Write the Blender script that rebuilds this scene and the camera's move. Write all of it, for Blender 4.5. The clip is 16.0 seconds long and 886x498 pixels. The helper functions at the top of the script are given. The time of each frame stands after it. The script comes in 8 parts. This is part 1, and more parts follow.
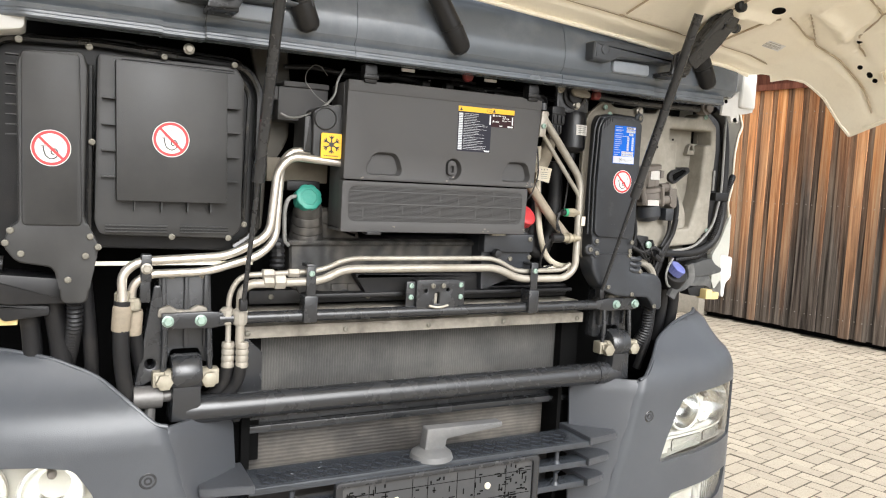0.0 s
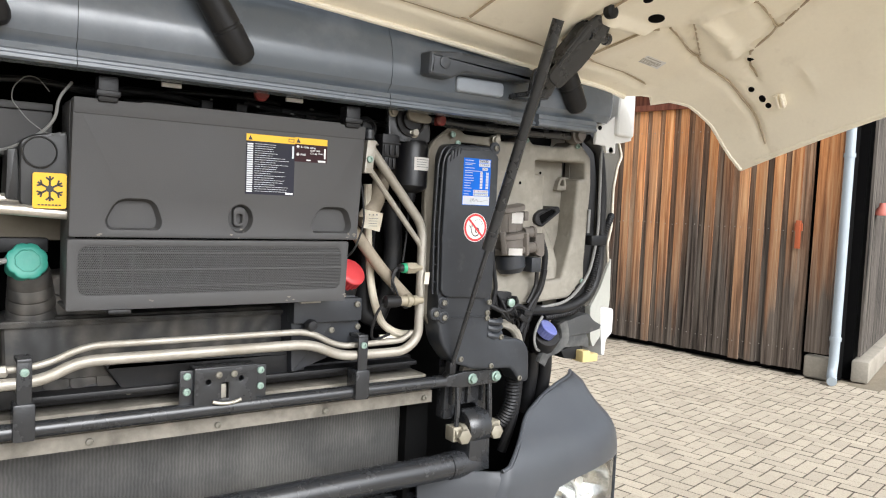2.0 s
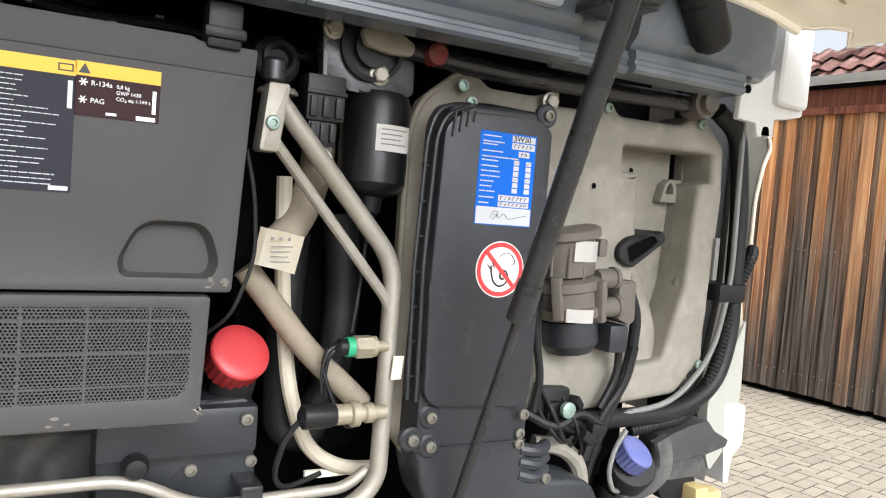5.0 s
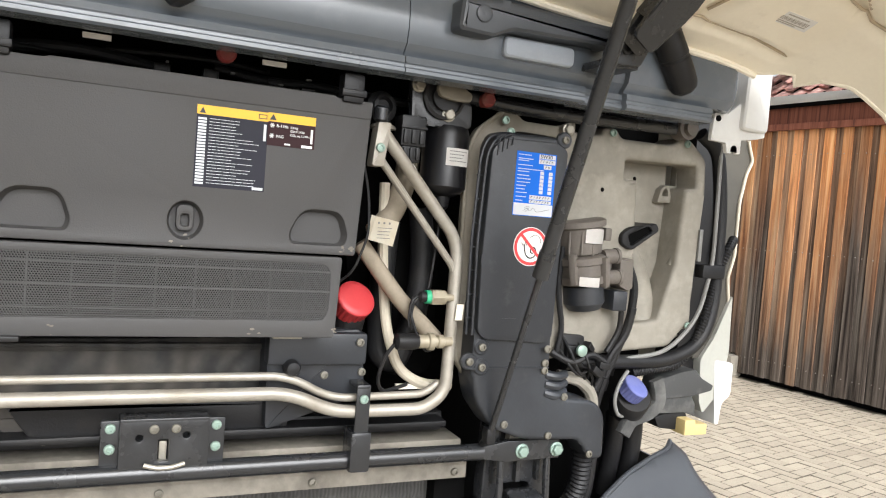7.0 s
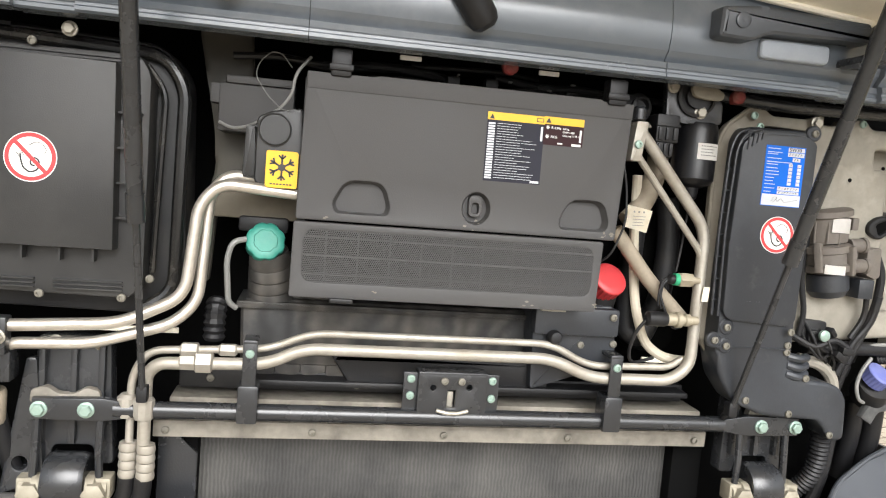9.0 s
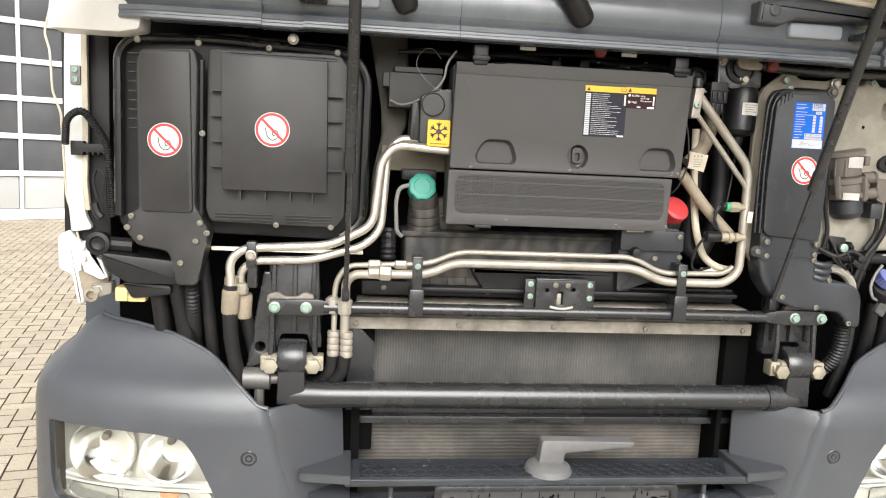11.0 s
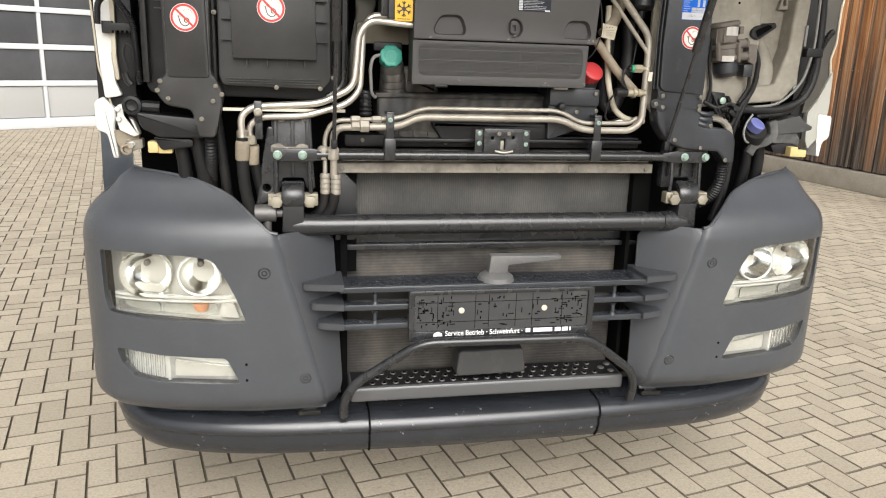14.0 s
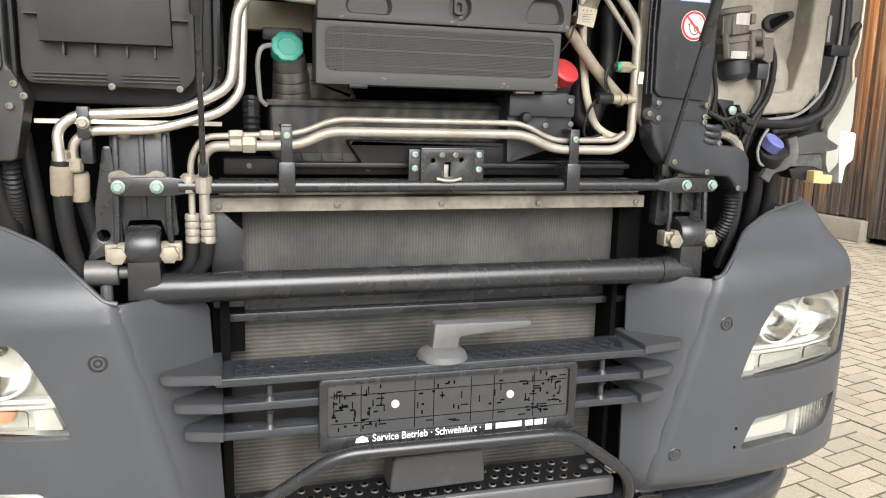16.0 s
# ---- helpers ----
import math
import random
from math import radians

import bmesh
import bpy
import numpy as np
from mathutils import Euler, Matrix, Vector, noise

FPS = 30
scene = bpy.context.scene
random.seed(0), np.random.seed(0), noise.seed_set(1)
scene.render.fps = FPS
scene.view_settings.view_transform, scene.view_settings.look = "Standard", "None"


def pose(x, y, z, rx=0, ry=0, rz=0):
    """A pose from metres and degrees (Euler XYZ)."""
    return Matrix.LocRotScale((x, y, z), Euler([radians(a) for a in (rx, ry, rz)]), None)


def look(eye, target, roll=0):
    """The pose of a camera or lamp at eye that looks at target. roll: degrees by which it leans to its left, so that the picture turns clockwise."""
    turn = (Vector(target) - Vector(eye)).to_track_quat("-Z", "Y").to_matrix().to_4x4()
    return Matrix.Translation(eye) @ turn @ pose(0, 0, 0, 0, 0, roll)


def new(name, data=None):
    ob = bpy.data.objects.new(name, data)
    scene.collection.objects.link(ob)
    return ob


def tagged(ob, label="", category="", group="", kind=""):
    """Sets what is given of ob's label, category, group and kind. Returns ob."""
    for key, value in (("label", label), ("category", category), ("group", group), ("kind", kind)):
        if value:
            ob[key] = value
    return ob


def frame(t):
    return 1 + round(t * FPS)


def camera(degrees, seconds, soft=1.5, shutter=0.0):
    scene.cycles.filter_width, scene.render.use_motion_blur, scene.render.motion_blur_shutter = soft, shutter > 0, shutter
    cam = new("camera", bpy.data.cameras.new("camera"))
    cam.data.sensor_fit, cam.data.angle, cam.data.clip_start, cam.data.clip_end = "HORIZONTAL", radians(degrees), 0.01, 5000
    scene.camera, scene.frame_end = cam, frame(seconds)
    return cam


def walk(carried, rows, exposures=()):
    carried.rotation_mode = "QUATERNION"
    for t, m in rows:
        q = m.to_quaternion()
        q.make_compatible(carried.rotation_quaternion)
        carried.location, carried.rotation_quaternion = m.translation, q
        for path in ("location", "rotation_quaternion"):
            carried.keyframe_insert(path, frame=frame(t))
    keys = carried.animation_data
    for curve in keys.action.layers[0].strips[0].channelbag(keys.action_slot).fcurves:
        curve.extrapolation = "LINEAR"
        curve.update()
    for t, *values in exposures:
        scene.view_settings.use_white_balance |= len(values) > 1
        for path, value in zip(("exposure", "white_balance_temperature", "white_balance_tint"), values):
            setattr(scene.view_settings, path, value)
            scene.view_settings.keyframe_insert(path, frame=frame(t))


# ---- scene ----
cam = camera(61.2, 16.0, 1.1)
PATH = [
    (0, (-0.81, -1.548, 1.573), (0.108, 0.22, 1.395), 2.9),
    (0.5, (-0.862, -1.596, 1.608), (0.114, 0.138, 1.405), 2.9),
    (1, (-0.791, -1.561, 1.622), (0.277, 0.118, 1.419), 3.1),
    (1.5, (-0.627, -1.411, 1.623), (0.497, 0.234, 1.448), 3.4),
    (2, (-0.428, -1.257, 1.649), (0.706, 0.386, 1.525), 2.6),
    (2.5, (-0.181, -1.096, 1.657), (0.873, 0.603, 1.584), 1.7),
    (3, (0.023, -0.957, 1.658), (0.984, 0.796, 1.601), 1.7),
    (3.5, (0.069, -0.766, 1.637), (1.012, 0.996, 1.565), 2.3),
    (4, (0.096, -0.667, 1.638), (1.05, 1.089, 1.567), 3.4),
    (4.2, (0.111, -0.638, 1.654), (1.083, 1.106, 1.54), 4.4),
    (6.3, (-0.001, -0.824, 1.663), (0.926, 0.946, 1.573), 5.1),
    (6.5, (-0.023, -0.882, 1.651), (0.879, 0.901, 1.565), 4.9),
    (7, (-0.067, -0.989, 1.639), (0.754, 0.832, 1.545), 4.6),
    (7.5, (-0.089, -1.031, 1.635), (0.639, 0.829, 1.521), 4.6),
    (8, (-0.129, -1.058, 1.638), (0.472, 0.845, 1.503), 4.6),
    (8.5, (-0.172, -1.08, 1.64), (0.301, 0.856, 1.473), 4.8),
    (9, (-0.228, -1.104, 1.641), (0.129, 0.856, 1.463), 4.7),
    (9.5, (-0.324, -1.152, 1.646), (-0.047, 0.82, 1.459), 4.6),
    (9.7, (-0.37, -1.191, 1.646), (-0.109, 0.783, 1.457), 4.5),
    (11.8, (-0.47, -1.707, 1.584), (-0.213, 0.247, 1.242), 2.0),
    (12, (-0.484, -1.741, 1.583), (-0.224, 0.208, 1.22), 1.9),
    (12.5, (-0.542, -1.85, 1.566), (-0.271, 0.087, 1.149), 1.6),
    (13, (-0.564, -1.916, 1.544), (-0.27, 0.01, 1.092), 1.4),
    (13.5, (-0.57, -1.957, 1.533), (-0.238, -0.043, 1.058), 1.5),
    (14, (-0.559, -1.984, 1.523), (-0.175, -0.085, 1.028), 1.8),
    (14.5, (-0.549, -1.935, 1.482), (-0.075, -0.058, 0.979), 2.5),
    (15, (-0.469, -1.796, 1.443), (0.134, 0.044, 0.941), 4.6),
    (15.5, (-0.425, -1.646, 1.451), (0.149, 0.209, 0.974), 2.7),
    (16, (-0.417, -1.4, 1.412), (0.137, 0.486, 1.044), 1.5),
]
walk(cam, [(t, look(eye, target, roll)) for t, eye, target, roll in PATH], [(0.0, 1.14, 6280, 10), (1.5, 1.03, 6150, 10), (2.5, 0.97, 6100, 10), (4.0, 1.08, 6060, 10), (6.5, 1.05, 6160, 10), (8.0, 1.1, 6300, 10), (9.0, 1.2, 6320, 10), (9.7, 1.26, 6380, 10), (11.8, 1.02, 6550, 10), (13.0, 0.77, 6680, 10), (14.0, 0.72, 6500, 10), (15.0, 0.77, 6350, 10), (15.5, 0.86, 6300, 10), (16.0, 1.04, 6400, 10)])

# ---- world, sun, exposure ----
world = bpy.data.worlds.new("overcast_sky")
scene.world = world
world.use_nodes = True
wn = world.node_tree
sky = wn.nodes.new("ShaderNodeTexSky")
sky.sky_type, sky.sun_disc = "NISHITA", False
sky.sun_elevation, sky.sun_rotation = radians(36), radians(179)
sky.air_density, sky.dust_density, sky.ozone_density = 1.0, 4.0, 1.0
sat = wn.nodes.new("ShaderNodeHueSaturation")
sat.inputs["Saturation"].default_value = 0.15
wn.links.new(sky.outputs[0], sat.inputs["Color"])
wn.links.new(sat.outputs[0], wn.nodes["Background"].inputs[0])
wn.nodes["Background"].inputs[1].default_value = 0.12
sun = new("sun", bpy.data.lights.new("sun", "SUN"))
sun.data.energy, sun.data.angle, sun.data.color = 2.0, radians(50), (1.0, 0.97, 0.92)
sun.matrix_world = look((0.2, -8.0, 6.3), (0, 0, 0.5))
scene.view_settings.exposure = 0.85

# ---- materials ----
def socket(nodes, kind, **values):
    n = nodes.new(kind)
    for k, v in values.items():
        n.inputs[k].default_value = v
    return n


def material(name, color, rough=0.5, metal=0.0, grain=(0.0, 200.0), dust=None, stain=None, bump=0.0, spec=0.5, random_tint=0.0, coat=0.0):
    """Base colour with fine grain, and large soft stains and dust of another colour."""
    m = bpy.data.materials.new(name)
    m.use_nodes = True
    nt = m.node_tree
    n, link = nt.nodes, nt.links.new
    bsdf = n["Principled BSDF"]
    bsdf.inputs["Roughness"].default_value, bsdf.inputs["Metallic"].default_value = rough, metal
    bsdf.inputs["Specular IOR Level"].default_value = spec
    bsdf.inputs["Coat Weight"].default_value = coat
    co = n.new("ShaderNodeTexCoord").outputs["Object"]
    rgb = n.new("ShaderNodeRGB")
    rgb.outputs[0].default_value = (*color, 1)
    out = rgb.outputs[0]
    fine = socket(n, "ShaderNodeTexNoise", Scale=grain[1], Detail=4.0)
    link(co, fine.inputs["Vector"])
    if grain[0]:
        ramp = socket(n, "ShaderNodeMapRange", **{"To Min": 1 - grain[0], "To Max": 1 + grain[0]})
        link(fine.outputs[0], ramp.inputs[0])
        mul = n.new("ShaderNodeMix")
        mul.data_type, mul.blend_type = "RGBA", "MULTIPLY"
        mul.inputs[0].default_value = 1
        link(out, mul.inputs[6])
        link(ramp.outputs[0], mul.inputs[7])
        out = mul.outputs[2]
    for layer in (stain, dust):
        if layer is None:
            continue
        tint, scale, lo, hi, amount = layer
        big = socket(n, "ShaderNodeTexNoise", Scale=scale, Detail=6.0, Roughness=0.62)
        link(co, big.inputs["Vector"])
        r = socket(n, "ShaderNodeMapRange", **{"From Min": lo, "From Max": hi, "To Max": amount})
        link(big.outputs[0], r.inputs[0])
        mix = n.new("ShaderNodeMix")
        mix.data_type = "RGBA"
        link(r.outputs[0], mix.inputs[0])
        link(out, mix.inputs[6])
        mix.inputs[7].default_value = (*tint, 1)
        out = mix.outputs[2]
        rr = socket(n, "ShaderNodeMapRange", **{"To Min": rough, "To Max": min(1, rough + 0.25)})
        link(r.outputs[0], rr.inputs[0])
        link(rr.outputs[0], bsdf.inputs["Roughness"])
    if random_tint:
        info = n.new("ShaderNodeObjectInfo")
        geo = n.new("ShaderNodeNewGeometry")
        add = n.new("ShaderNodeMath")
        link(info.outputs["Random"], add.inputs[0])
        link(geo.outputs["Random Per Island"], add.inputs[1])
        fr = n.new("ShaderNodeMath")
        fr.operation = "FRACT"
        link(add.outputs[0], fr.inputs[0])
        rv = socket(n, "ShaderNodeMapRange", **{"To Min": 1 - random_tint, "To Max": 1 + random_tint})
        link(fr.outputs[0], rv.inputs[0])
        mul = n.new("ShaderNodeMix")
        mul.data_type, mul.blend_type = "RGBA", "MULTIPLY"
        mul.inputs[0].default_value = 1
        link(out, mul.inputs[6])
        link(rv.outputs[0], mul.inputs[7])
        out = mul.outputs[2]
    link(out, bsdf.inputs["Base Color"])
    if bump:
        b = socket(n, "ShaderNodeBump", Strength=bump, Distance=0.002)
        link(fine.outputs[0], b.inputs["Height"])
        link(b.outputs[0], bsdf.inputs["Normal"])
    return m


DUST = (0.16, 0.14, 0.11)
M_COVER = material("cover_plastic", (0.06, 0.059, 0.059), 0.55, spec=0.28, grain=(0.12, 500), stain=((0.072, 0.069, 0.066), 6, 0.42, 0.75, 0.5), bump=0.12)
M_HOUSING = material("black_housing_plastic", (0.022, 0.022, 0.022), 0.36, spec=0.42, grain=(0.12, 500), stain=((0.052, 0.05, 0.047), 5, 0.42, 0.72, 0.6), bump=0.1)
M_BLACK = material("black_plastic", (0.010, 0.010, 0.011), 0.45, spec=0.35, grain=(0.15, 400), dust=(DUST, 9, 0.5, 0.85, 0.1), bump=0.15)
# Near-black with shade put into holes, slots, gaps and backing sheets.
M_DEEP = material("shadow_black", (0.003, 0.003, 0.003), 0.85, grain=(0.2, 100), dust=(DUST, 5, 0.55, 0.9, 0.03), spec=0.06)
M_RUBBER = material("rubber", (0.010, 0.010, 0.011), 0.5, spec=0.35, grain=(0.2, 300), dust=(DUST, 14, 0.5, 0.85, 0.12), bump=0.2)
M_METALBLACK = material("black_painted_steel", (0.02, 0.021, 0.023), 0.27, spec=0.6, grain=(0.12, 300), dust=((0.1, 0.1, 0.1), 12, 0.52, 0.82, 0.25), bump=0.1)
M_BUMPER = material("bumper_grey", (0.050, 0.054, 0.061), 0.34, grain=(0.1, 700), stain=((0.078, 0.083, 0.091), 3, 0.4, 0.8, 0.5), dust=((0.095, 0.095, 0.095), 17, 0.52, 0.8, 0.2), bump=0.2)
# Bumper grey made darker for the cheeks, which turn away from the light.
M_CHEEK = material("shaded_bumper_grey", (0.046, 0.049, 0.055), 0.36, grain=(0.12, 700), stain=((0.055, 0.058, 0.063), 4, 0.42, 0.8, 0.5), bump=0.2)
# The pale stain layer paints sky reflections onto the glossy plastic.
M_FASCIA = material("fascia_grey", (0.10, 0.116, 0.136), 0.19, grain=(0.05, 700), spec=0.75, stain=((0.21, 0.23, 0.26), 4, 0.45, 0.72, 0.65), dust=((0.065, 0.077, 0.092), 7, 0.45, 0.75, 0.5), bump=0.04)
M_HANDLE = material("dark_grey_handle", (0.05, 0.056, 0.065), 0.36, grain=(0.08, 700), stain=((0.075, 0.082, 0.092), 6, 0.45, 0.8, 0.4), bump=0.08)
M_CREAM = material("cream_paint", (0.95, 0.88, 0.73), 0.42, grain=(0.03, 150), stain=((0.6, 0.51, 0.38), 3.5, 0.5, 0.85, 0.35), dust=((0.5, 0.41, 0.29), 22, 0.6, 0.8, 0.25), bump=0.04)
M_WHITE = material("white_paint", (0.66, 0.655, 0.63), 0.4, grain=(0.03, 150), stain=((0.5, 0.47, 0.42), 6, 0.55, 0.9, 0.4))
M_BEIGE = material("dusty_primer", (0.265, 0.245, 0.205), 0.7, grain=(0.16, 60), stain=((0.15, 0.135, 0.107), 5, 0.42, 0.68, 0.7), dust=((0.42, 0.39, 0.33), 24, 0.5, 0.72, 0.45), bump=0.35)
M_OLIVE = material("dark_olive_body", (0.06, 0.055, 0.045), 0.6, grain=(0.14, 60), stain=((0.1, 0.09, 0.07), 7, 0.45, 0.75, 0.6))
M_LUG = material("dusty_lug_metal", (0.30, 0.275, 0.215), 0.55, 0.3, grain=(0.2, 120), dust=((0.14, 0.12, 0.085), 30, 0.42, 0.68, 0.7), bump=0.3)
M_OLIVEPALE = material("dusty_olive_sheet", (0.16, 0.14, 0.105), 0.65, grain=(0.15, 60), stain=((0.08, 0.07, 0.052), 9, 0.45, 0.7, 0.6), bump=0.2)
M_DUCT = material("blue_grey_duct", (0.020, 0.022, 0.026), 0.4, grain=(0.1, 300), stain=((0.06, 0.068, 0.08), 4, 0.48, 0.8, 0.5), dust=((0.16, 0.155, 0.145), 30, 0.58, 0.85, 0.22), bump=0.1)
M_RIM = material("dirty_olive_rim", (0.18, 0.162, 0.128), 0.65, grain=(0.15, 80), stain=((0.13, 0.11, 0.08), 12, 0.42, 0.68, 0.7), bump=0.25)
M_GRILLE = material("grille_plastic", (0.03, 0.034, 0.04), 0.2, spec=0.6, grain=(0.08, 700), stain=((0.06, 0.066, 0.075), 9, 0.48, 0.8, 0.5), bump=0.1)
M_CARRIER = material("plate_carrier_plastic", (0.042, 0.043, 0.045), 0.33, grain=(0.08, 500), dust=((0.12, 0.115, 0.105), 20, 0.52, 0.8, 0.3), bump=0.1)
M_ALU = material("dusty_aluminium", (0.37, 0.345, 0.30), 0.46, 0.45, grain=(0.12, 120), dust=((0.21, 0.18, 0.135), 14, 0.42, 0.74, 0.65), bump=0.1)
M_ALUB = material("bare_aluminium", (0.66, 0.62, 0.56), 0.34, 0.8, grain=(0.1, 150), dust=((0.36, 0.31, 0.24), 14, 0.46, 0.74, 0.6))
M_STRIP = material("dirty_zinc", (0.235, 0.215, 0.18), 0.6, 0.2, grain=(0.2, 90), stain=((0.07, 0.062, 0.05), 9, 0.42, 0.66, 0.75), bump=0.3)
M_BOLT = material("zinc_bolt", (0.33, 0.31, 0.265), 0.45, 0.6, grain=(0.15, 200), dust=((0.3, 0.27, 0.22), 40, 0.4, 0.8, 0.6))
M_SCREW = material("dull_screw", (0.2, 0.19, 0.16), 0.5, 0.5, grain=(0.2, 200), dust=((0.12, 0.105, 0.08), 40, 0.42, 0.75, 0.6))
M_SEAL = material("glossy_seal_rubber", (0.010, 0.010, 0.010), 0.22, spec=0.6, grain=(0.15, 300), dust=(DUST, 16, 0.5, 0.8, 0.25), bump=0.1)
M_STEPSTEEL = material("satin_black_step", (0.075, 0.076, 0.079), 0.32, spec=0.6, grain=(0.1, 400), stain=((0.085, 0.085, 0.085), 9, 0.45, 0.75, 0.5), bump=0.1)
M_INNERSHEET = material("grey_green_sheet", (0.38, 0.38, 0.34), 0.5, grain=(0.05, 150), stain=((0.3, 0.29, 0.24), 8, 0.45, 0.75, 0.5))
M_GREENBOLT = material("green_zinc", (0.26, 0.35, 0.3), 0.45, 0.4, grain=(0.12, 200))
M_TEAL = material("teal_plastic", (0.035, 0.25, 0.19), 0.45, grain=(0.06, 200), dust=((0.25, 0.35, 0.3), 25, 0.5, 0.9, 0.3), bump=0.1)
M_RED = material("red_plastic", (0.47, 0.04, 0.045), 0.45, grain=(0.06, 200), bump=0.1)
M_BLUE = material("blue_plastic", (0.12, 0.14, 0.37), 0.5, grain=(0.06, 200), dust=((0.3, 0.3, 0.4), 30, 0.45, 0.8, 0.4), bump=0.1)
M_YELLOW = material("yellow_sticker", (0.74, 0.42, 0.008), 0.45, grain=(0.05, 200), stain=((0.5, 0.3, 0.02), 30, 0.55, 0.85, 0.35))
M_YPLASTIC = material("yellow_plastic", (0.55, 0.43, 0.19), 0.6, grain=(0.06, 200))
M_STICKW = material("white_sticker", (0.78, 0.76, 0.73), 0.5, grain=(0.03, 200), stain=((0.6, 0.57, 0.53), 20, 0.5, 0.8, 0.4))
M_STICKR = material("red_print", (0.62, 0.04, 0.045), 0.5, grain=(0.03, 200))
M_STICKB = material("blue_sticker", (0.006, 0.13, 0.62), 0.5, spec=0.2, grain=(0.03, 200))
M_STICKM = material("maroon_sticker", (0.03, 0.011, 0.013), 0.5, spec=0.15, grain=(0.05, 200))
M_CLOTH = material("dusty_sheath", (0.26, 0.22, 0.165), 0.75, grain=(0.2, 120), stain=((0.12, 0.1, 0.075), 16, 0.45, 0.7, 0.6), bump=0.2)
M_PALE = material("cream_edging", (0.55, 0.5, 0.4), 0.6, grain=(0.08, 120), stain=((0.3, 0.25, 0.18), 10, 0.45, 0.75, 0.5))
M_SEAM = material("dirty_crease", (0.5, 0.41, 0.29), 0.6, grain=(0.2, 60), stain=((0.3, 0.23, 0.15), 8, 0.45, 0.7, 0.6))
M_FAINT = material("faded_print", (0.42, 0.39, 0.34), 0.6)
M_STICKK = material("dark_sticker", (0.018, 0.018, 0.028), 0.5, spec=0.2, grain=(0.05, 200))
M_PRINT = material("black_print", (0.02, 0.02, 0.02), 0.5)
M_PRINTW = material("white_print", (0.75, 0.75, 0.74), 0.5)
M_PALEPRINT = material("pale_print", (0.55, 0.57, 0.6), 0.5)
M_GREYPL = material("grey_plastic", (0.2, 0.2, 0.19), 0.5, grain=(0.08, 300), stain=((0.13, 0.12, 0.11), 10, 0.45, 0.8, 0.5), bump=0.15)
M_PUMP = material("cast_brown_grey", (0.12, 0.105, 0.092), 0.6, grain=(0.15, 200), dust=(DUST, 20, 0.4, 0.8, 0.5), bump=0.2)
M_CHROME = material("reflector_chrome", (0.72, 0.72, 0.7), 0.14, 1.0, grain=(0.05, 60))
M_CHROMEB = material("satin_reflector", (0.70, 0.70, 0.67), 0.2, 0.5, grain=(0.08, 40))
M_LAMPBEIGE = material("lamp_plate", (0.52, 0.51, 0.46), 0.3, 0.4, grain=(0.06, 40))
M_ORANGE = material("orange_lens", (0.6, 0.27, 0.13), 0.5)
M_LIP = material("black_spoiler", (0.02, 0.022, 0.026), 0.2, spec=0.6, grain=(0.15, 200), stain=((0.035, 0.038, 0.044), 5, 0.45, 0.75, 0.5), dust=((0.3, 0.3, 0.3), 38, 0.66, 0.72, 0.5), bump=0.15)
M_STUD = material("worn_steel", (0.14, 0.135, 0.13), 0.5, 0.5, grain=(0.2, 120))
M_CONCRETE = material("concrete", (0.3, 0.27, 0.22), 0.9, grain=(0.2, 40), stain=((0.16, 0.145, 0.115), 3, 0.45, 0.75, 0.6), bump=0.4)
M_ZINC = material("zinc_sheet", (0.34, 0.385, 0.42), 0.55, 0.1, grain=(0.06, 60), stain=((0.3, 0.33, 0.36), 4, 0.45, 0.8, 0.5))
M_TILE = material("roof_tile", (0.56, 0.30, 0.25), 0.6, grain=(0.15, 50), stain=((0.72, 0.60, 0.55), 3, 0.42, 0.7, 0.7), random_tint=0.2, bump=0.3)
M_GARFRAME = material("garage_frame", (0.54, 0.55, 0.56), 0.45, grain=(0.02, 80), stain=((0.6, 0.6, 0.6), 2, 0.5, 0.85, 0.4))
M_GARPANE = material("garage_pane", (0.06, 0.062, 0.066), 0.3, grain=(0.05, 3), stain=((0.11, 0.11, 0.115), 0.8, 0.4, 0.7, 0.6), spec=0.4)
M_GARPANEL = material("garage_lower_panel", (0.36, 0.36, 0.35), 0.5, grain=(0.03, 50), stain=((0.36, 0.36, 0.34), 2, 0.4, 0.8, 0.4))
M_PLASTER = material("hall_cladding", (0.5, 0.5, 0.49), 0.8, grain=(0.06, 60), stain=((0.4, 0.4, 0.38), 1.2, 0.4, 0.8, 0.4))
M_TYRE = material("tyre_rubber", (0.018, 0.018, 0.019), 0.75, grain=(0.2, 120), dust=(DUST, 8, 0.45, 0.8, 0.4), bump=0.3)
M_PAVER = material("paver_concrete", (0.425, 0.37, 0.288), 1.0, spec=0.15, grain=(0.34, 110), dust=((0.2, 0.17, 0.135), 45, 0.56, 0.72, 0.55), stain=((0.29, 0.245, 0.19), 0.9, 0.45, 0.75, 0.45), random_tint=0.09, bump=0.5)
M_JOINT = material("joint_sand", (0.23, 0.195, 0.145), 1.0, spec=0.1, grain=(0.3, 120), stain=((0.11, 0.1, 0.07), 2, 0.45, 0.75, 0.6), bump=0.4)


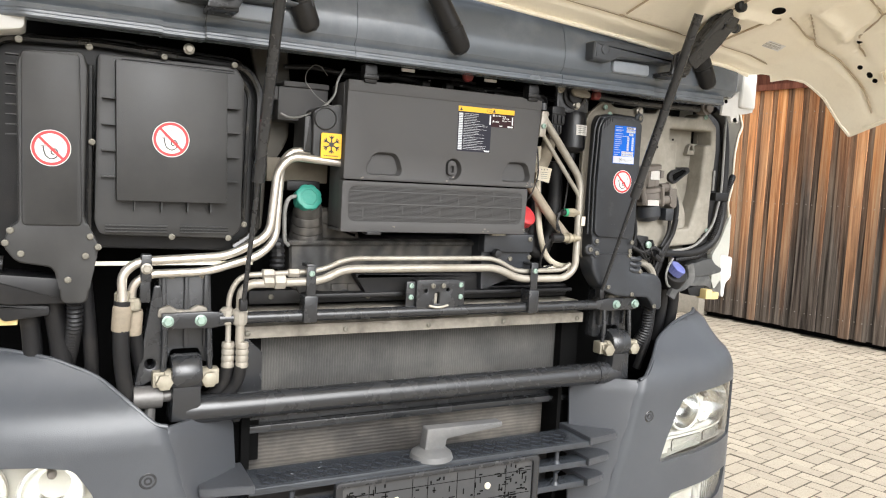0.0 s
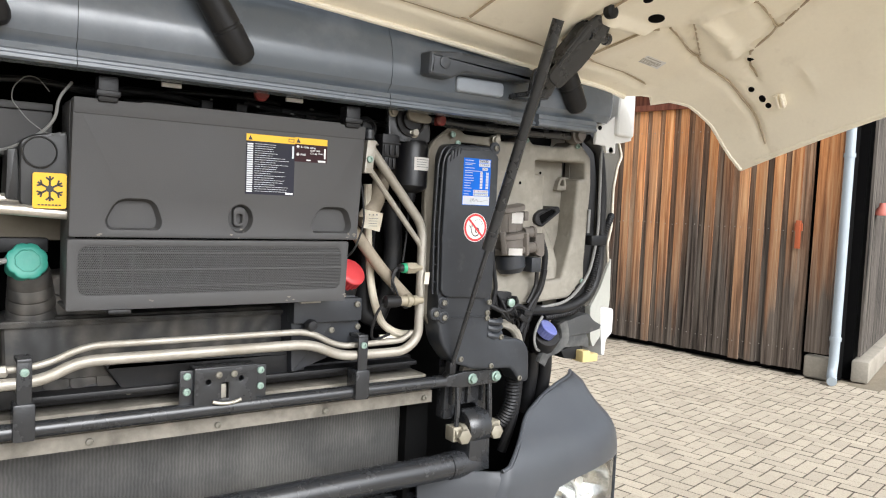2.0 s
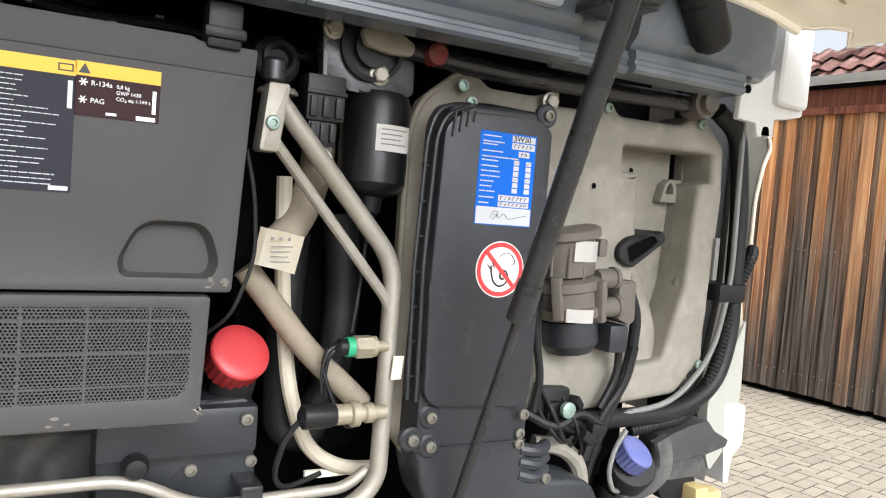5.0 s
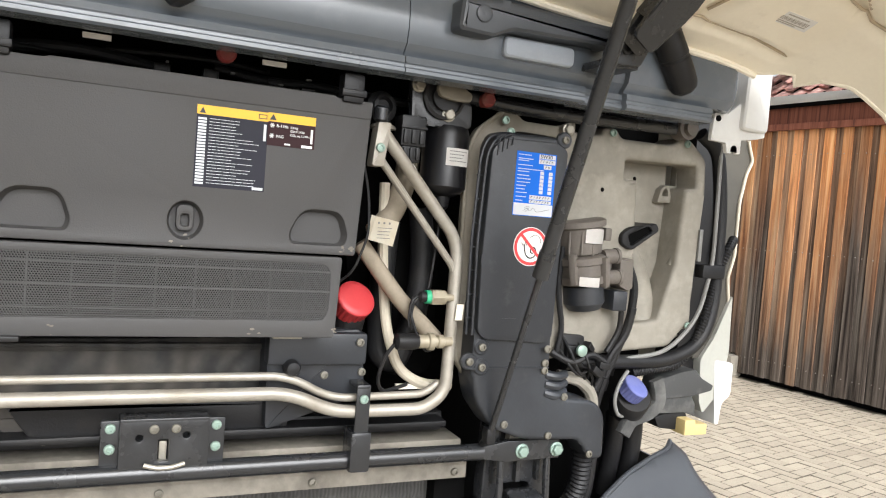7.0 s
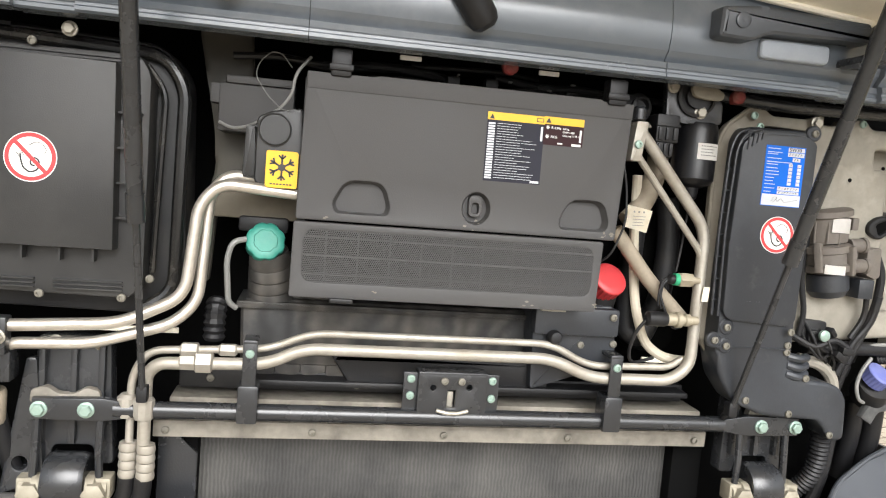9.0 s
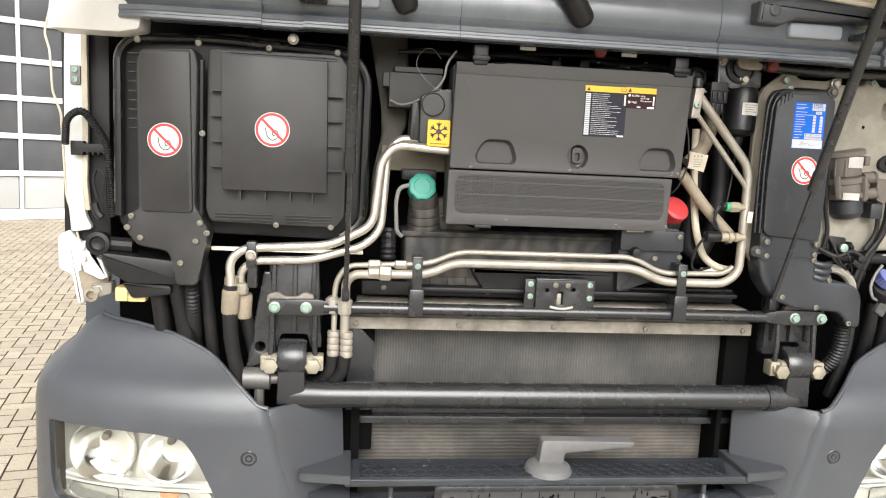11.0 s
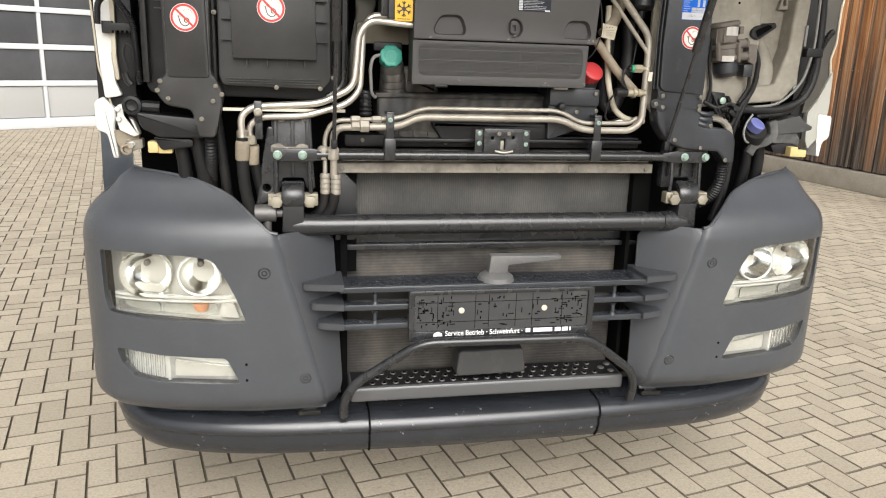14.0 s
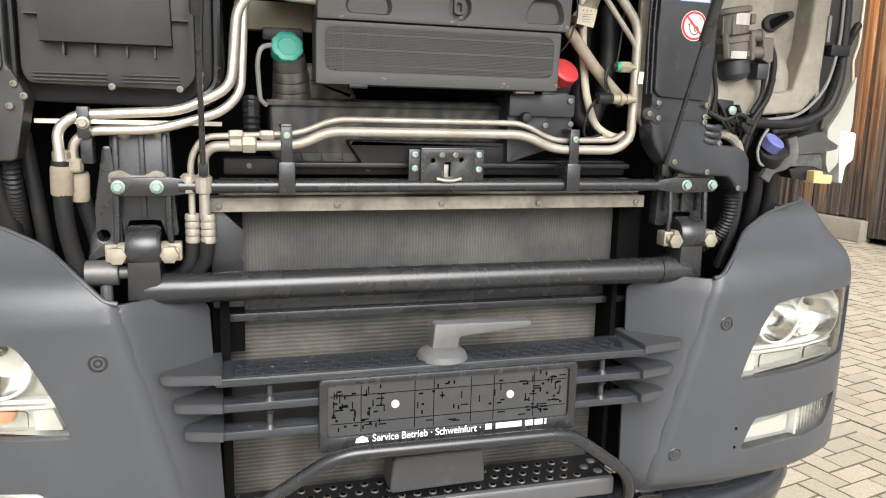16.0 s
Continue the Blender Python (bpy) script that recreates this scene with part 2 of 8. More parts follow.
def fin_material(name, dark, light, axis, per_metre, low=0.65, wobble=0.4, depth=0.5):
    """Radiator core: fine fins with dusty patches."""
    m = material(name, dark, 0.6, 0.2, grain=(0.2, 60), dust=(light, 7, 0.42, 0.72, 0.75))
    n, link = m.node_tree.nodes, m.node_tree.links.new
    co = n.new("ShaderNodeTexCoord").outputs["Object"]
    w = socket(n, "ShaderNodeTexWave", Scale=per_metre * 0.314, Distortion=wobble)
    w.bands_direction = axis
    link(co, w.inputs["Vector"])
    b = socket(n, "ShaderNodeBump", Strength=depth, Distance=0.003)
    link(w.outputs[1], b.inputs["Height"])
    link(b.outputs[0], n["Principled BSDF"].inputs["Normal"])
    src = n["Principled BSDF"].inputs["Base Color"].links[0].from_socket
    mr = socket(n, "ShaderNodeMapRange", **{"To Min": low, "To Max": 1.2})
    link(w.outputs[1], mr.inputs[0])
    mul = n.new("ShaderNodeMix")
    mul.data_type, mul.blend_type = "RGBA", "MULTIPLY"
    mul.inputs[0].default_value = 1
    link(src, mul.inputs[6])
    link(mr.outputs[0], mul.inputs[7])
    link(mul.outputs[2], n["Principled BSDF"].inputs["Base Color"])
    return m


M_FINS = fin_material("radiator_fins", (0.045, 0.044, 0.042), (0.115, 0.11, 0.10), "X", 150, 0.85, 3.5, 0.3)
M_FINSH = fin_material("condenser_fins", (0.04, 0.037, 0.034), (0.15, 0.135, 0.115), "Z", 110, 0.9, 1.6, 0.2)
M_STREAK = fin_material("streaked_tank", (0.03, 0.03, 0.03), (0.17, 0.15, 0.125), "X", 24, 0.65, 12.0, 0.25)


def glass_material(name, tint, rough):
    m = bpy.data.materials.new(name)
    m.use_nodes = True
    b = m.node_tree.nodes["Principled BSDF"]
    b.inputs["Base Color"].default_value = (*tint, 1)
    b.inputs["Transmission Weight"].default_value = 1
    b.inputs["Roughness"].default_value, b.inputs["IOR"].default_value = rough, 1.42
    return m


M_GLASS = glass_material("clear_lens", (0.97, 0.98, 0.97), 0.02)
M_FLUTED = glass_material("fluted_lens", (0.95, 0.96, 0.95), 0.15)


def wood_material(name, grey_from, grey_to, strength, dark=(0.25, 0.095, 0.04), mid=(0.62, 0.255, 0.088), light=(0.80, 0.46, 0.21), pale=0.28):
    """Sun-reddened boards, weathered grey and black towards the splash zone."""
    m = bpy.data.materials.new(name)
    m.use_nodes = True
    n, link = m.node_tree.nodes, m.node_tree.links.new
    bsdf = n["Principled BSDF"]
    bsdf.inputs["Roughness"].default_value = 0.8
    bsdf.inputs["Specular IOR Level"].default_value = 0.25
    co = n.new("ShaderNodeTexCoord").outputs["Object"]
    info = n.new("ShaderNodeObjectInfo")
    off = n.new("ShaderNodeVectorMath")
    off.operation = "MULTIPLY_ADD"
    off.inputs[1].default_value = (1, 1, 1)
    link(co, off.inputs[0])
    rnd = n.new("ShaderNodeVectorMath")
    rnd.operation = "SCALE"
    rnd.inputs[0].default_value = (7.0, 3.0, 11.0)
    link(info.outputs["Random"], rnd.inputs["Scale"])
    link(rnd.outputs[0], off.inputs[2])
    mp = n.new("ShaderNodeMapping")
    mp.inputs["Scale"].default_value = (26, 26, 0.7)
    link(off.outputs[0], mp.inputs[0])
    grain = socket(n, "ShaderNodeTexNoise", Scale=1.0, Detail=8.0, Roughness=0.65, Distortion=0.6)
    link(mp.outputs[0], grain.inputs["Vector"])
    ramp = n.new("ShaderNodeValToRGB")
    el = ramp.color_ramp.elements
    el[0].position, el[0].color = 0.34, (*dark, 1)
    el[1].position, el[1].color = 0.68, (*light, 1)
    e = el.new(0.5)
    e.color = (*mid, 1)
    link(grain.outputs[0], ramp.inputs[0])
    tint = socket(n, "ShaderNodeMapRange", **{"To Min": 0.6, "To Max": 1.35})
    link(info.outputs["Random"], tint.inputs[0])
    mul = n.new("ShaderNodeMix")
    mul.data_type, mul.blend_type = "RGBA", "MULTIPLY"
    mul.inputs[0].default_value = 1
    link(ramp.outputs[0], mul.inputs[6])
    link(tint.outputs[0], mul.inputs[7])
    pick = n.new("ShaderNodeMath")
    pick.operation = "MULTIPLY"
    pick.inputs[1].default_value = 17.3
    link(info.outputs["Random"], pick.inputs[0])
    part_of = n.new("ShaderNodeMath")
    part_of.operation = "FRACT"
    link(pick.outputs[0], part_of.inputs[0])
    worn = socket(n, "ShaderNodeTexNoise", Scale=2.2, Detail=5.0, Roughness=0.6)
    link(off.outputs[0], worn.inputs["Vector"])
    both = n.new("ShaderNodeMath")
    both.operation = "ADD"
    link(part_of.outputs[0], both.inputs[0])
    link(worn.outputs[0], both.inputs[1])
    bleach = socket(n, "ShaderNodeMapRange", **{"From Min": 1.05, "From Max": 1.5, "To Max": pale})
    link(both.outputs[0], bleach.inputs[0])
    straw = n.new("ShaderNodeMix")
    straw.data_type = "RGBA"
    link(bleach.outputs[0], straw.inputs[0])
    link(mul.outputs[2], straw.inputs[6])
    straw.inputs[7].default_value = (0.60, 0.45, 0.29, 1)
    sep = n.new("ShaderNodeSeparateXYZ")
    link(co, sep.inputs[0])
    soft = socket(n, "ShaderNodeTexNoise", Scale=1.0, Detail=5.0)
    mp2 = n.new("ShaderNodeMapping")
    mp2.inputs["Scale"].default_value = (9, 9, 0.8)
    link(off.outputs[0], mp2.inputs[0])
    link(mp2.outputs[0], soft.inputs["Vector"])
    addn = n.new("ShaderNodeMath")
    addn.operation = "MULTIPLY_ADD"
    addn.inputs[1].default_value = 2.4
    link(soft.outputs[0], addn.inputs[0])
    own = n.new("ShaderNodeMath")
    own.operation = "MULTIPLY_ADD"
    own.inputs[1].default_value = 1.5
    link(part_of.outputs[0], own.inputs[0])
    link(sep.outputs["Z"], own.inputs[2])
    link(own.outputs[0], addn.inputs[2])
    rng = socket(n, "ShaderNodeMapRange", **{"From Min": grey_to + 1.95, "From Max": grey_from + 1.95, "To Min": 1.0, "To Max": 0.0})
    link(addn.outputs[0], rng.inputs[0])
    pw = n.new("ShaderNodeMath")
    pw.operation = "MULTIPLY"
    pw.inputs[1].default_value = strength
    link(rng.outputs[0], pw.inputs[0])
    gr = n.new("ShaderNodeValToRGB")
    el = gr.color_ramp.elements
    el[0].position, el[0].color = 0.36, (0.011, 0.0095, 0.0085, 1)
    el[1].position, el[1].color = 0.72, (0.19, 0.165, 0.14, 1)
    link(grain.outputs[0], gr.inputs[0])
    mix = n.new("ShaderNodeMix")
    mix.data_type = "RGBA"
    link(pw.outputs[0], mix.inputs[0])
    link(straw.outputs[2], mix.inputs[6])
    link(gr.outputs[0], mix.inputs[7])
    link(mix.outputs[2], bsdf.inputs["Base Color"])
    b = socket(n, "ShaderNodeBump", Strength=0.5, Distance=0.004)
    link(grain.outputs[0], b.inputs["Height"])
    link(b.outputs[0], bsdf.inputs["Normal"])
    return m


M_WOOD = wood_material("barn_boards", 2.9, 0.55, 0.97)
# Set-back boards: greyer from weather, and darker for the shade they lie in.
M_WOODBASE = wood_material("shaded_weathered_boards", 3.1, 0.7, 0.95, (0.10, 0.062, 0.042), (0.36, 0.19, 0.10), (0.58, 0.42, 0.28))
M_WOODRED = wood_material("red_brown_beam", 0.6, 0.1, 0.5, (0.10, 0.035, 0.022), (0.22, 0.075, 0.045), (0.30, 0.12, 0.075), 0.0)
M_EDGE = material("dirty_paver_edge", (0.15, 0.128, 0.098), 1.0, spec=0.1, grain=(0.3, 90), stain=((0.085, 0.075, 0.058), 2, 0.42, 0.72, 0.6), bump=0.4)
M_WOODGREY = wood_material("grey_slats", 9.0, 6.0, 1.0, (0.03, 0.02, 0.014), (0.17, 0.072, 0.032), (0.36, 0.21, 0.11))

# ---- mesh tools ----
def finish(bm, name, mats, angle=32):
    bmesh.ops.recalc_face_normals(bm, faces=bm.faces)
    me = bpy.data.meshes.new(name)
    bm.to_mesh(me)
    bm.free()
    for m in mats if isinstance(mats, (list, tuple)) else [mats]:
        me.materials.append(m)
    me.polygons.foreach_set("use_smooth", [True] * len(me.polygons))
    me.set_sharp_from_angle(angle=radians(angle))
    return me


def part(name, bm, mat, parent, label="", angle=32):
    """One mesh object under a thing or under a part."""
    ob = new(name, finish(bm, name, mat, angle))
    ob.parent = parent
    if label:
        tagged(ob, label)
    return ob


def shared(name, me, parent, m=None):
    ob = new(name, me)
    ob.parent = parent
    if m is not None:
        ob.matrix_basis = m
    return ob


def thing(name, label, category, at=(0, 0, 0), group="", kind=""):
    ob = new(name)
    ob.location = at
    ob.empty_display_size = 0.1
    return tagged(ob, label, category, group, kind)


def box(bm, x0, x1, y0, y1, z0, z1, bev=0.004, seg=2, m=None):
    b = bmesh.new()
    v = bmesh.ops.create_cube(b, size=1)["verts"]
    for q in v:
        q.co = Vector((x0 + (q.co.x + 0.5) * (x1 - x0), y0 + (q.co.y + 0.5) * (y1 - y0), z0 + (q.co.z + 0.5) * (z1 - z0)))
    if bev:
        bmesh.ops.bevel(b, geom=b.edges[:], offset=bev, segments=seg, profile=0.6, affect="EDGES")
    merge(bm, b, m)


def merge(bm, b, m=None):
    me = bpy.data.meshes.new("tmp")
    if m is not None:
        b.transform(m)
    b.to_mesh(me)
    b.free()
    bm.from_mesh(me)
    bpy.data.meshes.remove(me)


def rounded(pts, r, n=5):
    """A polygon in 2D with its corners rounded."""
    out = []
    k = len(pts)
    for i in range(k):
        a, b, c = Vector(pts[i - 1]), Vector(pts[i]), Vector(pts[(i + 1) % k])
        u, v = (a - b), (c - b)
        d = min(r, 0.45 * u.length, 0.45 * v.length)
        p, q = b + u.normalized() * d, b + v.normalized() * d
        for j in range(n + 1):
            t = j / n
            out.append(tuple((1 - t) ** 2 * p + 2 * t * (1 - t) * b + t * t * q))
    return out


def oval(cx, cz, rx, rz, n=24):
    return [(cx + rx * math.cos(2 * math.pi * i / n), cz + rz * math.sin(2 * math.pi * i / n)) for i in range(n)]


def rect(x0, x1, z0, z1):
    return [(x0, z0), (x1, z0), (x1, z1), (x0, z1)]


def prism(bm, outline, y0, y1, bev=0.004, holes=(), seg=2):
    """A plate with that outline in x and z, from y0 (front) to y1 (back), with holes through it."""
    b = bmesh.new()
    edges, loops = [], []
    for loop in (outline, *holes):
        vs = [b.verts.new((x, y0, z)) for x, z in loop]
        loops.append(vs)
        edges += [b.edges.new((vs[i - 1], vs[i])) for i in range(len(vs))]
    if holes:
        bmesh.ops.triangle_fill(b, use_beauty=True, edges=edges)
    else:
        b.faces.new(loops[0])
    front = b.faces[:]
    ring = [e for e in b.edges if len(e.link_faces) == 1]
    ret = bmesh.ops.extrude_face_region(b, geom=front)
    for g in ret["geom"]:
        if isinstance(g, bmesh.types.BMVert):
            g.co.y = y1
    if bev:
        sharp = [e for e in b.edges if len(e.link_faces) == 2 and e.calc_face_angle(0) > 0.7 and abs(e.verts[0].co.y - y0) < 1e-6 and abs(e.verts[1].co.y - y0) < 1e-6]
        if sharp:
            bmesh.ops.bevel(b, geom=sharp, offset=bev, segments=seg, profile=0.6, affect="EDGES")
    merge(bm, b)


def fillet(pts, r, n=6):
    """A way through points in 3D with rounded corners."""
    out = [Vector(pts[0])]
    for i in range(1, len(pts) - 1):
        a, b, c = Vector(pts[i - 1]), Vector(pts[i]), Vector(pts[i + 1])
        u, v = a - b, c - b
        d = min(r, 0.48 * u.length, 0.48 * v.length)
        p, q = b + u.normalized() * d, b + v.normalized() * d
        for j in range(n + 1):
            t = j / n
            out.append((1 - t) ** 2 * p + 2 * t * (1 - t) * b + t * t * q)
    out.append(Vector(pts[-1]))
    return out


def tube(bm, pts, r, bend=0.03, seg=12, flat=1.0, ends=True, rr=None):
    """A round tube along a way; rr(t) may vary its radius from 0 to 1."""
    way = fillet(pts, bend) if bend else [Vector(p) for p in pts]
    n = len(way)
    t0 = (way[1] - way[0]).normalized()
    side = t0.cross(Vector((0, 0, 1)) if abs(t0.z) < 0.9 else Vector((0, 1, 0))).normalized()
    rings = []
    for i, p in enumerate(way):
        t = ((way[i + 1] if i + 1 < n else p) - (way[i - 1] if i else p)).normalized()
        side = (side - t * side.dot(t)).normalized()
        up = t.cross(side)
        rad = r * (rr(i / (n - 1)) if rr else 1)
        rings.append([bm.verts.new(p + (side * math.cos(2 * math.pi * k / seg) + up * math.sin(2 * math.pi * k / seg) * flat) * rad) for k in range(seg)])
    for a, b in zip(rings, rings[1:]):
        for k in range(seg):
            bm.faces.new((a[k - 1], a[k], b[k], b[k - 1]))
    if ends:
        bm.faces.new(rings[0])
        bm.faces.new(rings[-1])


def lathe(bm, profile, at, axis=(0, -1, 0), seg=24):
    """A turned body: profile of (radius, along the axis), from the back to the front."""
    q = Vector(axis).normalized().to_track_quat("Z", "Y")
    rings = []
    for r, h in profile:
        rings.append([bm.verts.new(Vector(at) + q @ Vector((r * math.cos(2 * math.pi * k / seg), r * math.sin(2 * math.pi * k / seg), h))) for k in range(seg)])
    for a, b in zip(rings, rings[1:]):
        for k in range(seg):
            bm.faces.new((a[k - 1], a[k], b[k], b[k - 1]))
    bm.faces.new(rings[0])
    bm.faces.new(rings[-1])


def ribbed(n, low=0.86):
    return lambda t: 1 if int(t * n) % 2 else low


def corrugated(bm, pts, r, pitch=0.006, bend=0.03, seg=10):
    """A ribbed flexible hose."""
    way = fillet(pts, bend, 8)
    length = sum((b - a).length for a, b in zip(way, way[1:]))
    n = max(8, int(length / pitch) * 2)
    step, fine, acc, k = length / n, [way[0]], 0.0, 0
    for i in range(1, n):
        want = i * step
        while k < len(way) - 2 and acc + (way[k + 1] - way[k]).length < want:
            acc += (way[k + 1] - way[k]).length
            k += 1
        d = (way[k + 1] - way[k]).length or 1e-6
        fine.append(way[k].lerp(way[k + 1], min(1, (want - acc) / d)))
    fine.append(way[-1])
    count = len(fine) - 1
    tube(bm, fine, r, 0, seg, rr=lambda t: 1.0 if round(t * count) % 2 else 0.82)


def text_mesh(body, size, at, mat, parent, name="lettering", shear=0.0, width=None):
    """Letters with the built-in font, standing in the x-z plane and facing -y."""
    cu = bpy.data.curves.new("tmp", "FONT")
    cu.body, cu.size, cu.extrude, cu.offset = body, size, 0.0002, size * 0.008
    tmp = bpy.data.objects.new("tmp", cu)
    scene.collection.objects.link(tmp)
    bpy.context.view_layer.update()
    me = bpy.data.meshes.new_from_object(tmp)
    bpy.data.objects.remove(tmp)
    xs = [v.co.x for v in me.vertices]
    k = width / (max(xs) - min(xs)) if width else 1
    me.transform(Matrix.Translation(at) @ Matrix.Rotation(radians(90), 4, "X") @ Matrix.Diagonal((k, 1, 1, 1)))
    me.materials.clear()
    me.materials.append(mat)
    ob = new(name, me)
    ob.parent = parent
    return ob


def spline(table, x):
    """Smooth value from a table of (x, value)."""
    if x <= table[0][0]:
        return table[0][1]
    for (a, u), (b, v) in zip(table, table[1:]):
        if x <= b:
            t = (x - a) / (b - a)
            return u + (v - u) * t
    return table[-1][1]


# shared bolts and screws, heads facing -y
def bolt_mesh(r, mat, name):
    bm = bmesh.new()
    lathe(bm, [(r * 1.3, 0), (r * 1.3, r * 0.25), (r * 1.05, r * 0.35)], (0, 0, 0), seg=14)
    lathe(bm, [(r, r * 0.3), (r, r * 0.9), (r * 0.8, r * 1.05)], (0, 0, 0), seg=6)
    return finish(bm, name, mat)


def screw_mesh(r, mat, name):
    bm = bmesh.new()
    lathe(bm, [(r, 0), (r, r * 0.3), (r * 0.85, r * 0.5), (r * 0.5, r * 0.55), (r * 0.45, r * 0.2), (0.001, r * 0.2)], (0, 0, 0), seg=12)
    return finish(bm, name, mat)


BOLT = bolt_mesh(0.0085, M_BOLT, "bolt")
BOLTG = bolt_mesh(0.0095, M_GREENBOLT, "bolt")
SCREW = screw_mesh(0.0065, M_SCREW, "screw")
SCREWG = screw_mesh(0.007, M_GREENBOLT, "screw")
SCREWK = screw_mesh(0.009, M_BLACK, "screw")


def bolts(me, places, parent, name="bolt"):
    for p in places:
        shared(name, me, parent, Matrix.Translation(p))

# ---- yard: ground sheet, barn, hall ----
ground_bm = bmesh.new()
gv = [ground_bm.verts.new(p) for p in ((-300, -300, -0.012), (300, -300, -0.012), (300, 300, -0.012), (-300, 300, -0.012))]
ground_bm.faces.new(gv)
ground = tagged(new("ground", finish(ground_bm, "ground", M_JOINT)), "sandy paved yard in grey-beige herringbone concrete blocks", "ground", kind="structure")

# barn front: from the corner at the downpipe towards the back
BA, BB = Vector((7.2, 2.72, 0)), Vector((6.2, 10.3, 0))
BDIR = (BB - BA).normalized()
BNORM = Vector((-BDIR.y, BDIR.x, 0))  # towards the yard


def barn_matrix(along, out=0.0, z=0.0):
    p = BA + BDIR * along + BNORM * out
    m = Matrix((BDIR, -BNORM, Vector((0, 0, 1)))).transposed().to_4x4()
    m.translation = Vector((p.x, p.y, z))
    return m


barn = thing("barn", "wooden barn with reddish weathered upright boards and tiled roof", "barn", (7.4, 5.0, 0))
barn.matrix_basis = barn_matrix(0)


def board(parent, a0, a1, z0, z1, out, mat, thick=0.024, name="plank"):
    bm = bmesh.new()
    w = a1 - a0
    lean = random.uniform(-0.006, 0.006)
    b = bmesh.new()
    v = bmesh.ops.create_cube(b, size=1)["verts"]
    for q in v:
        q.co = Vector(((q.co.x) * w + (lean if q.co.z > 0 else -lean), q.co.y * thick, (z0 if q.co.z < 0 else z1)))
    bmesh.ops.bevel(b, geom=[e for e in b.edges if abs(e.verts[0].co.z - e.verts[1].co.z) > 0.5], offset=0.003, segments=1, affect="EDGES")
    merge(bm, b)
    ob = part(name, bm, mat, parent)
    ob.location = ((a0 + a1) / 2, -out, 0)
    return ob


rng = random.Random(5)
# door of the barn: boards from 0.62 to 2.95 m, then fixed boards above the plinth
NAIL = screw_mesh(0.006, M_BOLT, "nail_head")
a, row = 0.306, 0
while a < 7.4:
    w = rng.uniform(0.085, 0.105)
    low = 0.06 if a < 2.85 else 0.27
    proud = row % 2 == 1
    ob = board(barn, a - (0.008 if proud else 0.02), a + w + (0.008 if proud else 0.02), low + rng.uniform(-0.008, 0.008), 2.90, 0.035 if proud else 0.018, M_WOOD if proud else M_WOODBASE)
    if a < 4.5:
        for z in (0.262, 1.52, 2.6):
            shared("nail_head", NAIL, ob, Matrix.Translation((rng.uniform(-0.02, 0.02), -0.0135, z + rng.uniform(-0.01, 0.01))))
    a, row = a + w, row + 1
board(barn, 0.012, 0.242, 0.27, 2.95, 0.03, M_WOOD, 0.05, "post")
# Near-black sheet that fills the gaps between the boards with shade.
bm = bmesh.new()
box(bm, -0.05, 7.6, 0.06, 0.2, 0.0, 3.3, 0)
part("back_wall", bm, M_DEEP, barn)
# Wood above the batten, the eave's shade put into its dark red-brown.
bm = bmesh.new()
box(bm, -0.1, 7.6, -0.06, 0.06, 2.91, 3.13, 0.008)
part("lintel", bm, M_WOODRED, barn, "dark reddish-brown wood over the boards, eave shade in its colour")
bm = bmesh.new()
box(bm, -0.08, 7.6, -0.095, -0.061, 2.872, 2.945, 0.006)
part("batten", bm, M_WOODRED, barn, "reddish-brown batten over the boards")
bm = bmesh.new()
box(bm, 2.85, 7.6, -0.16, 0.05, 0.0, 0.25, 0.015)
part("plinth", bm, M_CONCRETE, barn, "grey concrete plinth under the boards")
bm = bmesh.new()
box(bm, -0.02, 0.25, -0.05, 0.08, 0.0, 0.24, 0.04, 3)
part("foot_stone", bm, M_CONCRETE, barn, "worn concrete foot stone under the post")
bm = bmesh.new()
box(bm, 0.365, 0.415, -0.085, -0.05, 1.335, 1.63, 0.006)
box(bm, 0.35, 0.43, -0.075, -0.055, 1.52, 1.60, 0.004)
part("latch", bm, material("latch_orange", (0.42, 0.1, 0.035), 0.7, grain=(0.15, 60)), barn, "rusty orange door latch")
bm = bmesh.new()
tube(bm, [(-0.055, -0.06, 3.15), (-0.055, -0.06, 0.22), (-0.055, -0.09, 0.08), (-0.12, -0.25, 0.05)], 0.047, 0.1, 14)
for z in (0.45, 2.3):
    lathe(bm, [(0.056, -0.02), (0.056, 0.02)], (-0.055, -0.06, z), (0, 0, 1), 14)
part("downpipe", bm, M_ZINC, barn, "pale blue-grey zinc downpipe")
# Lighter than the downpipe's zinc, to make up for the gutter's dim underside.
M_GUTTER = material("brightened_gutter_zinc", (0.6, 0.6, 0.58), 0.5, 0.1, grain=(0.06, 60), stain=((0.45, 0.45, 0.43), 4, 0.45, 0.8, 0.5))
bm = bmesh.new()
g = [(0.075 * math.cos(math.pi * k / 8), -0.075 * math.sin(math.pi * k / 8)) for k in range(9)]
rows = [[bm.verts.new((x, -0.2 + p, 3.22 + q)) for p, q in g] for x in (-0.3, 7.8)]
for k in range(8):
    bm.faces.new((rows[0][k], rows[0][k + 1], rows[1][k + 1], rows[1][k]))
bmesh.ops.solidify(bm, geom=bm.faces[:], thickness=0.004)
part("gutter", bm, M_GUTTER, barn, "grey zinc half-round gutter")
roof_bm = bmesh.new()
box(roof_bm, -0.3, 7.8, -0.15, 0.76, -0.05, 0.0, 0.004, m=Matrix.Translation((0, 0, 3.24)) @ Matrix.Rotation(radians(33), 4, "X"))
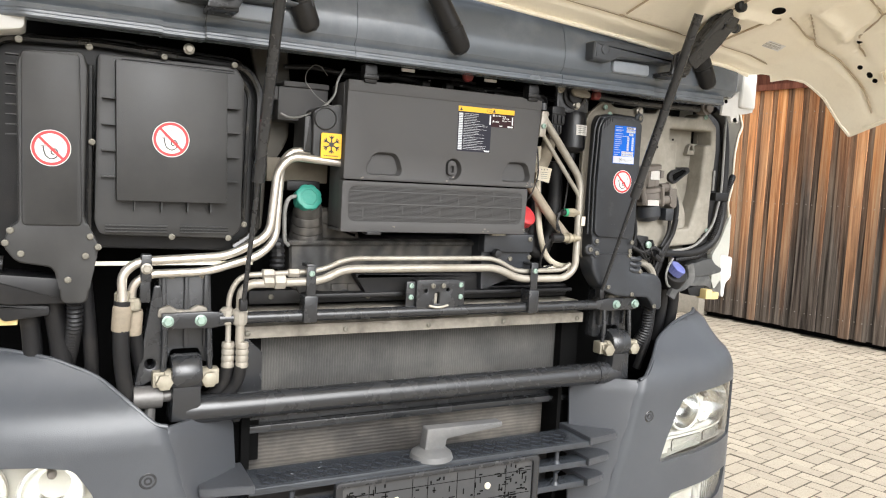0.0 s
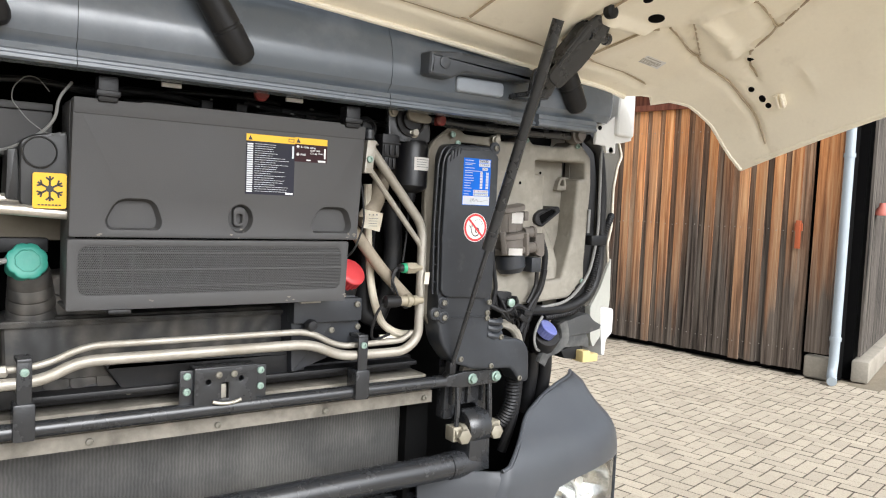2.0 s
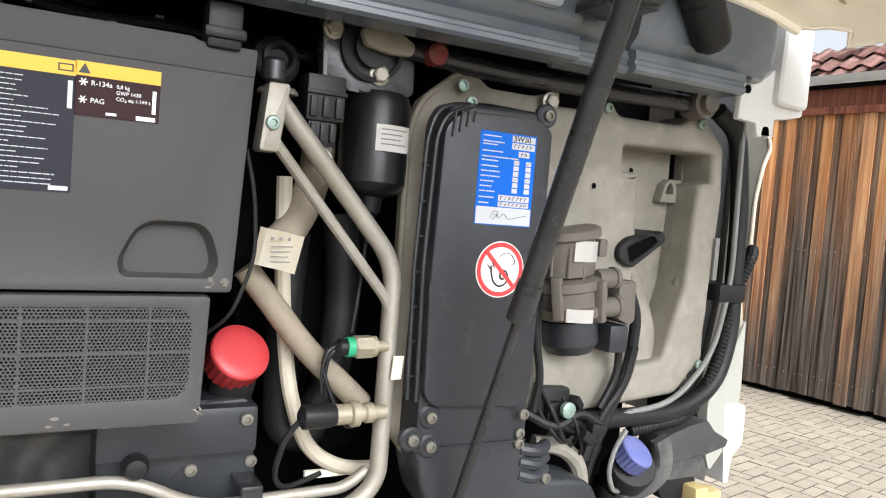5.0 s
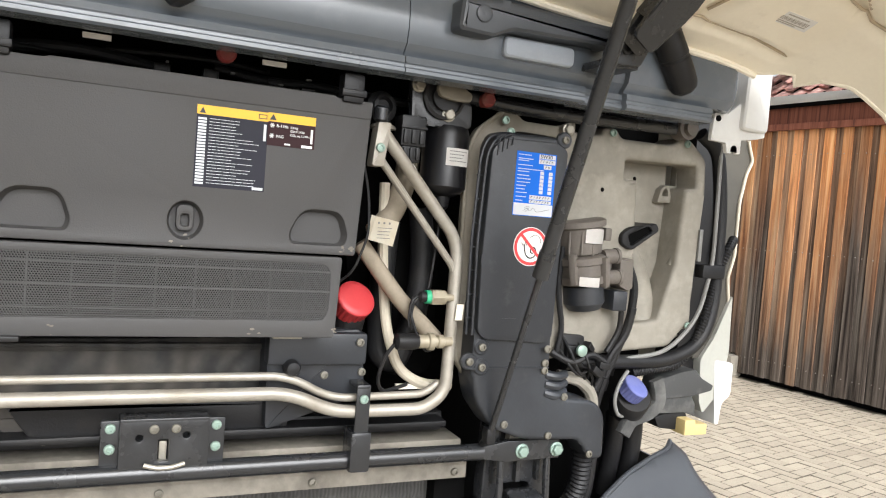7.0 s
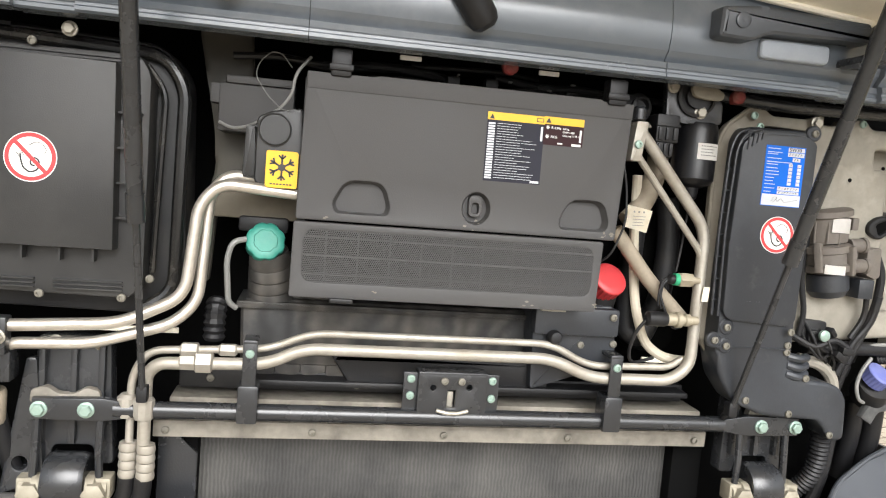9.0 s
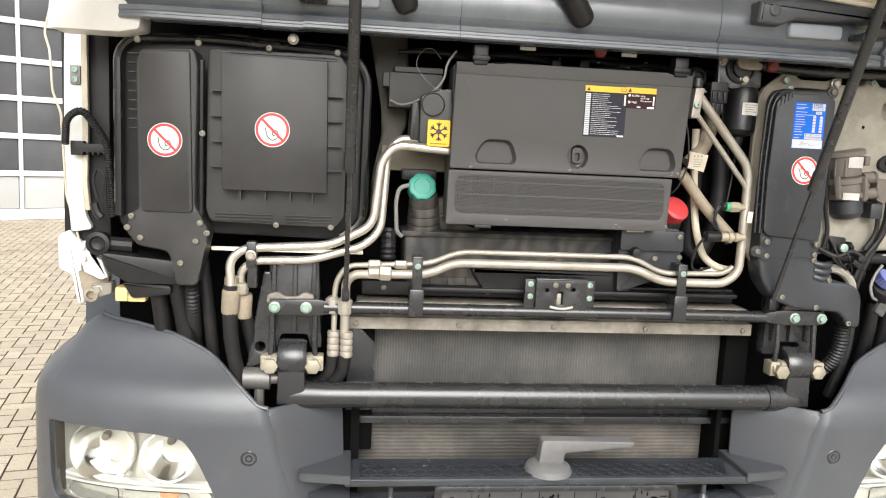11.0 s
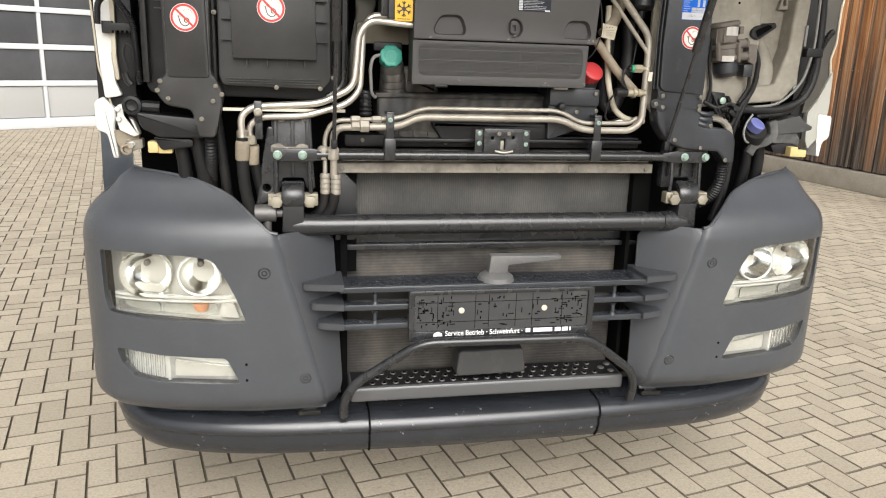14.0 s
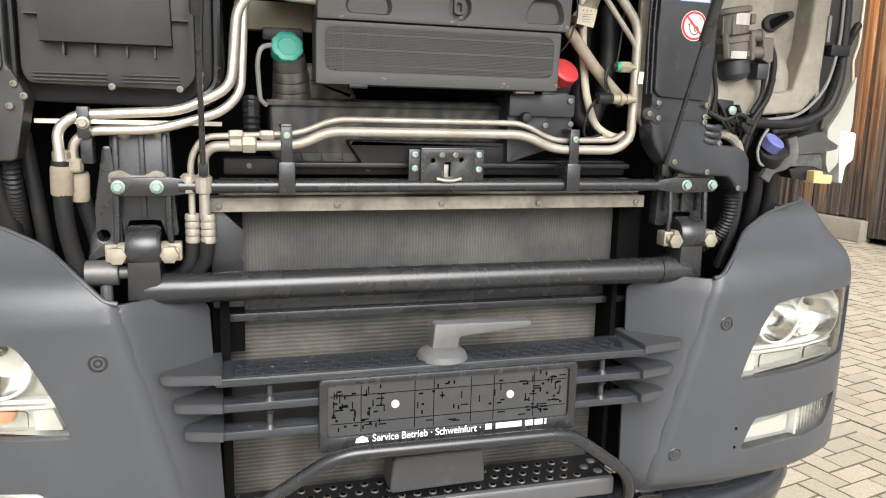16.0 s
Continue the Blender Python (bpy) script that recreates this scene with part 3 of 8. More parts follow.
box(roof_bm, -0.3, 7.8, 0.0, 0.9, -0.05, 0.0, 0.004, m=Matrix.Translation((0, 0.637, 3.65)) @ Matrix.Rotation(radians(-33), 4, "X"))
roof = part("roof", roof_bm, M_DEEP, barn)
bm = bmesh.new()
prof = [(k / 6 * 0.21, 0.022 * math.sin(2 * math.pi * k / 6)) for k in range(7)]
tile_rows = [[bm.verts.new((x, y, h + (0.03 if y == 0 else 0.0))) for x, h in prof] for y in (0, 0.36)]
for k in range(6):
    bm.faces.new((tile_rows[0][k], tile_rows[0][k + 1], tile_rows[1][k + 1], tile_rows[1][k]))
bmesh.ops.solidify(bm, geom=bm.faces[:], thickness=0.012)
TILE = finish(bm, "tile", M_TILE)
slope = Matrix.Rotation(radians(33), 4, "X")
for r in range(3):
    for c in range(38):
        shared("tile", TILE, roof, Matrix.Translation((0, 0, 3.24)) @ slope @ Matrix.Translation((-0.3 + c * 0.21, -0.16 + r * 0.29, 0.02 + 0.004 * r)))
# side wall of the next building, dark slats going away from the corner
S0, S1 = Vector((7.5, 2.62, 0)), Vector((13.0, 4.5, 0))
SD = (S1 - S0).normalized()
shed = thing("slatted_shed", "dark grey slatted shed wall on a concrete base", "shed")
m = Matrix((SD, Vector((-SD.y, SD.x, 0)), Vector((0, 0, 1)))).transposed().to_4x4()
m.translation = S0
shed.matrix_basis = m
for k in range(95):
    board(shed, k * 0.06, k * 0.06 + 0.036, 0.25, 3.4, 0.03, M_WOODGREY, 0.03, "slat")
# Near-black sheet that puts shade between the slats.
bm = bmesh.new()
box(bm, 0, 5.8, 0.02, 0.2, 0, 3.4, 0)
part("back_wall", bm, M_DEEP, shed)
bm = bmesh.new()
box(bm, -0.1, 5.8, -0.14, 0.02, 0, 0.22, 0.02)
part("plinth", bm, M_CONCRETE, shed, "grey concrete base strip")
bm = bmesh.new()
lathe(bm, [(0.085, 0), (0.08, 0.03), (0.035, 0.09), (0.03, 0.13)], (0.30, -0.1, 1.72), (0, 0, 1), 14)
part("lamp_hood", bm, material("hood_red", (0.4, 0.11, 0.08), 0.6, grain=(0.1, 80)), shed, "small red metal hood on the slats")

# hall with sectional door
hall = thing("hall", "light workshop hall with a white-framed sectional door", "hall", (-5.5, 13.3, 0))
hall.rotation_euler.z = radians(36)
ROWH, COLW, ROW0 = 0.66, 1.46, 0.83
DX0, DX1 = 0.45 - 4 * COLW, 0.45 + 2 * COLW
bm = bmesh.new()
box(bm, DX0 - 3.0, DX0 - 0.05, 0.1, 0.3, 0, 6.2, 0)
box(bm, DX1 + 0.05, DX1 + 4.0, 0.1, 0.3, 0, 6.2, 0)
box(bm, DX0 - 0.05, DX1 + 0.05, 0.1, 0.3, 4.9, 6.2, 0)
part("wall", bm, M_PLASTER, hall)
bm = bmesh.new()
box(bm, DX0 - 3.2, DX1 + 4.2, -0.1, 8.0, 6.2, 6.45, 0.02)
part("roof", bm, M_ZINC, hall)
bm = bmesh.new()
box(bm, DX0 - 3.0, DX1 + 4.0, 7.8, 8.0, 0, 6.2, 0)
part("back_wall", bm, M_PLASTER, hall)
for x in (DX0 - 3.0, DX1 + 3.8):
    bm = bmesh.new()
    box(bm, x, x + 0.2, 0.3, 7.8, 0, 6.2, 0)
    part("side_wall", bm, M_PLASTER, hall)
bm = bmesh.new()
box(bm, DX0 - 0.05, DX1 + 0.05, -0.03, 0.06, 0.0, 0.19, 0.006)
gate = part("sectional_door", bm, M_GARFRAME, hall, "white-framed sectional door with dark panes")
for k in range(7):
    z, x = ROW0 + k * ROWH, DX0 + k * COLW
    bm = bmesh.new()
    box(bm, DX0 - 0.05, DX1 + 0.05, -0.02, 0.06, z - 0.05, z + 0.05, 0.006)
    part("rail", bm, M_GARFRAME, gate)
    bm = bmesh.new()
    box(bm, x - 0.032, x + 0.032, -0.015, 0.056, 0.19, 4.8, 0.006)
    part("stile", bm, M_GARFRAME, gate)
for r in range(7):
    z0 = 0.19 if r == 0 else ROW0 + (r - 1) * ROWH + 0.05
    z1 = ROW0 + r * ROWH - 0.05
    for c in range(6):
        x0 = DX0 + c * COLW + 0.032
        bm = bmesh.new()
        box(bm, x0 + 0.012, x0 + COLW - 0.076, 0.02, 0.05, z0 + 0.01, z1 - 0.01, 0.004)
        part("panel" if r == 0 else "pane", bm, M_GARPANEL if r == 0 else M_GARPANE, gate)
bm = bmesh.new()
box(bm, DX0 - 0.04, DX1 + 0.04, 0.055, 0.1, 0.02, 4.88, 0)
part("door_backing", bm, M_DEEP, gate)

# ---- truck ----
CX = 0.014
truck = thing("truck", "grey truck cab front with its raised flap open", "truck", (0, 0, 0))

# closed body behind the front: bulkhead, sides, floor, roof
bm = bmesh.new()
# Coloured black so that the depth of the bay looks unlit.
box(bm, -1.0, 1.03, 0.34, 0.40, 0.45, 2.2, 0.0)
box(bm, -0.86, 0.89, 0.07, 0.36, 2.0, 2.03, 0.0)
part("bulkhead", bm, M_DEEP, truck, "black bulkhead that keeps the bay's background dark")
for sgn in (-1, 1):
    bm = bmesh.new()
    x = CX + sgn * (1.10 if sgn > 0 else 1.075)
    out = [(0.29, 1.32), (0.26, 1.45), (0.25, 1.62), (0.25, 1.85), (0.25, 2.08), (0.5, 2.95), (2.1, 3.0), (2.1, 1.1), (1.75, 1.1), (1.5, 1.42), (0.9, 1.45), (0.6, 1.3)]
    vs = [bm.verts.new((x, y, z)) for y, z in out]
    bm.faces.new(vs)
    ret = bmesh.ops.extrude_face_region(bm, geom=bm.faces[:])
    for gq in ret["geom"]:
        if isinstance(gq, bmesh.types.BMVert):
            gq.co.x = x + sgn * 0.012
    part("cab_side", bm, M_WHITE, truck, "white painted cab side panel")
bm = bmesh.new()
box(bm, -1.08, 1.11, 0.5, 2.1, 2.95, 3.02, 0.02)
box(bm, -1.08, 1.11, 2.06, 2.1, 1.1, 3.0, 0.0)
part("cab_shell", bm, M_WHITE, truck)
bm = bmesh.new()
vs = [bm.verts.new(p) for p in ((-1.08, 0.1, 2.06), (1.11, 0.1, 2.06), (1.11, 0.5, 2.96), (-1.08, 0.5, 2.96))]
bm.faces.new(vs)
bmesh.ops.solidify(bm, geom=bm.faces[:], thickness=0.01)
part("windscreen", bm, material("dark_screen", (0.01, 0.012, 0.013), 0.06), truck)
bm = bmesh.new()
box(bm, -0.45, -0.37, 0.3, 5.4, 0.72, 0.98, 0.01)
box(bm, 0.40, 0.48, 0.3, 5.4, 0.72, 0.98, 0.01)
for y in (1.2, 2.6, 4.0, 5.3):
    box(bm, -0.38, 0.41, y, y + 0.08, 0.76, 0.92, 0.01)
part("chassis", bm, M_METALBLACK, truck)
for y in (1.35, 4.8):
    for sgn in (-1, 1):
        bm = bmesh.new()
        lathe(bm, [(0.30, -0.15), (0.44, -0.15), (0.49, -0.12), (0.51, -0.05), (0.51, 0.05), (0.49, 0.12), (0.44, 0.15), (0.30, 0.15)], (CX + sgn * 0.98, y, 0.51), (sgn, 0, 0), 40)
        wheel = part("wheel", bm, M_TYRE, truck)
        bm = bmesh.new()
        lathe(bm, [(0.29, -0.1), (0.29, 0.1), (0.27, 0.11), (0.22, 0.03), (0.14, 0.03), (0.12, 0.1), (0.05, 0.11)], (CX + sgn * 0.98, y, 0.51), (sgn, 0, 0), 30)
        part("rim", bm, M_STUD, wheel)

# --- bumper corners ---
PLAN = [(0.42, 0.02), (0.50, 0.008), (0.62, 0.0), (0.75, 0.002), (0.88, 0.018), (0.99, 0.046), (1.085, 0.091), (1.142, 0.162), (1.17, 0.27), (1.179, 0.42), (1.18, 0.62), (1.18, 0.85)]


def dense(pts, n=12):
    p = [np.array(q, float) for q in pts]
    p = [2 * p[0] - p[1]] + p + [2 * p[-1] - p[-2]]
    out = []
    for i in range(1, len(p) - 2):
        a, b, c, d = p[i - 1:i + 3]
        for k in range(n):
            t = k / n
            out.append(0.5 * ((2 * b) + (c - a) * t + (2 * a - 5 * b + 4 * c - d) * t * t + (3 * b - a - 3 * c + d) * t ** 3))
    out.append(p[-2])
    return np.array(out)


PD = dense(PLAN)
PL = np.concatenate([[0], np.cumsum(np.linalg.norm(np.diff(PD, axis=0), axis=1))])


PULL = ((0.50, 0.075), (0.53, 0.042), (0.548, 0.022), (0.562, 0.008), (0.575, 0.002), (0.60, 0.0), (1.02, 0.0), (1.05, 0.005), (1.075, 0.015), (1.095, 0.03), (1.115, 0.052), (1.135, 0.07), (1.16, 0.088), (1.182, 0.102), (1.20, 0.125), (1.22, 0.15))


def skin(s, z, sgn, inset=0.0, flat=False):
    """A place on the bumper's skin: s along its plan from the grille, z up."""
    x, y = np.interp(s, PL, PD[:, 0]), np.interp(s, PL, PD[:, 1])
    tx = np.interp(s + 0.01, PL, PD[:, 0]) - np.interp(s - 0.01, PL, PD[:, 0])
    ty = np.interp(s + 0.01, PL, PD[:, 1]) - np.interp(s - 0.01, PL, PD[:, 1])
    n = math.hypot(tx, ty)
    d = inset
    if not flat:
        d += spline(PULL, z)
    return Vector((CX + sgn * (x - ty / n * d), y + tx / n * d, z))


def skin_sheet(bm, outline, holes, sgn, inset, thick, flat=False, step=0.025, seam=()):
    """A sheet that follows the skin, with openings."""
    b = bmesh.new()
    edges = []
    for loop in (outline, *holes):
        vs = [b.verts.new((s, 0, z)) for s, z in loop]
        edges += [b.edges.new((vs[i - 1], vs[i])) for i in range(len(vs))]
    bmesh.ops.triangle_fill(b, use_beauty=True, edges=edges)
    smin, smax = min(p[0] for p in outline), max(p[0] for p in outline)
    zmin, zmax = min(p[1] for p in outline), max(p[1] for p in outline)
    s = smin + step
    while s < smax:
        bmesh.ops.bisect_plane(b, geom=b.verts[:] + b.edges[:] + b.faces[:], plane_co=(s, 0, 0), plane_no=(1, 0, 0))
        s += step
    z = zmin + step
    while z < zmax:
        bmesh.ops.bisect_plane(b, geom=b.verts[:] + b.edges[:] + b.faces[:], plane_co=(0, 0, z), plane_no=(0, 0, 1))
        z += step if 0.6 < z < 1.0 else step * 0.5
    for off in seam:
        bmesh.ops.bisect_plane(b, geom=b.verts[:] + b.edges[:] + b.faces[:], plane_co=(0.062 + off, 0, 0.521), plane_no=(0.529, 0, -0.141))
    front = b.faces[:]
    for f in front:
        f.normal_update()
    ret = bmesh.ops.extrude_face_region(b, geom=front)
    back = {g for g in ret["geom"] if isinstance(g, bmesh.types.BMVert)}
    for v in b.verts:
        deep = inset(v.co.x, v.co.z) if callable(inset) else inset
        v.co = skin(v.co.x, v.co.z, sgn, deep + (thick if v in back else 0.0), flat)
    merge(bm, b)


HEAD = rounded([(0.688, 1.000), (0.578, 1.0), (0.434, 0.995), (0.375, 0.985), (0.345, 0.94), (0.314, 0.874), (0.29, 0.806), (0.446, 0.812), (0.59, 0.819), (0.67, 0.828), (0.684, 0.868)], 0.014)
FOG = rounded([(0.656, 0.724), (0.608, 0.722), (0.524, 0.713), (0.35, 0.706), (0.338, 0.688), (0.312, 0.63), (0.53, 0.634), (0.608, 0.646), (0.638, 0.676)], 0.01)
CORNER = rounded([(0.062, 0.521), (0.203, 1.05), (0.225, 1.054), (0.27, 1.095), (0.335, 1.145), (0.43, 1.18), (0.53, 1.194), (0.62, 1.199), (0.725, 1.206), (0.745, 1.196), (0.785, 1.15), (0.90, 1.10), (1.2, 1.10), (1.2, 0.62), (0.95, 0.56), (0.7, 0.535), (0.5, 0.537), (0.28, 0.528), (0.1, 0.518)], 0.012, 3)


def cheek_inset(s_, z):
    """The grille cheek falls back towards the middle."""
    edge = 0.062 + 0.141 * (z - 0.521) / 0.529
    return 0.010 + 0.6 * max(0.0, edge - s_)


def corner_inset(s_, z):
    """The corner's inner edge is rolled over."""
    off = s_ - 0.062 - 0.141 * (z - 0.521) / 0.529
    return 0.012 * max(0.0, 1.0 - off / 0.026) ** 2


INNER = rounded([(0.085, 0.524), (0.222, 1.049), (0.075, 1.048), (0.03, 1.012), (0.02, 0.6), (0.04, 0.53)], 0.008, 3)
for sgn in (-1, 1):
    bm = bmesh.new()
    skin_sheet(bm, CORNER, [HEAD[::-1], FOG[::-1]], sgn, corner_inset, 0.006, seam=(0.006, 0.012, 0.019, 0.027))
    corner = part("bumper_corner", bm, M_BUMPER, truck, "dark grey moulded bumper corner with lamp openings", 40)
    # turned-in edges of the lamp openings
    for loop, depth in ((HEAD, 0.022), (FOG, 0.03)):
        bm = bmesh.new()
        a = [bm.verts.new(skin(s, z, sgn, 0.002)) for s, z in loop]
        b = [bm.verts.new(skin(s, z, sgn, depth)) for s, z in loop]
        for i in range(len(a)):
            bm.faces.new((a[i - 1], a[i], b[i], b[i - 1]))
        bmesh.ops.solidify(bm, geom=bm.faces[:], thickness=0.002)
        part("opening_edge", bm, M_BUMPER, corner)
    # rolled lower edge and rounded top rim
    rim = [(0.203, 1.052), (0.225, 1.056), (0.27, 1.096), (0.335, 1.146), (0.43, 1.181), (0.53, 1.195), (0.62, 1.2), (0.722, 1.206)]
    bm = bmesh.new()
    tube(bm, [skin(s, z, sgn, 0.005) for s, z in rim], 0.005, 0.03, 8)
    part("top_rim", bm, M_BUMPER, corner)
    bm = bmesh.new()
    low = [(0.07, 0.521), (0.28, 0.531), (0.5, 0.54), (0.7, 0.538), (0.95, 0.562)]
    tube(bm, [skin(s, z, sgn, 0.006) for s, z in low], 0.007, 0.03, 8)
    part("rolled_edge", bm, M_BUMPER, corner)
    for s, z in ((0.24, 0.947), (0.136, 0.636)):
        p = skin(s, z, sgn)
        bm = bmesh.new()
        lathe(bm, [(0.017, -0.004), (0.017, 0.0), (0.0155, 0.0012), (0.0125, 0.0012), (0.012, -0.003), (0.0085, -0.003), (0.008, 0.001), (0.0045, 0.001), (0.004, -0.003), (0.0005, -0.003)], p, seg=20)
        part("socket_screw", bm, M_METALBLACK, corner)
    for z in (0.687, 0.640):
        bm = bmesh.new()
        lathe(bm, [(0.004, 0.0), (0.004, 0.001)], skin(0.295, z, sgn), seg=10)
        part("plug_hole", bm, M_DEEP, corner)
    # inner grille cheek with three ribs
    bm = bmesh.new()
    skin_sheet(bm, INNER, [], sgn, cheek_inset, 0.008)
    cheek = part("grille_cheek", bm, M_CHEEK, truck, "dark grey grille cheek beside the bumper corner")
    # Near-black returns: the unlit gap beside the condenser is in their colour.
    bm = bmesh.new()
    box(bm, CX + sgn * 0.432, CX + sgn * 0.445, 0.125, 0.20, 0.53, 1.03, 0.003)
    box(bm, min(CX + sgn * 0.445, CX + sgn * 0.6), max(CX + sgn * 0.445, CX + sgn * 0.6), 0.125, 0.2, 1.02, 1.035, 0.003)
    part("cheek_return", bm, M_DEEP, cheek)
    for z, x1 in ((0.902, 0.557), (0.845, 0.536), (0.788, 0.518)):
        bm = bmesh.new()
        plan = [(0.446, 0.13), (0.446, -0.010), (0.448, -0.012), (x1 - 0.02, 0.002), (x1 - 0.008, 0.006), (x1 - 0.001, 0.013), (x1, 0.02), (x1, 0.13)]
        rings = [[bm.verts.new((CX + sgn * x, y, z + h)) for x, y in plan] for h in (-0.0098, 0.0098)]
        bm.faces.new(rings[0])
        bm.faces.new(rings[1][::-1])
        for k in range(len(plan)):
            bm.faces.new((rings[0][k - 1], rings[1][k - 1], rings[1][k], rings[0][k]))
        bmesh.ops.recalc_face_normals(bm, faces=bm.faces[:])
        bmesh.ops.bevel(bm, geom=[e for e in bm.edges if abs(e.verts[0].co.z - e.verts[1].co.z) < 0.001], offset=0.002, segments=2, affect="EDGES")
        part("rib", bm, M_CHEEK, cheek)

    # headlamp
    bm = bmesh.new()
    skin_sheet(bm, [(0.70, 0.795), (0.70, 1.012), (0.27, 1.012), (0.27, 0.795)], [], sgn, 0.07, 0.01, True)
    lamp = part("headlamp", bm, M_LAMPBEIGE, truck, "clear headlamp with twin round reflectors")
    bm = bmesh.new()
    rim_loop = [(0.692, 1.0), (0.688, 0.83), (0.66, 0.822), (0.29, 0.803), (0.32, 0.9), (0.37, 0.99), (0.6, 1.004)]
    a = [bm.verts.new(skin(s, z, sgn, 0.02)) for s, z in rim_loop]
    b = [bm.verts.new(skin(s, z, sgn, 0.075)) for s, z in rim_loop]
    for i in range(len(a)):
        bm.faces.new((a[i - 1], a[i], b[i], b[i - 1]))
    bmesh.ops.solidify(bm, geom=bm.faces[:], thickness=0.003)
    part("housing", bm, M_CHROMEB, lamp)
    bm = bmesh.new()
    skin_sheet(bm, [(0.69, 0.82), (0.693, 1.0), (0.687, 1.002), (0.683, 0.82)], [], sgn, 0.016, 0.02, True)
    part("outer_blind", bm, M_DEEP, lamp)
    for s, z, r in ((0.568, 0.934, 0.066), (0.415, 0.936, 0.054)):
        c = skin(s, z, sgn, 0.03, True)
        bm = bmesh.new()
        prof = [(0.008, -0.055), (r * 0.35, -0.05), (r * 0.7, -0.034), (r * 0.92, -0.012), (r, 0.0), (r * 1.05, 0.0), (r * 1.06, -0.012), (r * 0.8, -0.06)]
        seg = 32
        rings = []
        for rad, h in prof:
            rings.append([bm.verts.new(c + Vector((rad * math.cos(2 * math.pi * k / seg), -h, rad * math.sin(2 * math.pi * k / seg)))) for k in range(seg)])
        for p, q in zip(rings, rings[1:]):
            for k in range(seg):
                bm.faces.new((p[k - 1], p[k], q[k], q[k - 1]))
        bm.faces.new(rings[0])
        refl = part("reflector", bm, M_CHROME, lamp)
        bm = bmesh.new()
        lathe(bm, [(0.008, 0), (0.0095, 0.012), (0.008, 0.022), (0.003, 0.025)], c + Vector((0, 0.042, 0.024)), seg=16)
        part("bulb_cap", bm, M_PUMP, refl)
    bm = bmesh.new()
    skin_sheet(bm, rect(0.316, 0.675, 0.868, 0.876), [], sgn, 0.03, 0.014, True)
    skin_sheet(bm, rect(0.312, 0.675, 0.858, 0.863), [], sgn, 0.03, 0.014, True)
    part("divider", bm, M_CHROMEB, lamp)
    bm = bmesh.new()
    lathe(bm, [(0.022, 0), (0.020, 0.008), (0.012, 0.014), (0.003, 0.016)], skin(0.425, 0.840, sgn, 0.066, True), seg=20)
    if sgn < 0:
        part("indicator_bulb", bm, M_ORANGE, lamp, "orange indicator bulb cover")
    bm = bmesh.new()
    skin_sheet(bm, rounded([(0.312, 0.812), (0.362, 0.814), (0.362, 0.854), (0.328, 0.854)], 0.004), [], sgn, 0.036, 0.01, True)
    part("beige_plate", bm, M_LAMPBEIGE, lamp)
    c = skin(0.415, 0.936, sgn, 0.026, True)
    bm = bmesh.new()
    tube(bm, [c + Vector((0.056 * math.cos(2 * math.pi * k / 36), 0, 0.056 * math.sin(2 * math.pi * k / 36))) for k in range(37)], 0.0035, 0, 8)
    part("bezel", bm, M_CHROMEB, lamp, "pale ring round the inner reflector")
    bm = bmesh.new()
    skin_sheet(bm, rounded([(0.51, 0.879), (0.632, 0.881), (0.61, 0.903), (0.53, 0.90)], 0.006), [], sgn, 0.045, 0.012, True)
    part("shelf", bm, M_LAMPBEIGE, lamp)
    bm = bmesh.new()
    skin_sheet(bm, rounded(rect(0.53, 0.66, 0.824, 0.855), 0.01), [], sgn, 0.03, 0.004, True)
    part("side_lens", bm, M_FLUTED, lamp).visible_shadow = False
    bm = bmesh.new()
    skin_sheet(bm, rounded(rect(0.37, 0.52, 0.818, 0.855), 0.01), [], sgn, 0.028, 0.004, True)
    part("indicator_lens", bm, M_FLUTED, lamp, "fluted clear indicator lens").visible_shadow = False
    bm = bmesh.new()
    skin_sheet(bm, HEAD, [], sgn, 0.005, 0.004)
    lens = part("lens", bm, M_GLASS, lamp, "clear lamp lens")
    lens.visible_shadow = False
    # fog lamp
    bm = bmesh.new()
    skin_sheet(bm, [(0.67, 0.61), (0.67, 0.735), (0.29, 0.735), (0.29, 0.61)], [], sgn, 0.048, 0.01, True)
    fog = part("fog_lamp", bm, M_CHROMEB, truck, "low fog lamp with fluted clear lens")
    bm = bmesh.new()
    skin_sheet(bm, rect(0.507, 0.515, 0.625, 0.72), [], sgn, 0.018, 0.05, True)
    part("web", bm, M_CHROMEB, fog)
    bm = bmesh.new()
    for k in range(9):
        s = 0.525 + k * 0.014
        skin_sheet(bm, rect(s, s + 0.007, 0.64, 0.722), [], sgn, 0.022, 0.004, True, 0.2)
    part("flutes", bm, M_FLUTED, fog).visible_shadow = False
    bm = bmesh.new()
    skin_sheet(bm, rounded([(0.50, 0.64), (0.33, 0.64), (0.345, 0.668), (0.50, 0.686)], 0.006), [], sgn, 0.036, 0.008, True)
    part("reflector_plate", bm, M_LAMPBEIGE, fog)
    bm = bmesh.new()
    skin_sheet(bm, FOG, [], sgn, 0.005, 0.004)
    part("lens", bm, M_GLASS, fog, "clear lamp lens").visible_shadow = False
    # front of the mudguard behind the corner
    bm = bmesh.new()
    rows = []
    for k in range(9):
        f = k / 8
        rows.append([bm.verts.new((CX + sgn * (1.09 + 0.108 * f), 0.60 + 0.05 * f * f + 0.10 * max(0.0, z - 1.1), z)) for z in (0.86, 1.0, 1.1, 1.2, 1.3)])
    for a, b in zip(rows, rows[1:]):
        for k in range(4):
            bm.faces.new((a[k], a[k + 1], b[k + 1], b[k]))
    bmesh.ops.solidify(bm, geom=bm.faces[:], thickness=0.012)
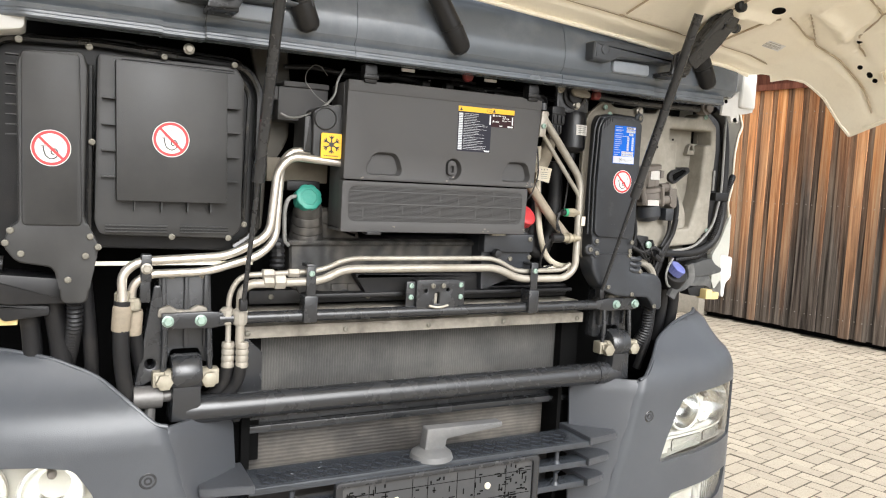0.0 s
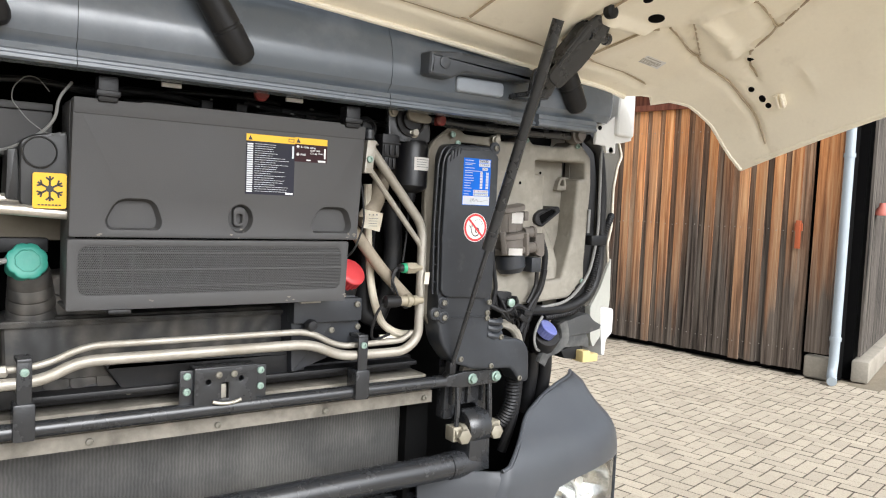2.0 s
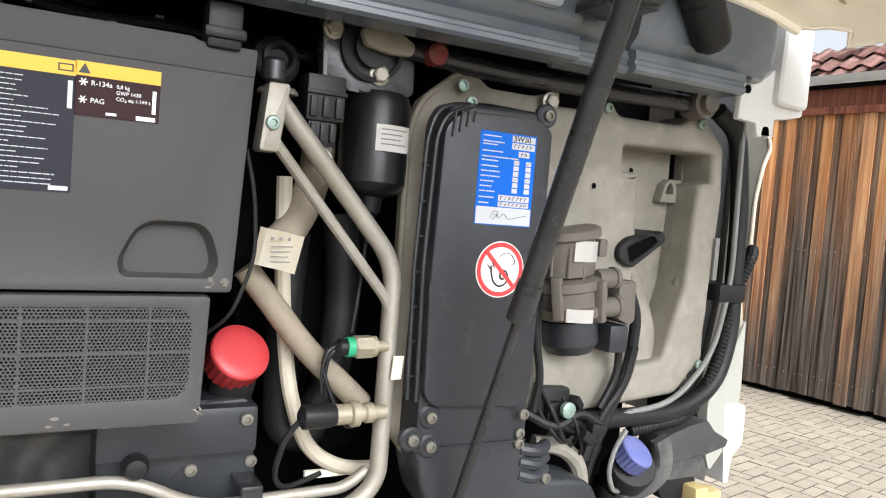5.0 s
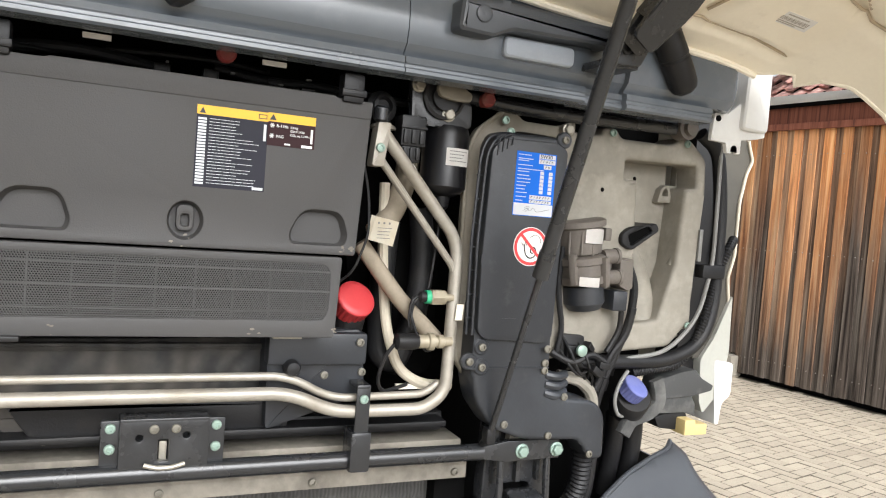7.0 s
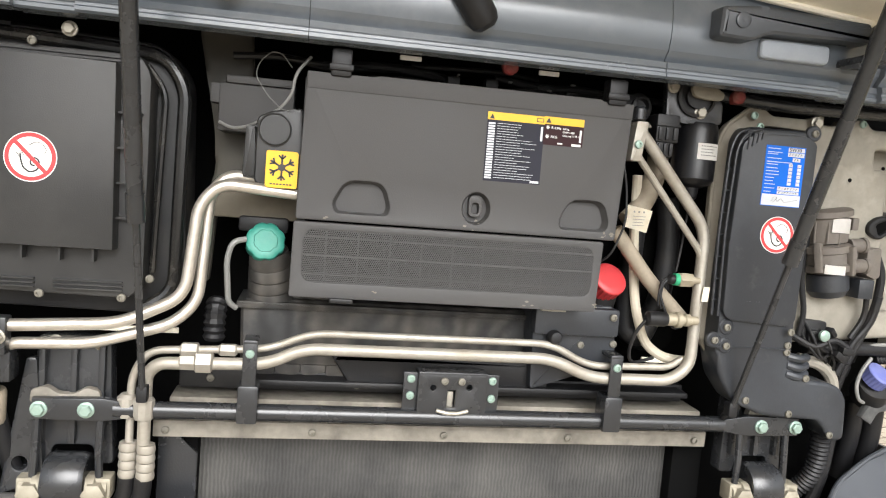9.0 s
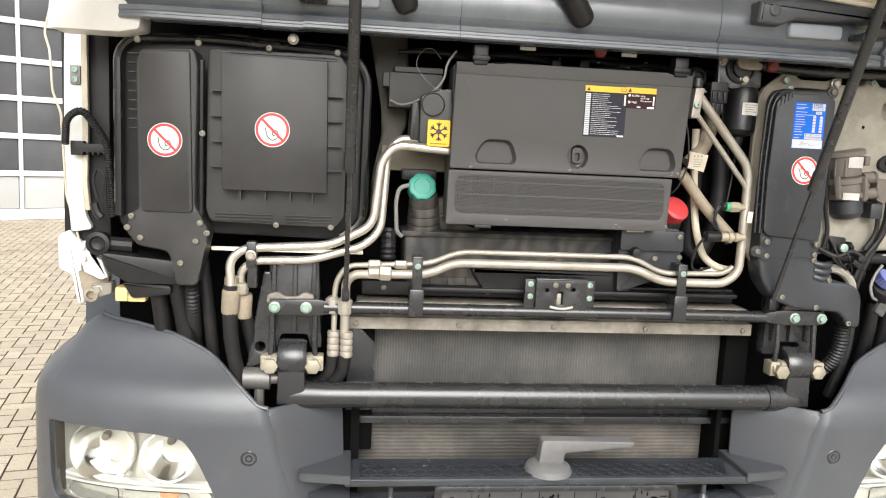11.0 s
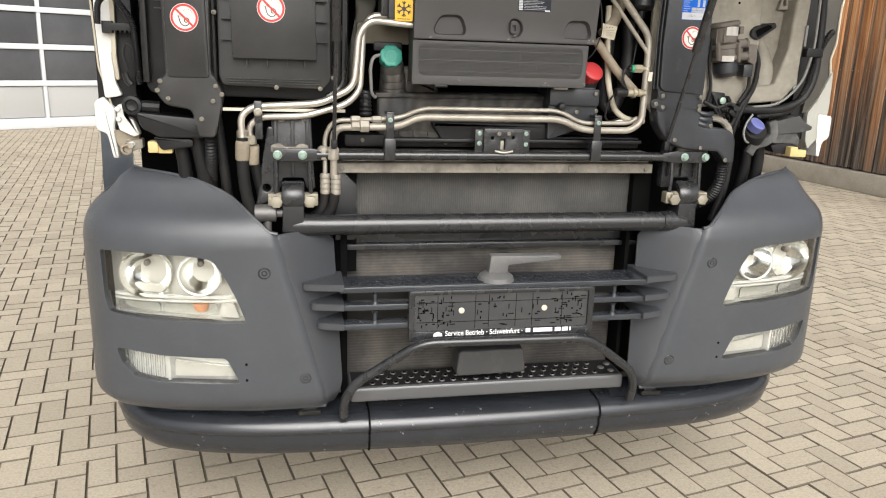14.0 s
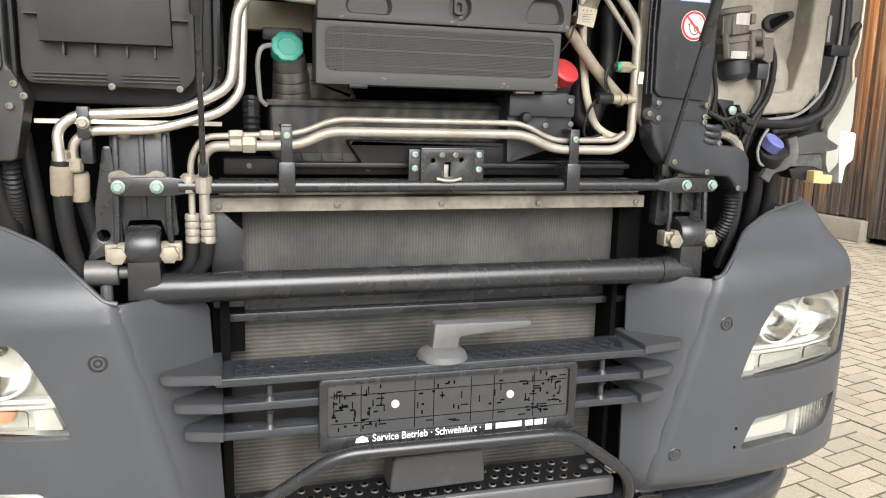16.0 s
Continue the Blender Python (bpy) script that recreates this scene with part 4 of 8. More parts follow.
    # Same guard on both sides; the right one's black stands for shade.
    part("mudguard", bm, M_FASCIA if sgn < 0 else M_RUBBER, truck, "blue-grey plastic mudguard" if sgn < 0 else "mudguard coloured black for its shaded side")

# --- lower spoiler lip ---
LIPPLAN = [(-1.13, 0.50), (-1.118, 0.36), (-1.06, 0.23), (-0.94, 0.13), (-0.70, 0.065), (-0.35, 0.042), (0.014, 0.036), (0.378, 0.042), (0.728, 0.065), (0.968, 0.13), (1.088, 0.23), (1.146, 0.36), (1.158, 0.50)]
lip_way = dense(LIPPLAN, 6)
LIPSEC = [(0.16, 0.492), (0.03, 0.486), (0.006, 0.478), (-0.007, 0.460), (-0.009, 0.444), (-0.001, 0.434), (0.001, 0.428), (-0.002, 0.42), (0.006, 0.388), (0.022, 0.366), (0.06, 0.36), (0.10, 0.38)]
bm = bmesh.new()
rings = []
for i, p in enumerate(lip_way):
    t = lip_way[min(i + 1, len(lip_way) - 1)] - lip_way[max(i - 1, 0)]
    t = t / np.linalg.norm(t)
    n = np.array((-t[1], t[0]))
    rings.append([bm.verts.new((p[0] + n[0] * d, p[1] + n[1] * d, z)) for d, z in LIPSEC])
for a, b in zip(rings, rings[1:]):
    for k in range(len(LIPSEC)):
        bm.faces.new((a[k - 1], a[k], b[k], b[k - 1]))
bm.faces.new(rings[0])
bm.faces.new(rings[-1])
lip = part("spoiler_lip", bm, M_LIP, truck, "scuffed glossy black plastic spoiler lip under the bumper", 40)
for x in (-0.355, 0.37):
    bm = bmesh.new()
    sec = [(d - 0.0025, z + (0.002 if z > 0.45 else -0.002)) for d, z in LIPSEC]
    y = 0.0415
    vs = [[bm.verts.new((x + e, y + d, z)) for d, z in sec] for e in (-0.003, 0.003)]
    for k in range(len(sec)):
        bm.faces.new((vs[0][k - 1], vs[0][k], vs[1][k], vs[1][k - 1]))
    part("joint_band", bm, M_DEEP, lip)
for x in (-0.53, 0.555):
    bm = bmesh.new()
    box(bm, x - 0.034, x + 0.034, 0.066, 0.11, 0.487, 0.503, 0.006, 3)
    mount = part("rubber_mount", bm, M_SEAL, lip, "glossy black rubber mount")
    bm = bmesh.new()
    box(bm, x - 0.022, x + 0.022, 0.074, 0.11, 0.503, 0.53, 0.004, 2)
    part("bracket", bm, M_METALBLACK, mount)

# --- grille: tread bar, two bars, posts ---
bm = bmesh.new()
prism(bm, rounded([(-0.445, 0.886), (0.47, 0.886), (0.47, 0.903), (-0.445, 0.903)], 0.004), -0.008, 0.10, 0.004)
tread = part("grille_step", bm, M_GRILLE, truck, "black treaded grille step")
bm = bmesh.new()
rngt = random.Random(3)
for x0, x1 in ((-0.40, -0.03), (0.08, 0.42)):
    k = 0
    x = x0
    while x < x1:
        for r in range(3):
            yy = 0.012 + r * 0.024
            ang = 45 if (k + r) % 2 else -45
            box(bm, -0.009, 0.009, -0.0022, 0.0022, 0, 0.0032, 0, m=pose(x, yy, 0.903, 0, 0, ang))
        x += 0.018
        k += 1
tagged(part("tread_pattern", bm, M_GRILLE, tread), kind="stuff")
for x0, x1 in ((-0.413, -0.02), (0.07, 0.433)):
    bm = bmesh.new()
    box(bm, x0, x1, 0.002, 0.075, 0.9028, 0.9036, 0)
    part("tread_plate", bm, M_LIP, tread)
for z, y in ((0.840, 0.0), (0.782, 0.004)):
    bm = bmesh.new()
    box(bm, -0.445, 0.47, y, y + 0.05, z - 0.009, z + 0.009, 0.005)
    part("grille_bar", bm, M_GRILLE, truck)
for x in (-0.345, 0.37):
    for z0 in (0.849, 0.791):
        bm = bmesh.new()
        lathe(bm, [(0.012, 0), (0.006, 0.008), (0.006, 0.03), (0.012, 0.038)], (x, 0.012, z0 - 0.001), (0, 0, 1), 12)
        part("grille_post", bm, M_GRILLE, truck)

# --- plate carrier ---
bm = bmesh.new()
prism(bm, rounded(rect(-0.253, 0.297, 0.737, 0.889), 0.012), -0.016, 0.0, 0.004, [rounded(rect(-0.235, 0.279, 0.768, 0.876), 0.008)[::-1]])
carrier = part("plate_carrier", bm, M_METALBLACK, truck, "empty black plastic number plate carrier")
bm = bmesh.new()
prism(bm, rect(-0.24, 0.284, 0.745, 0.88), -0.008, 0.0, 0.0)
part("plate_bed", bm, M_CARRIER, carrier)
bm = bmesh.new()
for k in range(150):
    x, z = rngt.choice((rngt.uniform(-0.228, -0.09), rngt.uniform(0.11, 0.262), rngt.uniform(-0.225, 0.262))), rngt.uniform(0.775, 0.866)
    if abs(x + 0.1) < 0.02 or abs(x - 0.147) < 0.02:
        continue
    w, h = rngt.choice(((0.016, 0.002), (0.002, 0.014), (0.009, 0.003), (0.003, 0.008), (0.005, 0.004)))
    box(bm, x, x + w, -0.0095, -0.007, z, z + h, 0)
for x in (-0.17, -0.06, -0.02, 0.06, 0.11, 0.2):
    box(bm, x, x + 0.0014, -0.0088, -0.007, 0.772, 0.872, 0)
for z in (0.792, 0.85):
    box(bm, -0.23, 0.275, -0.0086, -0.007, z, z + 0.0014, 0)
part("lattice", bm, M_DEEP, carrier)
for x in (-0.1, 0.147):
    bm = bmesh.new()
    lathe(bm, [(0.0085, 0), (0.0085, 0.003), (0.006, 0.005), (0.001, 0.0055)], (x, -0.008, 0.826), seg=16)
    part("screw_cap", bm, M_PALE, carrier, "off-white screw cap")
text_mesh("Service Betrieb \u00b7 Schweinfurt \u00b7", 0.022, (-0.148, -0.0175, 0.754), M_PRINTW, carrier, width=0.229)
for x, w in ((0.092, 0.014), (0.115, 0.058), (0.181, 0.018), (0.203, 0.018), (0.226, 0.004)):
    bm = bmesh.new()
    box(bm, x, x + w, -0.0166, -0.0155, 0.755, 0.767, 0)
    part("print_bar", bm, M_PRINTW, carrier)
bm = bmesh.new()
prism(bm, [(-0.182, 0.753), (-0.155, 0.753), (-0.157, 0.762), (-0.168, 0.767), (-0.18, 0.762)], -0.0166, -0.0155, 0)
part("print_mark", bm, M_PRINTW, carrier)
bm = bmesh.new()
for x in (-0.215, 0.225):
    box(bm, x, x + 0.045, -0.03, 0.005, 0.728, 0.738, 0.003)
part("foot", bm, M_METALBLACK, carrier)

# --- step hoop, front step, sensor box ---
bm = bmesh.new()
tube(bm, [(-0.432, 0.03, 0.50), (-0.432, 0.01, 0.56), (-0.40, 0.0, 0.615), (-0.222, -0.045, 0.746), (0.272, -0.045, 0.742), (0.44, 0.0, 0.612), (0.462, 0.01, 0.56), (0.462, 0.03, 0.50)], 0.0135, 0.05, 14)
part("step_hoop", bm, M_METALBLACK, truck, "black bent steel tube over the front step")
bm = bmesh.new()
box(bm, -0.413, 0.441, 0.042, 0.165, 0.532, 0.578, 0.012, 4)
front_step = part("front_step", bm, M_STEPSTEEL, truck, "black steel front step with pressed studs")
bm = bmesh.new()
box(bm, -0.405, 0.433, 0.053, 0.16, 0.5776, 0.5788, 0)
part("tread_sheet", bm, M_BLACK, front_step, "black step tread")
bm = bmesh.new()
lathe(bm, [(0.0092, 0), (0.0085, 0.0028), (0.0066, 0.0034), (0.0058, 0.001), (0.0005, 0.0006)], (0, 0, 0), (0, 0, 1), 12)
STUD = finish(bm, "stud", M_STUD)
STUD.materials.append(M_DEEP)
for face in STUD.polygons:
    if max(math.hypot(STUD.vertices[i].co.x, STUD.vertices[i].co.y) for i in face.vertices) < 0.0067:
        face.material_index = 1
for k in range(23):
    for r in range(3):
        x = -0.345 + k * 0.035 + (0.017 if r % 2 else 0)
        if x < 0.37:
            shared("stud", STUD, front_step, Matrix.Translation((x, 0.068 + r * 0.034, 0.5786)))
for x, y in ((-0.388, 0.066), (-0.372, 0.12), (0.388, 0.1), (0.412, 0.075), (0.418, 0.125)):
    bm = bmesh.new()
    lathe(bm, [(0.011, 0), (0.0105, 0.003), (0.007, 0.005), (0.0005, 0.0055)], (x, y, 0.5786), (0, 0, 1), 14)
    part("dome_bolt", bm, M_STUD, front_step)
bm = bmesh.new()
prism(bm, rounded([(-0.096, 0.596), (-0.088, 0.676), (0.113, 0.678), (0.121, 0.60)], 0.012), 0.05, 0.12, 0.008, seg=3)
part("sensor_box", bm, M_CARRIER, truck, "black plastic sensor cover above the step")

# --- washer lever on the grille step ---
bm = bmesh.new()
lathe(bm, [(0.054, 0), (0.05, 0.012), (0.04, 0.02), (0.025, 0.024)], (0.008, 0.035, 0.903), (0, 0, 1), 24)
M_LEVER = material("worn_grey_lever", (0.10, 0.10, 0.10), 0.55, grain=(0.1, 200), stain=((0.2, 0.195, 0.185), 14, 0.45, 0.75, 0.5), bump=0.15)
lever = part("turn_lever", bm, M_LEVER, truck, "grey plastic turning lever on the grille step")
bm = bmesh.new()
prism(bm, rounded([(-0.018, 0.915), (0.038, 0.915), (0.042, 0.948), (0.20, 0.962), (0.201, 0.975), (-0.012, 0.978)], 0.006), 0.02, 0.05, 0.005)
part("lever_arm", bm, M_LEVER, lever)

# --- radiator stack ---
bm = bmesh.new()
box(bm, -0.385, 0.47, 0.19, 0.24, 1.0, 1.205, 0)
rad = part("radiator_core", bm, M_FINS, truck, "dusty finned radiator core")
# End tanks near-black, with the gap's shade put into the colour.
for x0, x1 in ((-0.45, -0.385), (0.47, 0.53)):
    bm = bmesh.new()
    box(bm, x0, x1, 0.16, 0.24, 0.90, 1.2, 0.004)
    part("end_tank", bm, M_DEEP, rad)
bm = bmesh.new()
box(bm, -0.43, 0.51, 0.15, 0.25, 0.968, 0.985, 0.003)
box(bm, -0.43, 0.51, 0.17, 0.25, 0.985, 1.03, 0.003)
part("cross_rail", bm, M_METALBLACK, rad)
bm = bmesh.new()
box(bm, -0.43, 0.49, 0.20, 0.24, 0.55, 0.968, 0)
part("condenser_core", bm, M_FINSH, truck, "dusty lower condenser with level fins")
# Dark panel added across the condenser's middle, behind the grille bars.
bm = bmesh.new()
box(bm, -0.43, 0.49, 0.16, 0.18, 0.735, 0.838, 0.004)
part("dark_panel", bm, M_BLACK, truck, "dark panel in front of the condenser")
bm = bmesh.new()
prism(bm, rect(-0.449, 0.502, 1.203, 1.226), 0.108, 0.114, 0.001)
box(bm, -0.449, 0.502, 0.108, 0.16, 1.224, 1.230, 0.001)
strip = part("top_strip", bm, M_STRIP, truck, "dirty zinc strip along the radiator top")
bolts(SCREW, [(x, 0.106, 1.215) for x in (-0.43, -0.2, 0.02, 0.24, 0.48)], strip, "screw")
bm = bmesh.new()
box(bm, -0.43, 0.5, 0.13, 0.2, 1.232, 1.262, 0.004)
part("upper_rail", bm, M_STRIP, truck, "dirty grey rail under the pipes")
bm = bmesh.new()
box(bm, -0.42, 0.47, 0.15, 0.22, 1.272, 1.305, 0.005)
box(bm, -0.30, 0.46, 0.11, 0.2, 1.29, 1.30, 0.003)
air = part("seal_beam", bm, M_BLACK, truck)
bolts(SCREW, [(-0.37, 0.148, 1.29), (-0.13, 0.148, 1.285), (0.35, 0.148, 1.287)], air, "screw")

# --- cross bar with end plates ---
bm = bmesh.new()
tube(bm, [(-0.50, 0.075, 1.257), (0.51, 0.075, 1.257)], 0.0135, 0, 14)
bar = part("cross_bar", bm, M_METALBLACK, truck, "black steel cross bar in front of the pipes")
for sgn in (-1, 1):
    bm = bmesh.new()
    c = CX + 0.006
    o = [(c + sgn * 0.635, 1.241), (c + sgn * 0.635, 1.273), (c + sgn * 0.535, 1.275), (c + sgn * 0.49, 1.268), (c + sgn * 0.49, 1.246), (c + sgn * 0.535, 1.239)]
    prism(bm, o if sgn < 0 else o[::-1], 0.066, 0.078, 0.003)
    part("end_plate", bm, M_METALBLACK, bar)
for x0 in (-0.571, 0.6145):
    bm = bmesh.new()
    prism(bm, rounded([(x0 - 0.052, 1.262), (x0 - 0.05, 1.282), (x0 - 0.028, 1.288), (x0 - 0.012, 1.277), (x0 + 0.012, 1.277), (x0 + 0.028, 1.287), (x0 + 0.048, 1.282), (x0 + 0.05, 1.262)], 0.006), 0.08, 0.094, 0.003)
    part("bracket_crown", bm, M_STRIP, bar, "dusty cast crown of the bracket")
bolts(BOLTG, [(-0.604, 0.066, 1.257), (-0.538, 0.066, 1.257), (0.581, 0.066, 1.257), (0.648, 0.066, 1.257)], bar)
for x in (-0.303, 0.295):
    bm = bmesh.new()
    box(bm, x - 0.016, x + 0.016, 0.052, 0.095, 1.244, 1.305, 0.005)
    box(bm, x - 0.011, x + 0.011, 0.056, 0.062, 1.30, 1.372, 0.003)
    box(bm, x - 0.011, x + 0.011, 0.056, 0.10, 1.368, 1.376, 0.003)
    clip = part("pipe_clamp", bm, M_METALBLACK, bar)
    bolts(SCREWG, [(x, 0.055, 1.355)], clip, "screw")
bm = bmesh.new()
prism(bm, rounded(rect(-0.037, 0.078, 1.262, 1.332), 0.005), 0.066, 0.074, 0.002,
      [rounded(rect(0.012, 0.026, 1.275, 1.305), 0.003)[::-1], oval(-0.012, 1.308, 0.005, 0.005, 10)[::-1], oval(0.048, 1.31, 0.005, 0.005, 10)[::-1]])
latch = part("catch_plate", bm, M_METALBLACK, truck, "black steel catch plate for the flap")
for r in ((-0.06, -0.03, 0.076, 0.084, 1.264, 1.330, 0.002), (0.07, 0.1, 0.076, 0.084, 1.264, 1.330, 0.002), (-0.037, 0.078, 0.066, 0.1, 1.328, 1.334, 0.002), (-0.033, 0.074, 0.09, 0.096, 1.262, 1.33, 0.0)):
    bm = bmesh.new()
    box(bm, *r)
    part("catch_flange", bm, M_METALBLACK, latch)
bolts(SCREWG, [(-0.048, 0.075, 1.32), (-0.048, 0.075, 1.292), (0.088, 0.075, 1.32), (0.088, 0.075, 1.29)], latch, "screw")
bolts(SCREW, [(0.006, 0.065, 1.32), (0.034, 0.065, 1.32)], latch, "screw")
bm = bmesh.new()
tube(bm, [(-0.005, 0.062, 1.272), (0.012, 0.06, 1.268), (0.03, 0.06, 1.268), (0.047, 0.062, 1.272)], 0.0035, 0.004, 8)
box(bm, 0.014, 0.024, 0.076, 0.08, 1.272, 1.3, 0.001)
part("hook", bm, M_BOLT, latch, "bare steel hook")

# --- stabiliser tube with lugs ---
bm = bmesh.new()
tube(bm, [(-0.50, 0.075, 1.062), (0.53, 0.075, 1.062)], 0.029, 0, 20)
stab = part("stabiliser_tube", bm, M_METALBLACK, truck, "thick black stabiliser tube before the radiator")
for x in (-0.565, 0.6):
    sg = -1 if x < 0 else 1
    bm = bmesh.new()
    lathe(bm, [(0.038, -0.03), (0.042, -0.022), (0.042, 0.022), (0.038, 0.03)], (x, 0.085, 1.142), (1, 0, 0), 22)
    prism(bm, [(x - 0.032, 1.045), (x + 0.032, 1.045), (x + 0.028, 1.145), (x - 0.028, 1.145)], 0.05, 0.12, 0.01)
    tube(bm, [(x, 0.08, 1.062), (x - sg * 0.07, 0.076, 1.062)], 0.031, 0, 18)
    lug = part("stabiliser_arm", bm, M_METALBLACK, stab)
    for d in (-1, 1):
        bm = bmesh.new()
        lathe(bm, [(0.02, 0), (0.02, 0.012), (0.014, 0.014), (0.014, 0.03)], (x + d * 0.032, 0.07, 1.135), (d, 0, 0), 12)
        lathe(bm, [(0.017, 0), (0.017, 0.014), (0.012, 0.016)], (x + d * 0.045, 0.06, 1.132), (0, -1, 0), 6)
        box(bm, x + d * 0.045 - 0.022, x + d * 0.045 + 0.022, 0.062, 0.095, 1.118, 1.152, 0.004)
        part("lug_bolt", bm, M_LUG, lug, "dusty bare metal lug bolt")
# brackets that carry the lugs
for sg in (-1, 1):
    c = CX + sg * 0.578
    bm = bmesh.new()
    o = [(c - 0.055, 1.36), (c + 0.05, 1.36), (c + 0.055, 1.24), (c + 0.06, 1.16), (c + 0.035, 1.16), (c + 0.028, 1.19), (c - 0.028, 1.19), (c - 0.035, 1.16), (c - 0.062, 1.16), (c - 0.06, 1.24)]
    prism(bm, rounded(o, 0.006, 2), 0.10, 0.13, 0.004)
    br = part("cab_bracket", bm, M_METALBLACK, truck, "black cast cab mounting bracket")
    for dx in (-0.045, 0.0, 0.04):
        bm = bmesh.new()
        box(bm, c + dx - 0.005, c + dx + 0.005, 0.088, 0.11, 1.195, 1.36, 0.003)
        part("rib", bm, M_METALBLACK, br)
    bolts(BOLT, [(c - 0.03, 0.1, 1.352), (c + 0.035, 0.1, 1.352)], br)
    for d in (-1, 1):
        bm = bmesh.new()
        tube(bm, [(c + d * 0.045, 0.075, 1.245), (c + d * 0.045, 0.07, 1.19), (c + d * 0.047, 0.07, 1.15)], 0.006, 0.01, 8)
        part("side_rod", bm, M_METALBLACK, br)
bm = bmesh.new()
prism(bm, rounded([(-0.665, 1.115), (-0.60, 1.14), (-0.615, 1.33), (-0.63, 1.33)], 0.006), 0.085, 0.13, 0.004, [oval(-0.635, 1.165, 0.011, 0.011, 14)[::-1]])
part("gusset", bm, M_METALBLACK, truck)
bm = bmesh.new()
lathe(bm, [(0.024, -0.028), (0.024, 0.028), (0.012, 0.03), (0.012, 0.045)], (-0.64, 0.08, 1.096), (1, 0, 0), 20)
tube(bm, [(-0.635, 0.08, 1.09), (-0.635, 0.08, 1.0)], 0.011, 0, 10)
part("damper_eye", bm, M_STUD, truck, "dusty metal damper eye")

# --- fascia under the windscreen ---
FSEC = [(0.03, 1.826), (-0.008, 1.826), (-0.013, 1.829), (-0.013, 1.834), (-0.010, 1.836), (-0.010, 1.840), (-0.012, 1.842), (-0.010, 1.851), (0.0, 1.853), (-0.002, 1.857), (-0.012, 1.868), (-0.016, 1.89), (-0.015, 1.915), (-0.008, 1.945), (0.006, 1.975), (0.03, 2.005), (0.06, 2.03), (0.08, 2.03)]


def fascia_piece(bm, x0, x1, back=0.0, end=0.0, sec=FSEC):
    n = 14
    rings = []
    for k in range(n + 1):
        x = x0 + (x1 - x0) * k / n
        e = 0.0
        if end and (x1 - x) < end:
            e = (1 - math.sqrt(max(0, 1 - (1 - (x1 - x) / end) ** 2))) * 0.06
        if end and (x - x0) < -end:
            e = (1 - math.sqrt(max(0, 1 - (1 + (x - x0) / end) ** 2))) * 0.06
        rings.append([bm.verts.new((x, y + back + e, z)) for y, z in sec])
    for a, b in zip(rings, rings[1:]):
        for k in range(len(sec)):
            bm.faces.new((a[k - 1], a[k], b[k], b[k - 1]))
    bm.faces.new(rings[0])
    bm.faces.new(rings[-1])


bm = bmesh.new()
fascia_piece(bm, -0.552, -0.2455)
fascia = part("fascia", bm, M_FASCIA, truck, "blue-grey moulded plastic fascia under the windscreen", 25)
for x0, x1, back, end in ((-0.2445, 0.2942, 0.0, 0), (0.2955, 0.592, 0.0, 0), (0.592, 0.672, 0.014, 0), (0.672, 0.85, 0.002, 0), (-0.632, -0.552, 0.014, 0), (-0.92, -0.632, 0.002, -0.07)):
    bm = bmesh.new()
    fascia_piece(bm, x0, x1, back, end)
    part("fascia_segment", bm, M_FASCIA, fascia, angle=25)
bm = bmesh.new()
fascia_piece(bm, 0.85, 0.918, 0.002, 0.03, [(0.03, 1.853)] + FSEC[8:])
part("fascia_segment", bm, M_FASCIA, fascia, angle=25)
for x, tilt in ((-0.005, -1), (-0.36, 1), (0.765, -1)):
    bm = bmesh.new()
    lathe(bm, [(0.012, -0.002), (0.020, 0.004), (0.0235, 0.014), (0.0245, 0.055), (0.0232, 0.057), (0.0232, 0.06), (0.0245, 0.062), (0.0225, 0.14)], (x + 0.012, -0.022, 1.868), (-0.7 if tilt < 0 else -0.45, -0.12, 1), 20)
    part("buffer_post", bm, M_BLACK, fascia, "black rubber buffer post")
M_PAD = material("pale_grey_pad", (0.3, 0.33, 0.37), 0.45, grain=(0.06, 300), stain=((0.24, 0.265, 0.3), 8, 0.45, 0.7, 0.6))
for x0, x1 in ((0.365, 0.63), (-0.60, -0.335)):
    bm = bmesh.new()
    o = [(x0 - 0.009, 1.892), (x0 - 0.006, 1.937), (x0 + 0.06, 1.942), (x1 - 0.02, 1.938), (x1 - 0.012, 1.908), (x0 + 0.075, 1.904), (x0 + 0.045, 1.89)]
    prism(bm, rounded(o, 0.007), -0.048, -0.006, 0.009, seg=3)
    handle = part("grab_handle", bm, M_HANDLE, fascia, "grey moulded grab handle")
    bm = bmesh.new()
    lathe(bm, [(0.012, 0), (0.012, 0.003), (0.009, 0.004), (0.002, 0.003)], (x0 + 0.026, -0.048, 1.918), seg=18)
    part("cap", bm, M_HANDLE, handle)
    # Near-black strip painted in for the shaded slot above the bar.
    bm = bmesh.new()
    prism(bm, rounded(rect(x0 + 0.07, x1 - 0.085, 1.9385, 1.9455), 0.003), -0.022, -0.003, 0.001)
    part("grip_slot", bm, M_DEEP, handle)
    bm = bmesh.new()
    prism(bm, rounded(rect(x0 + 0.075, x1 - 0.07, 1.872, 1.902), 0.01), -0.024, -0.006, 0.006, seg=3)
    part("pad", bm, M_PAD, handle, "pale grey pad under the handle")
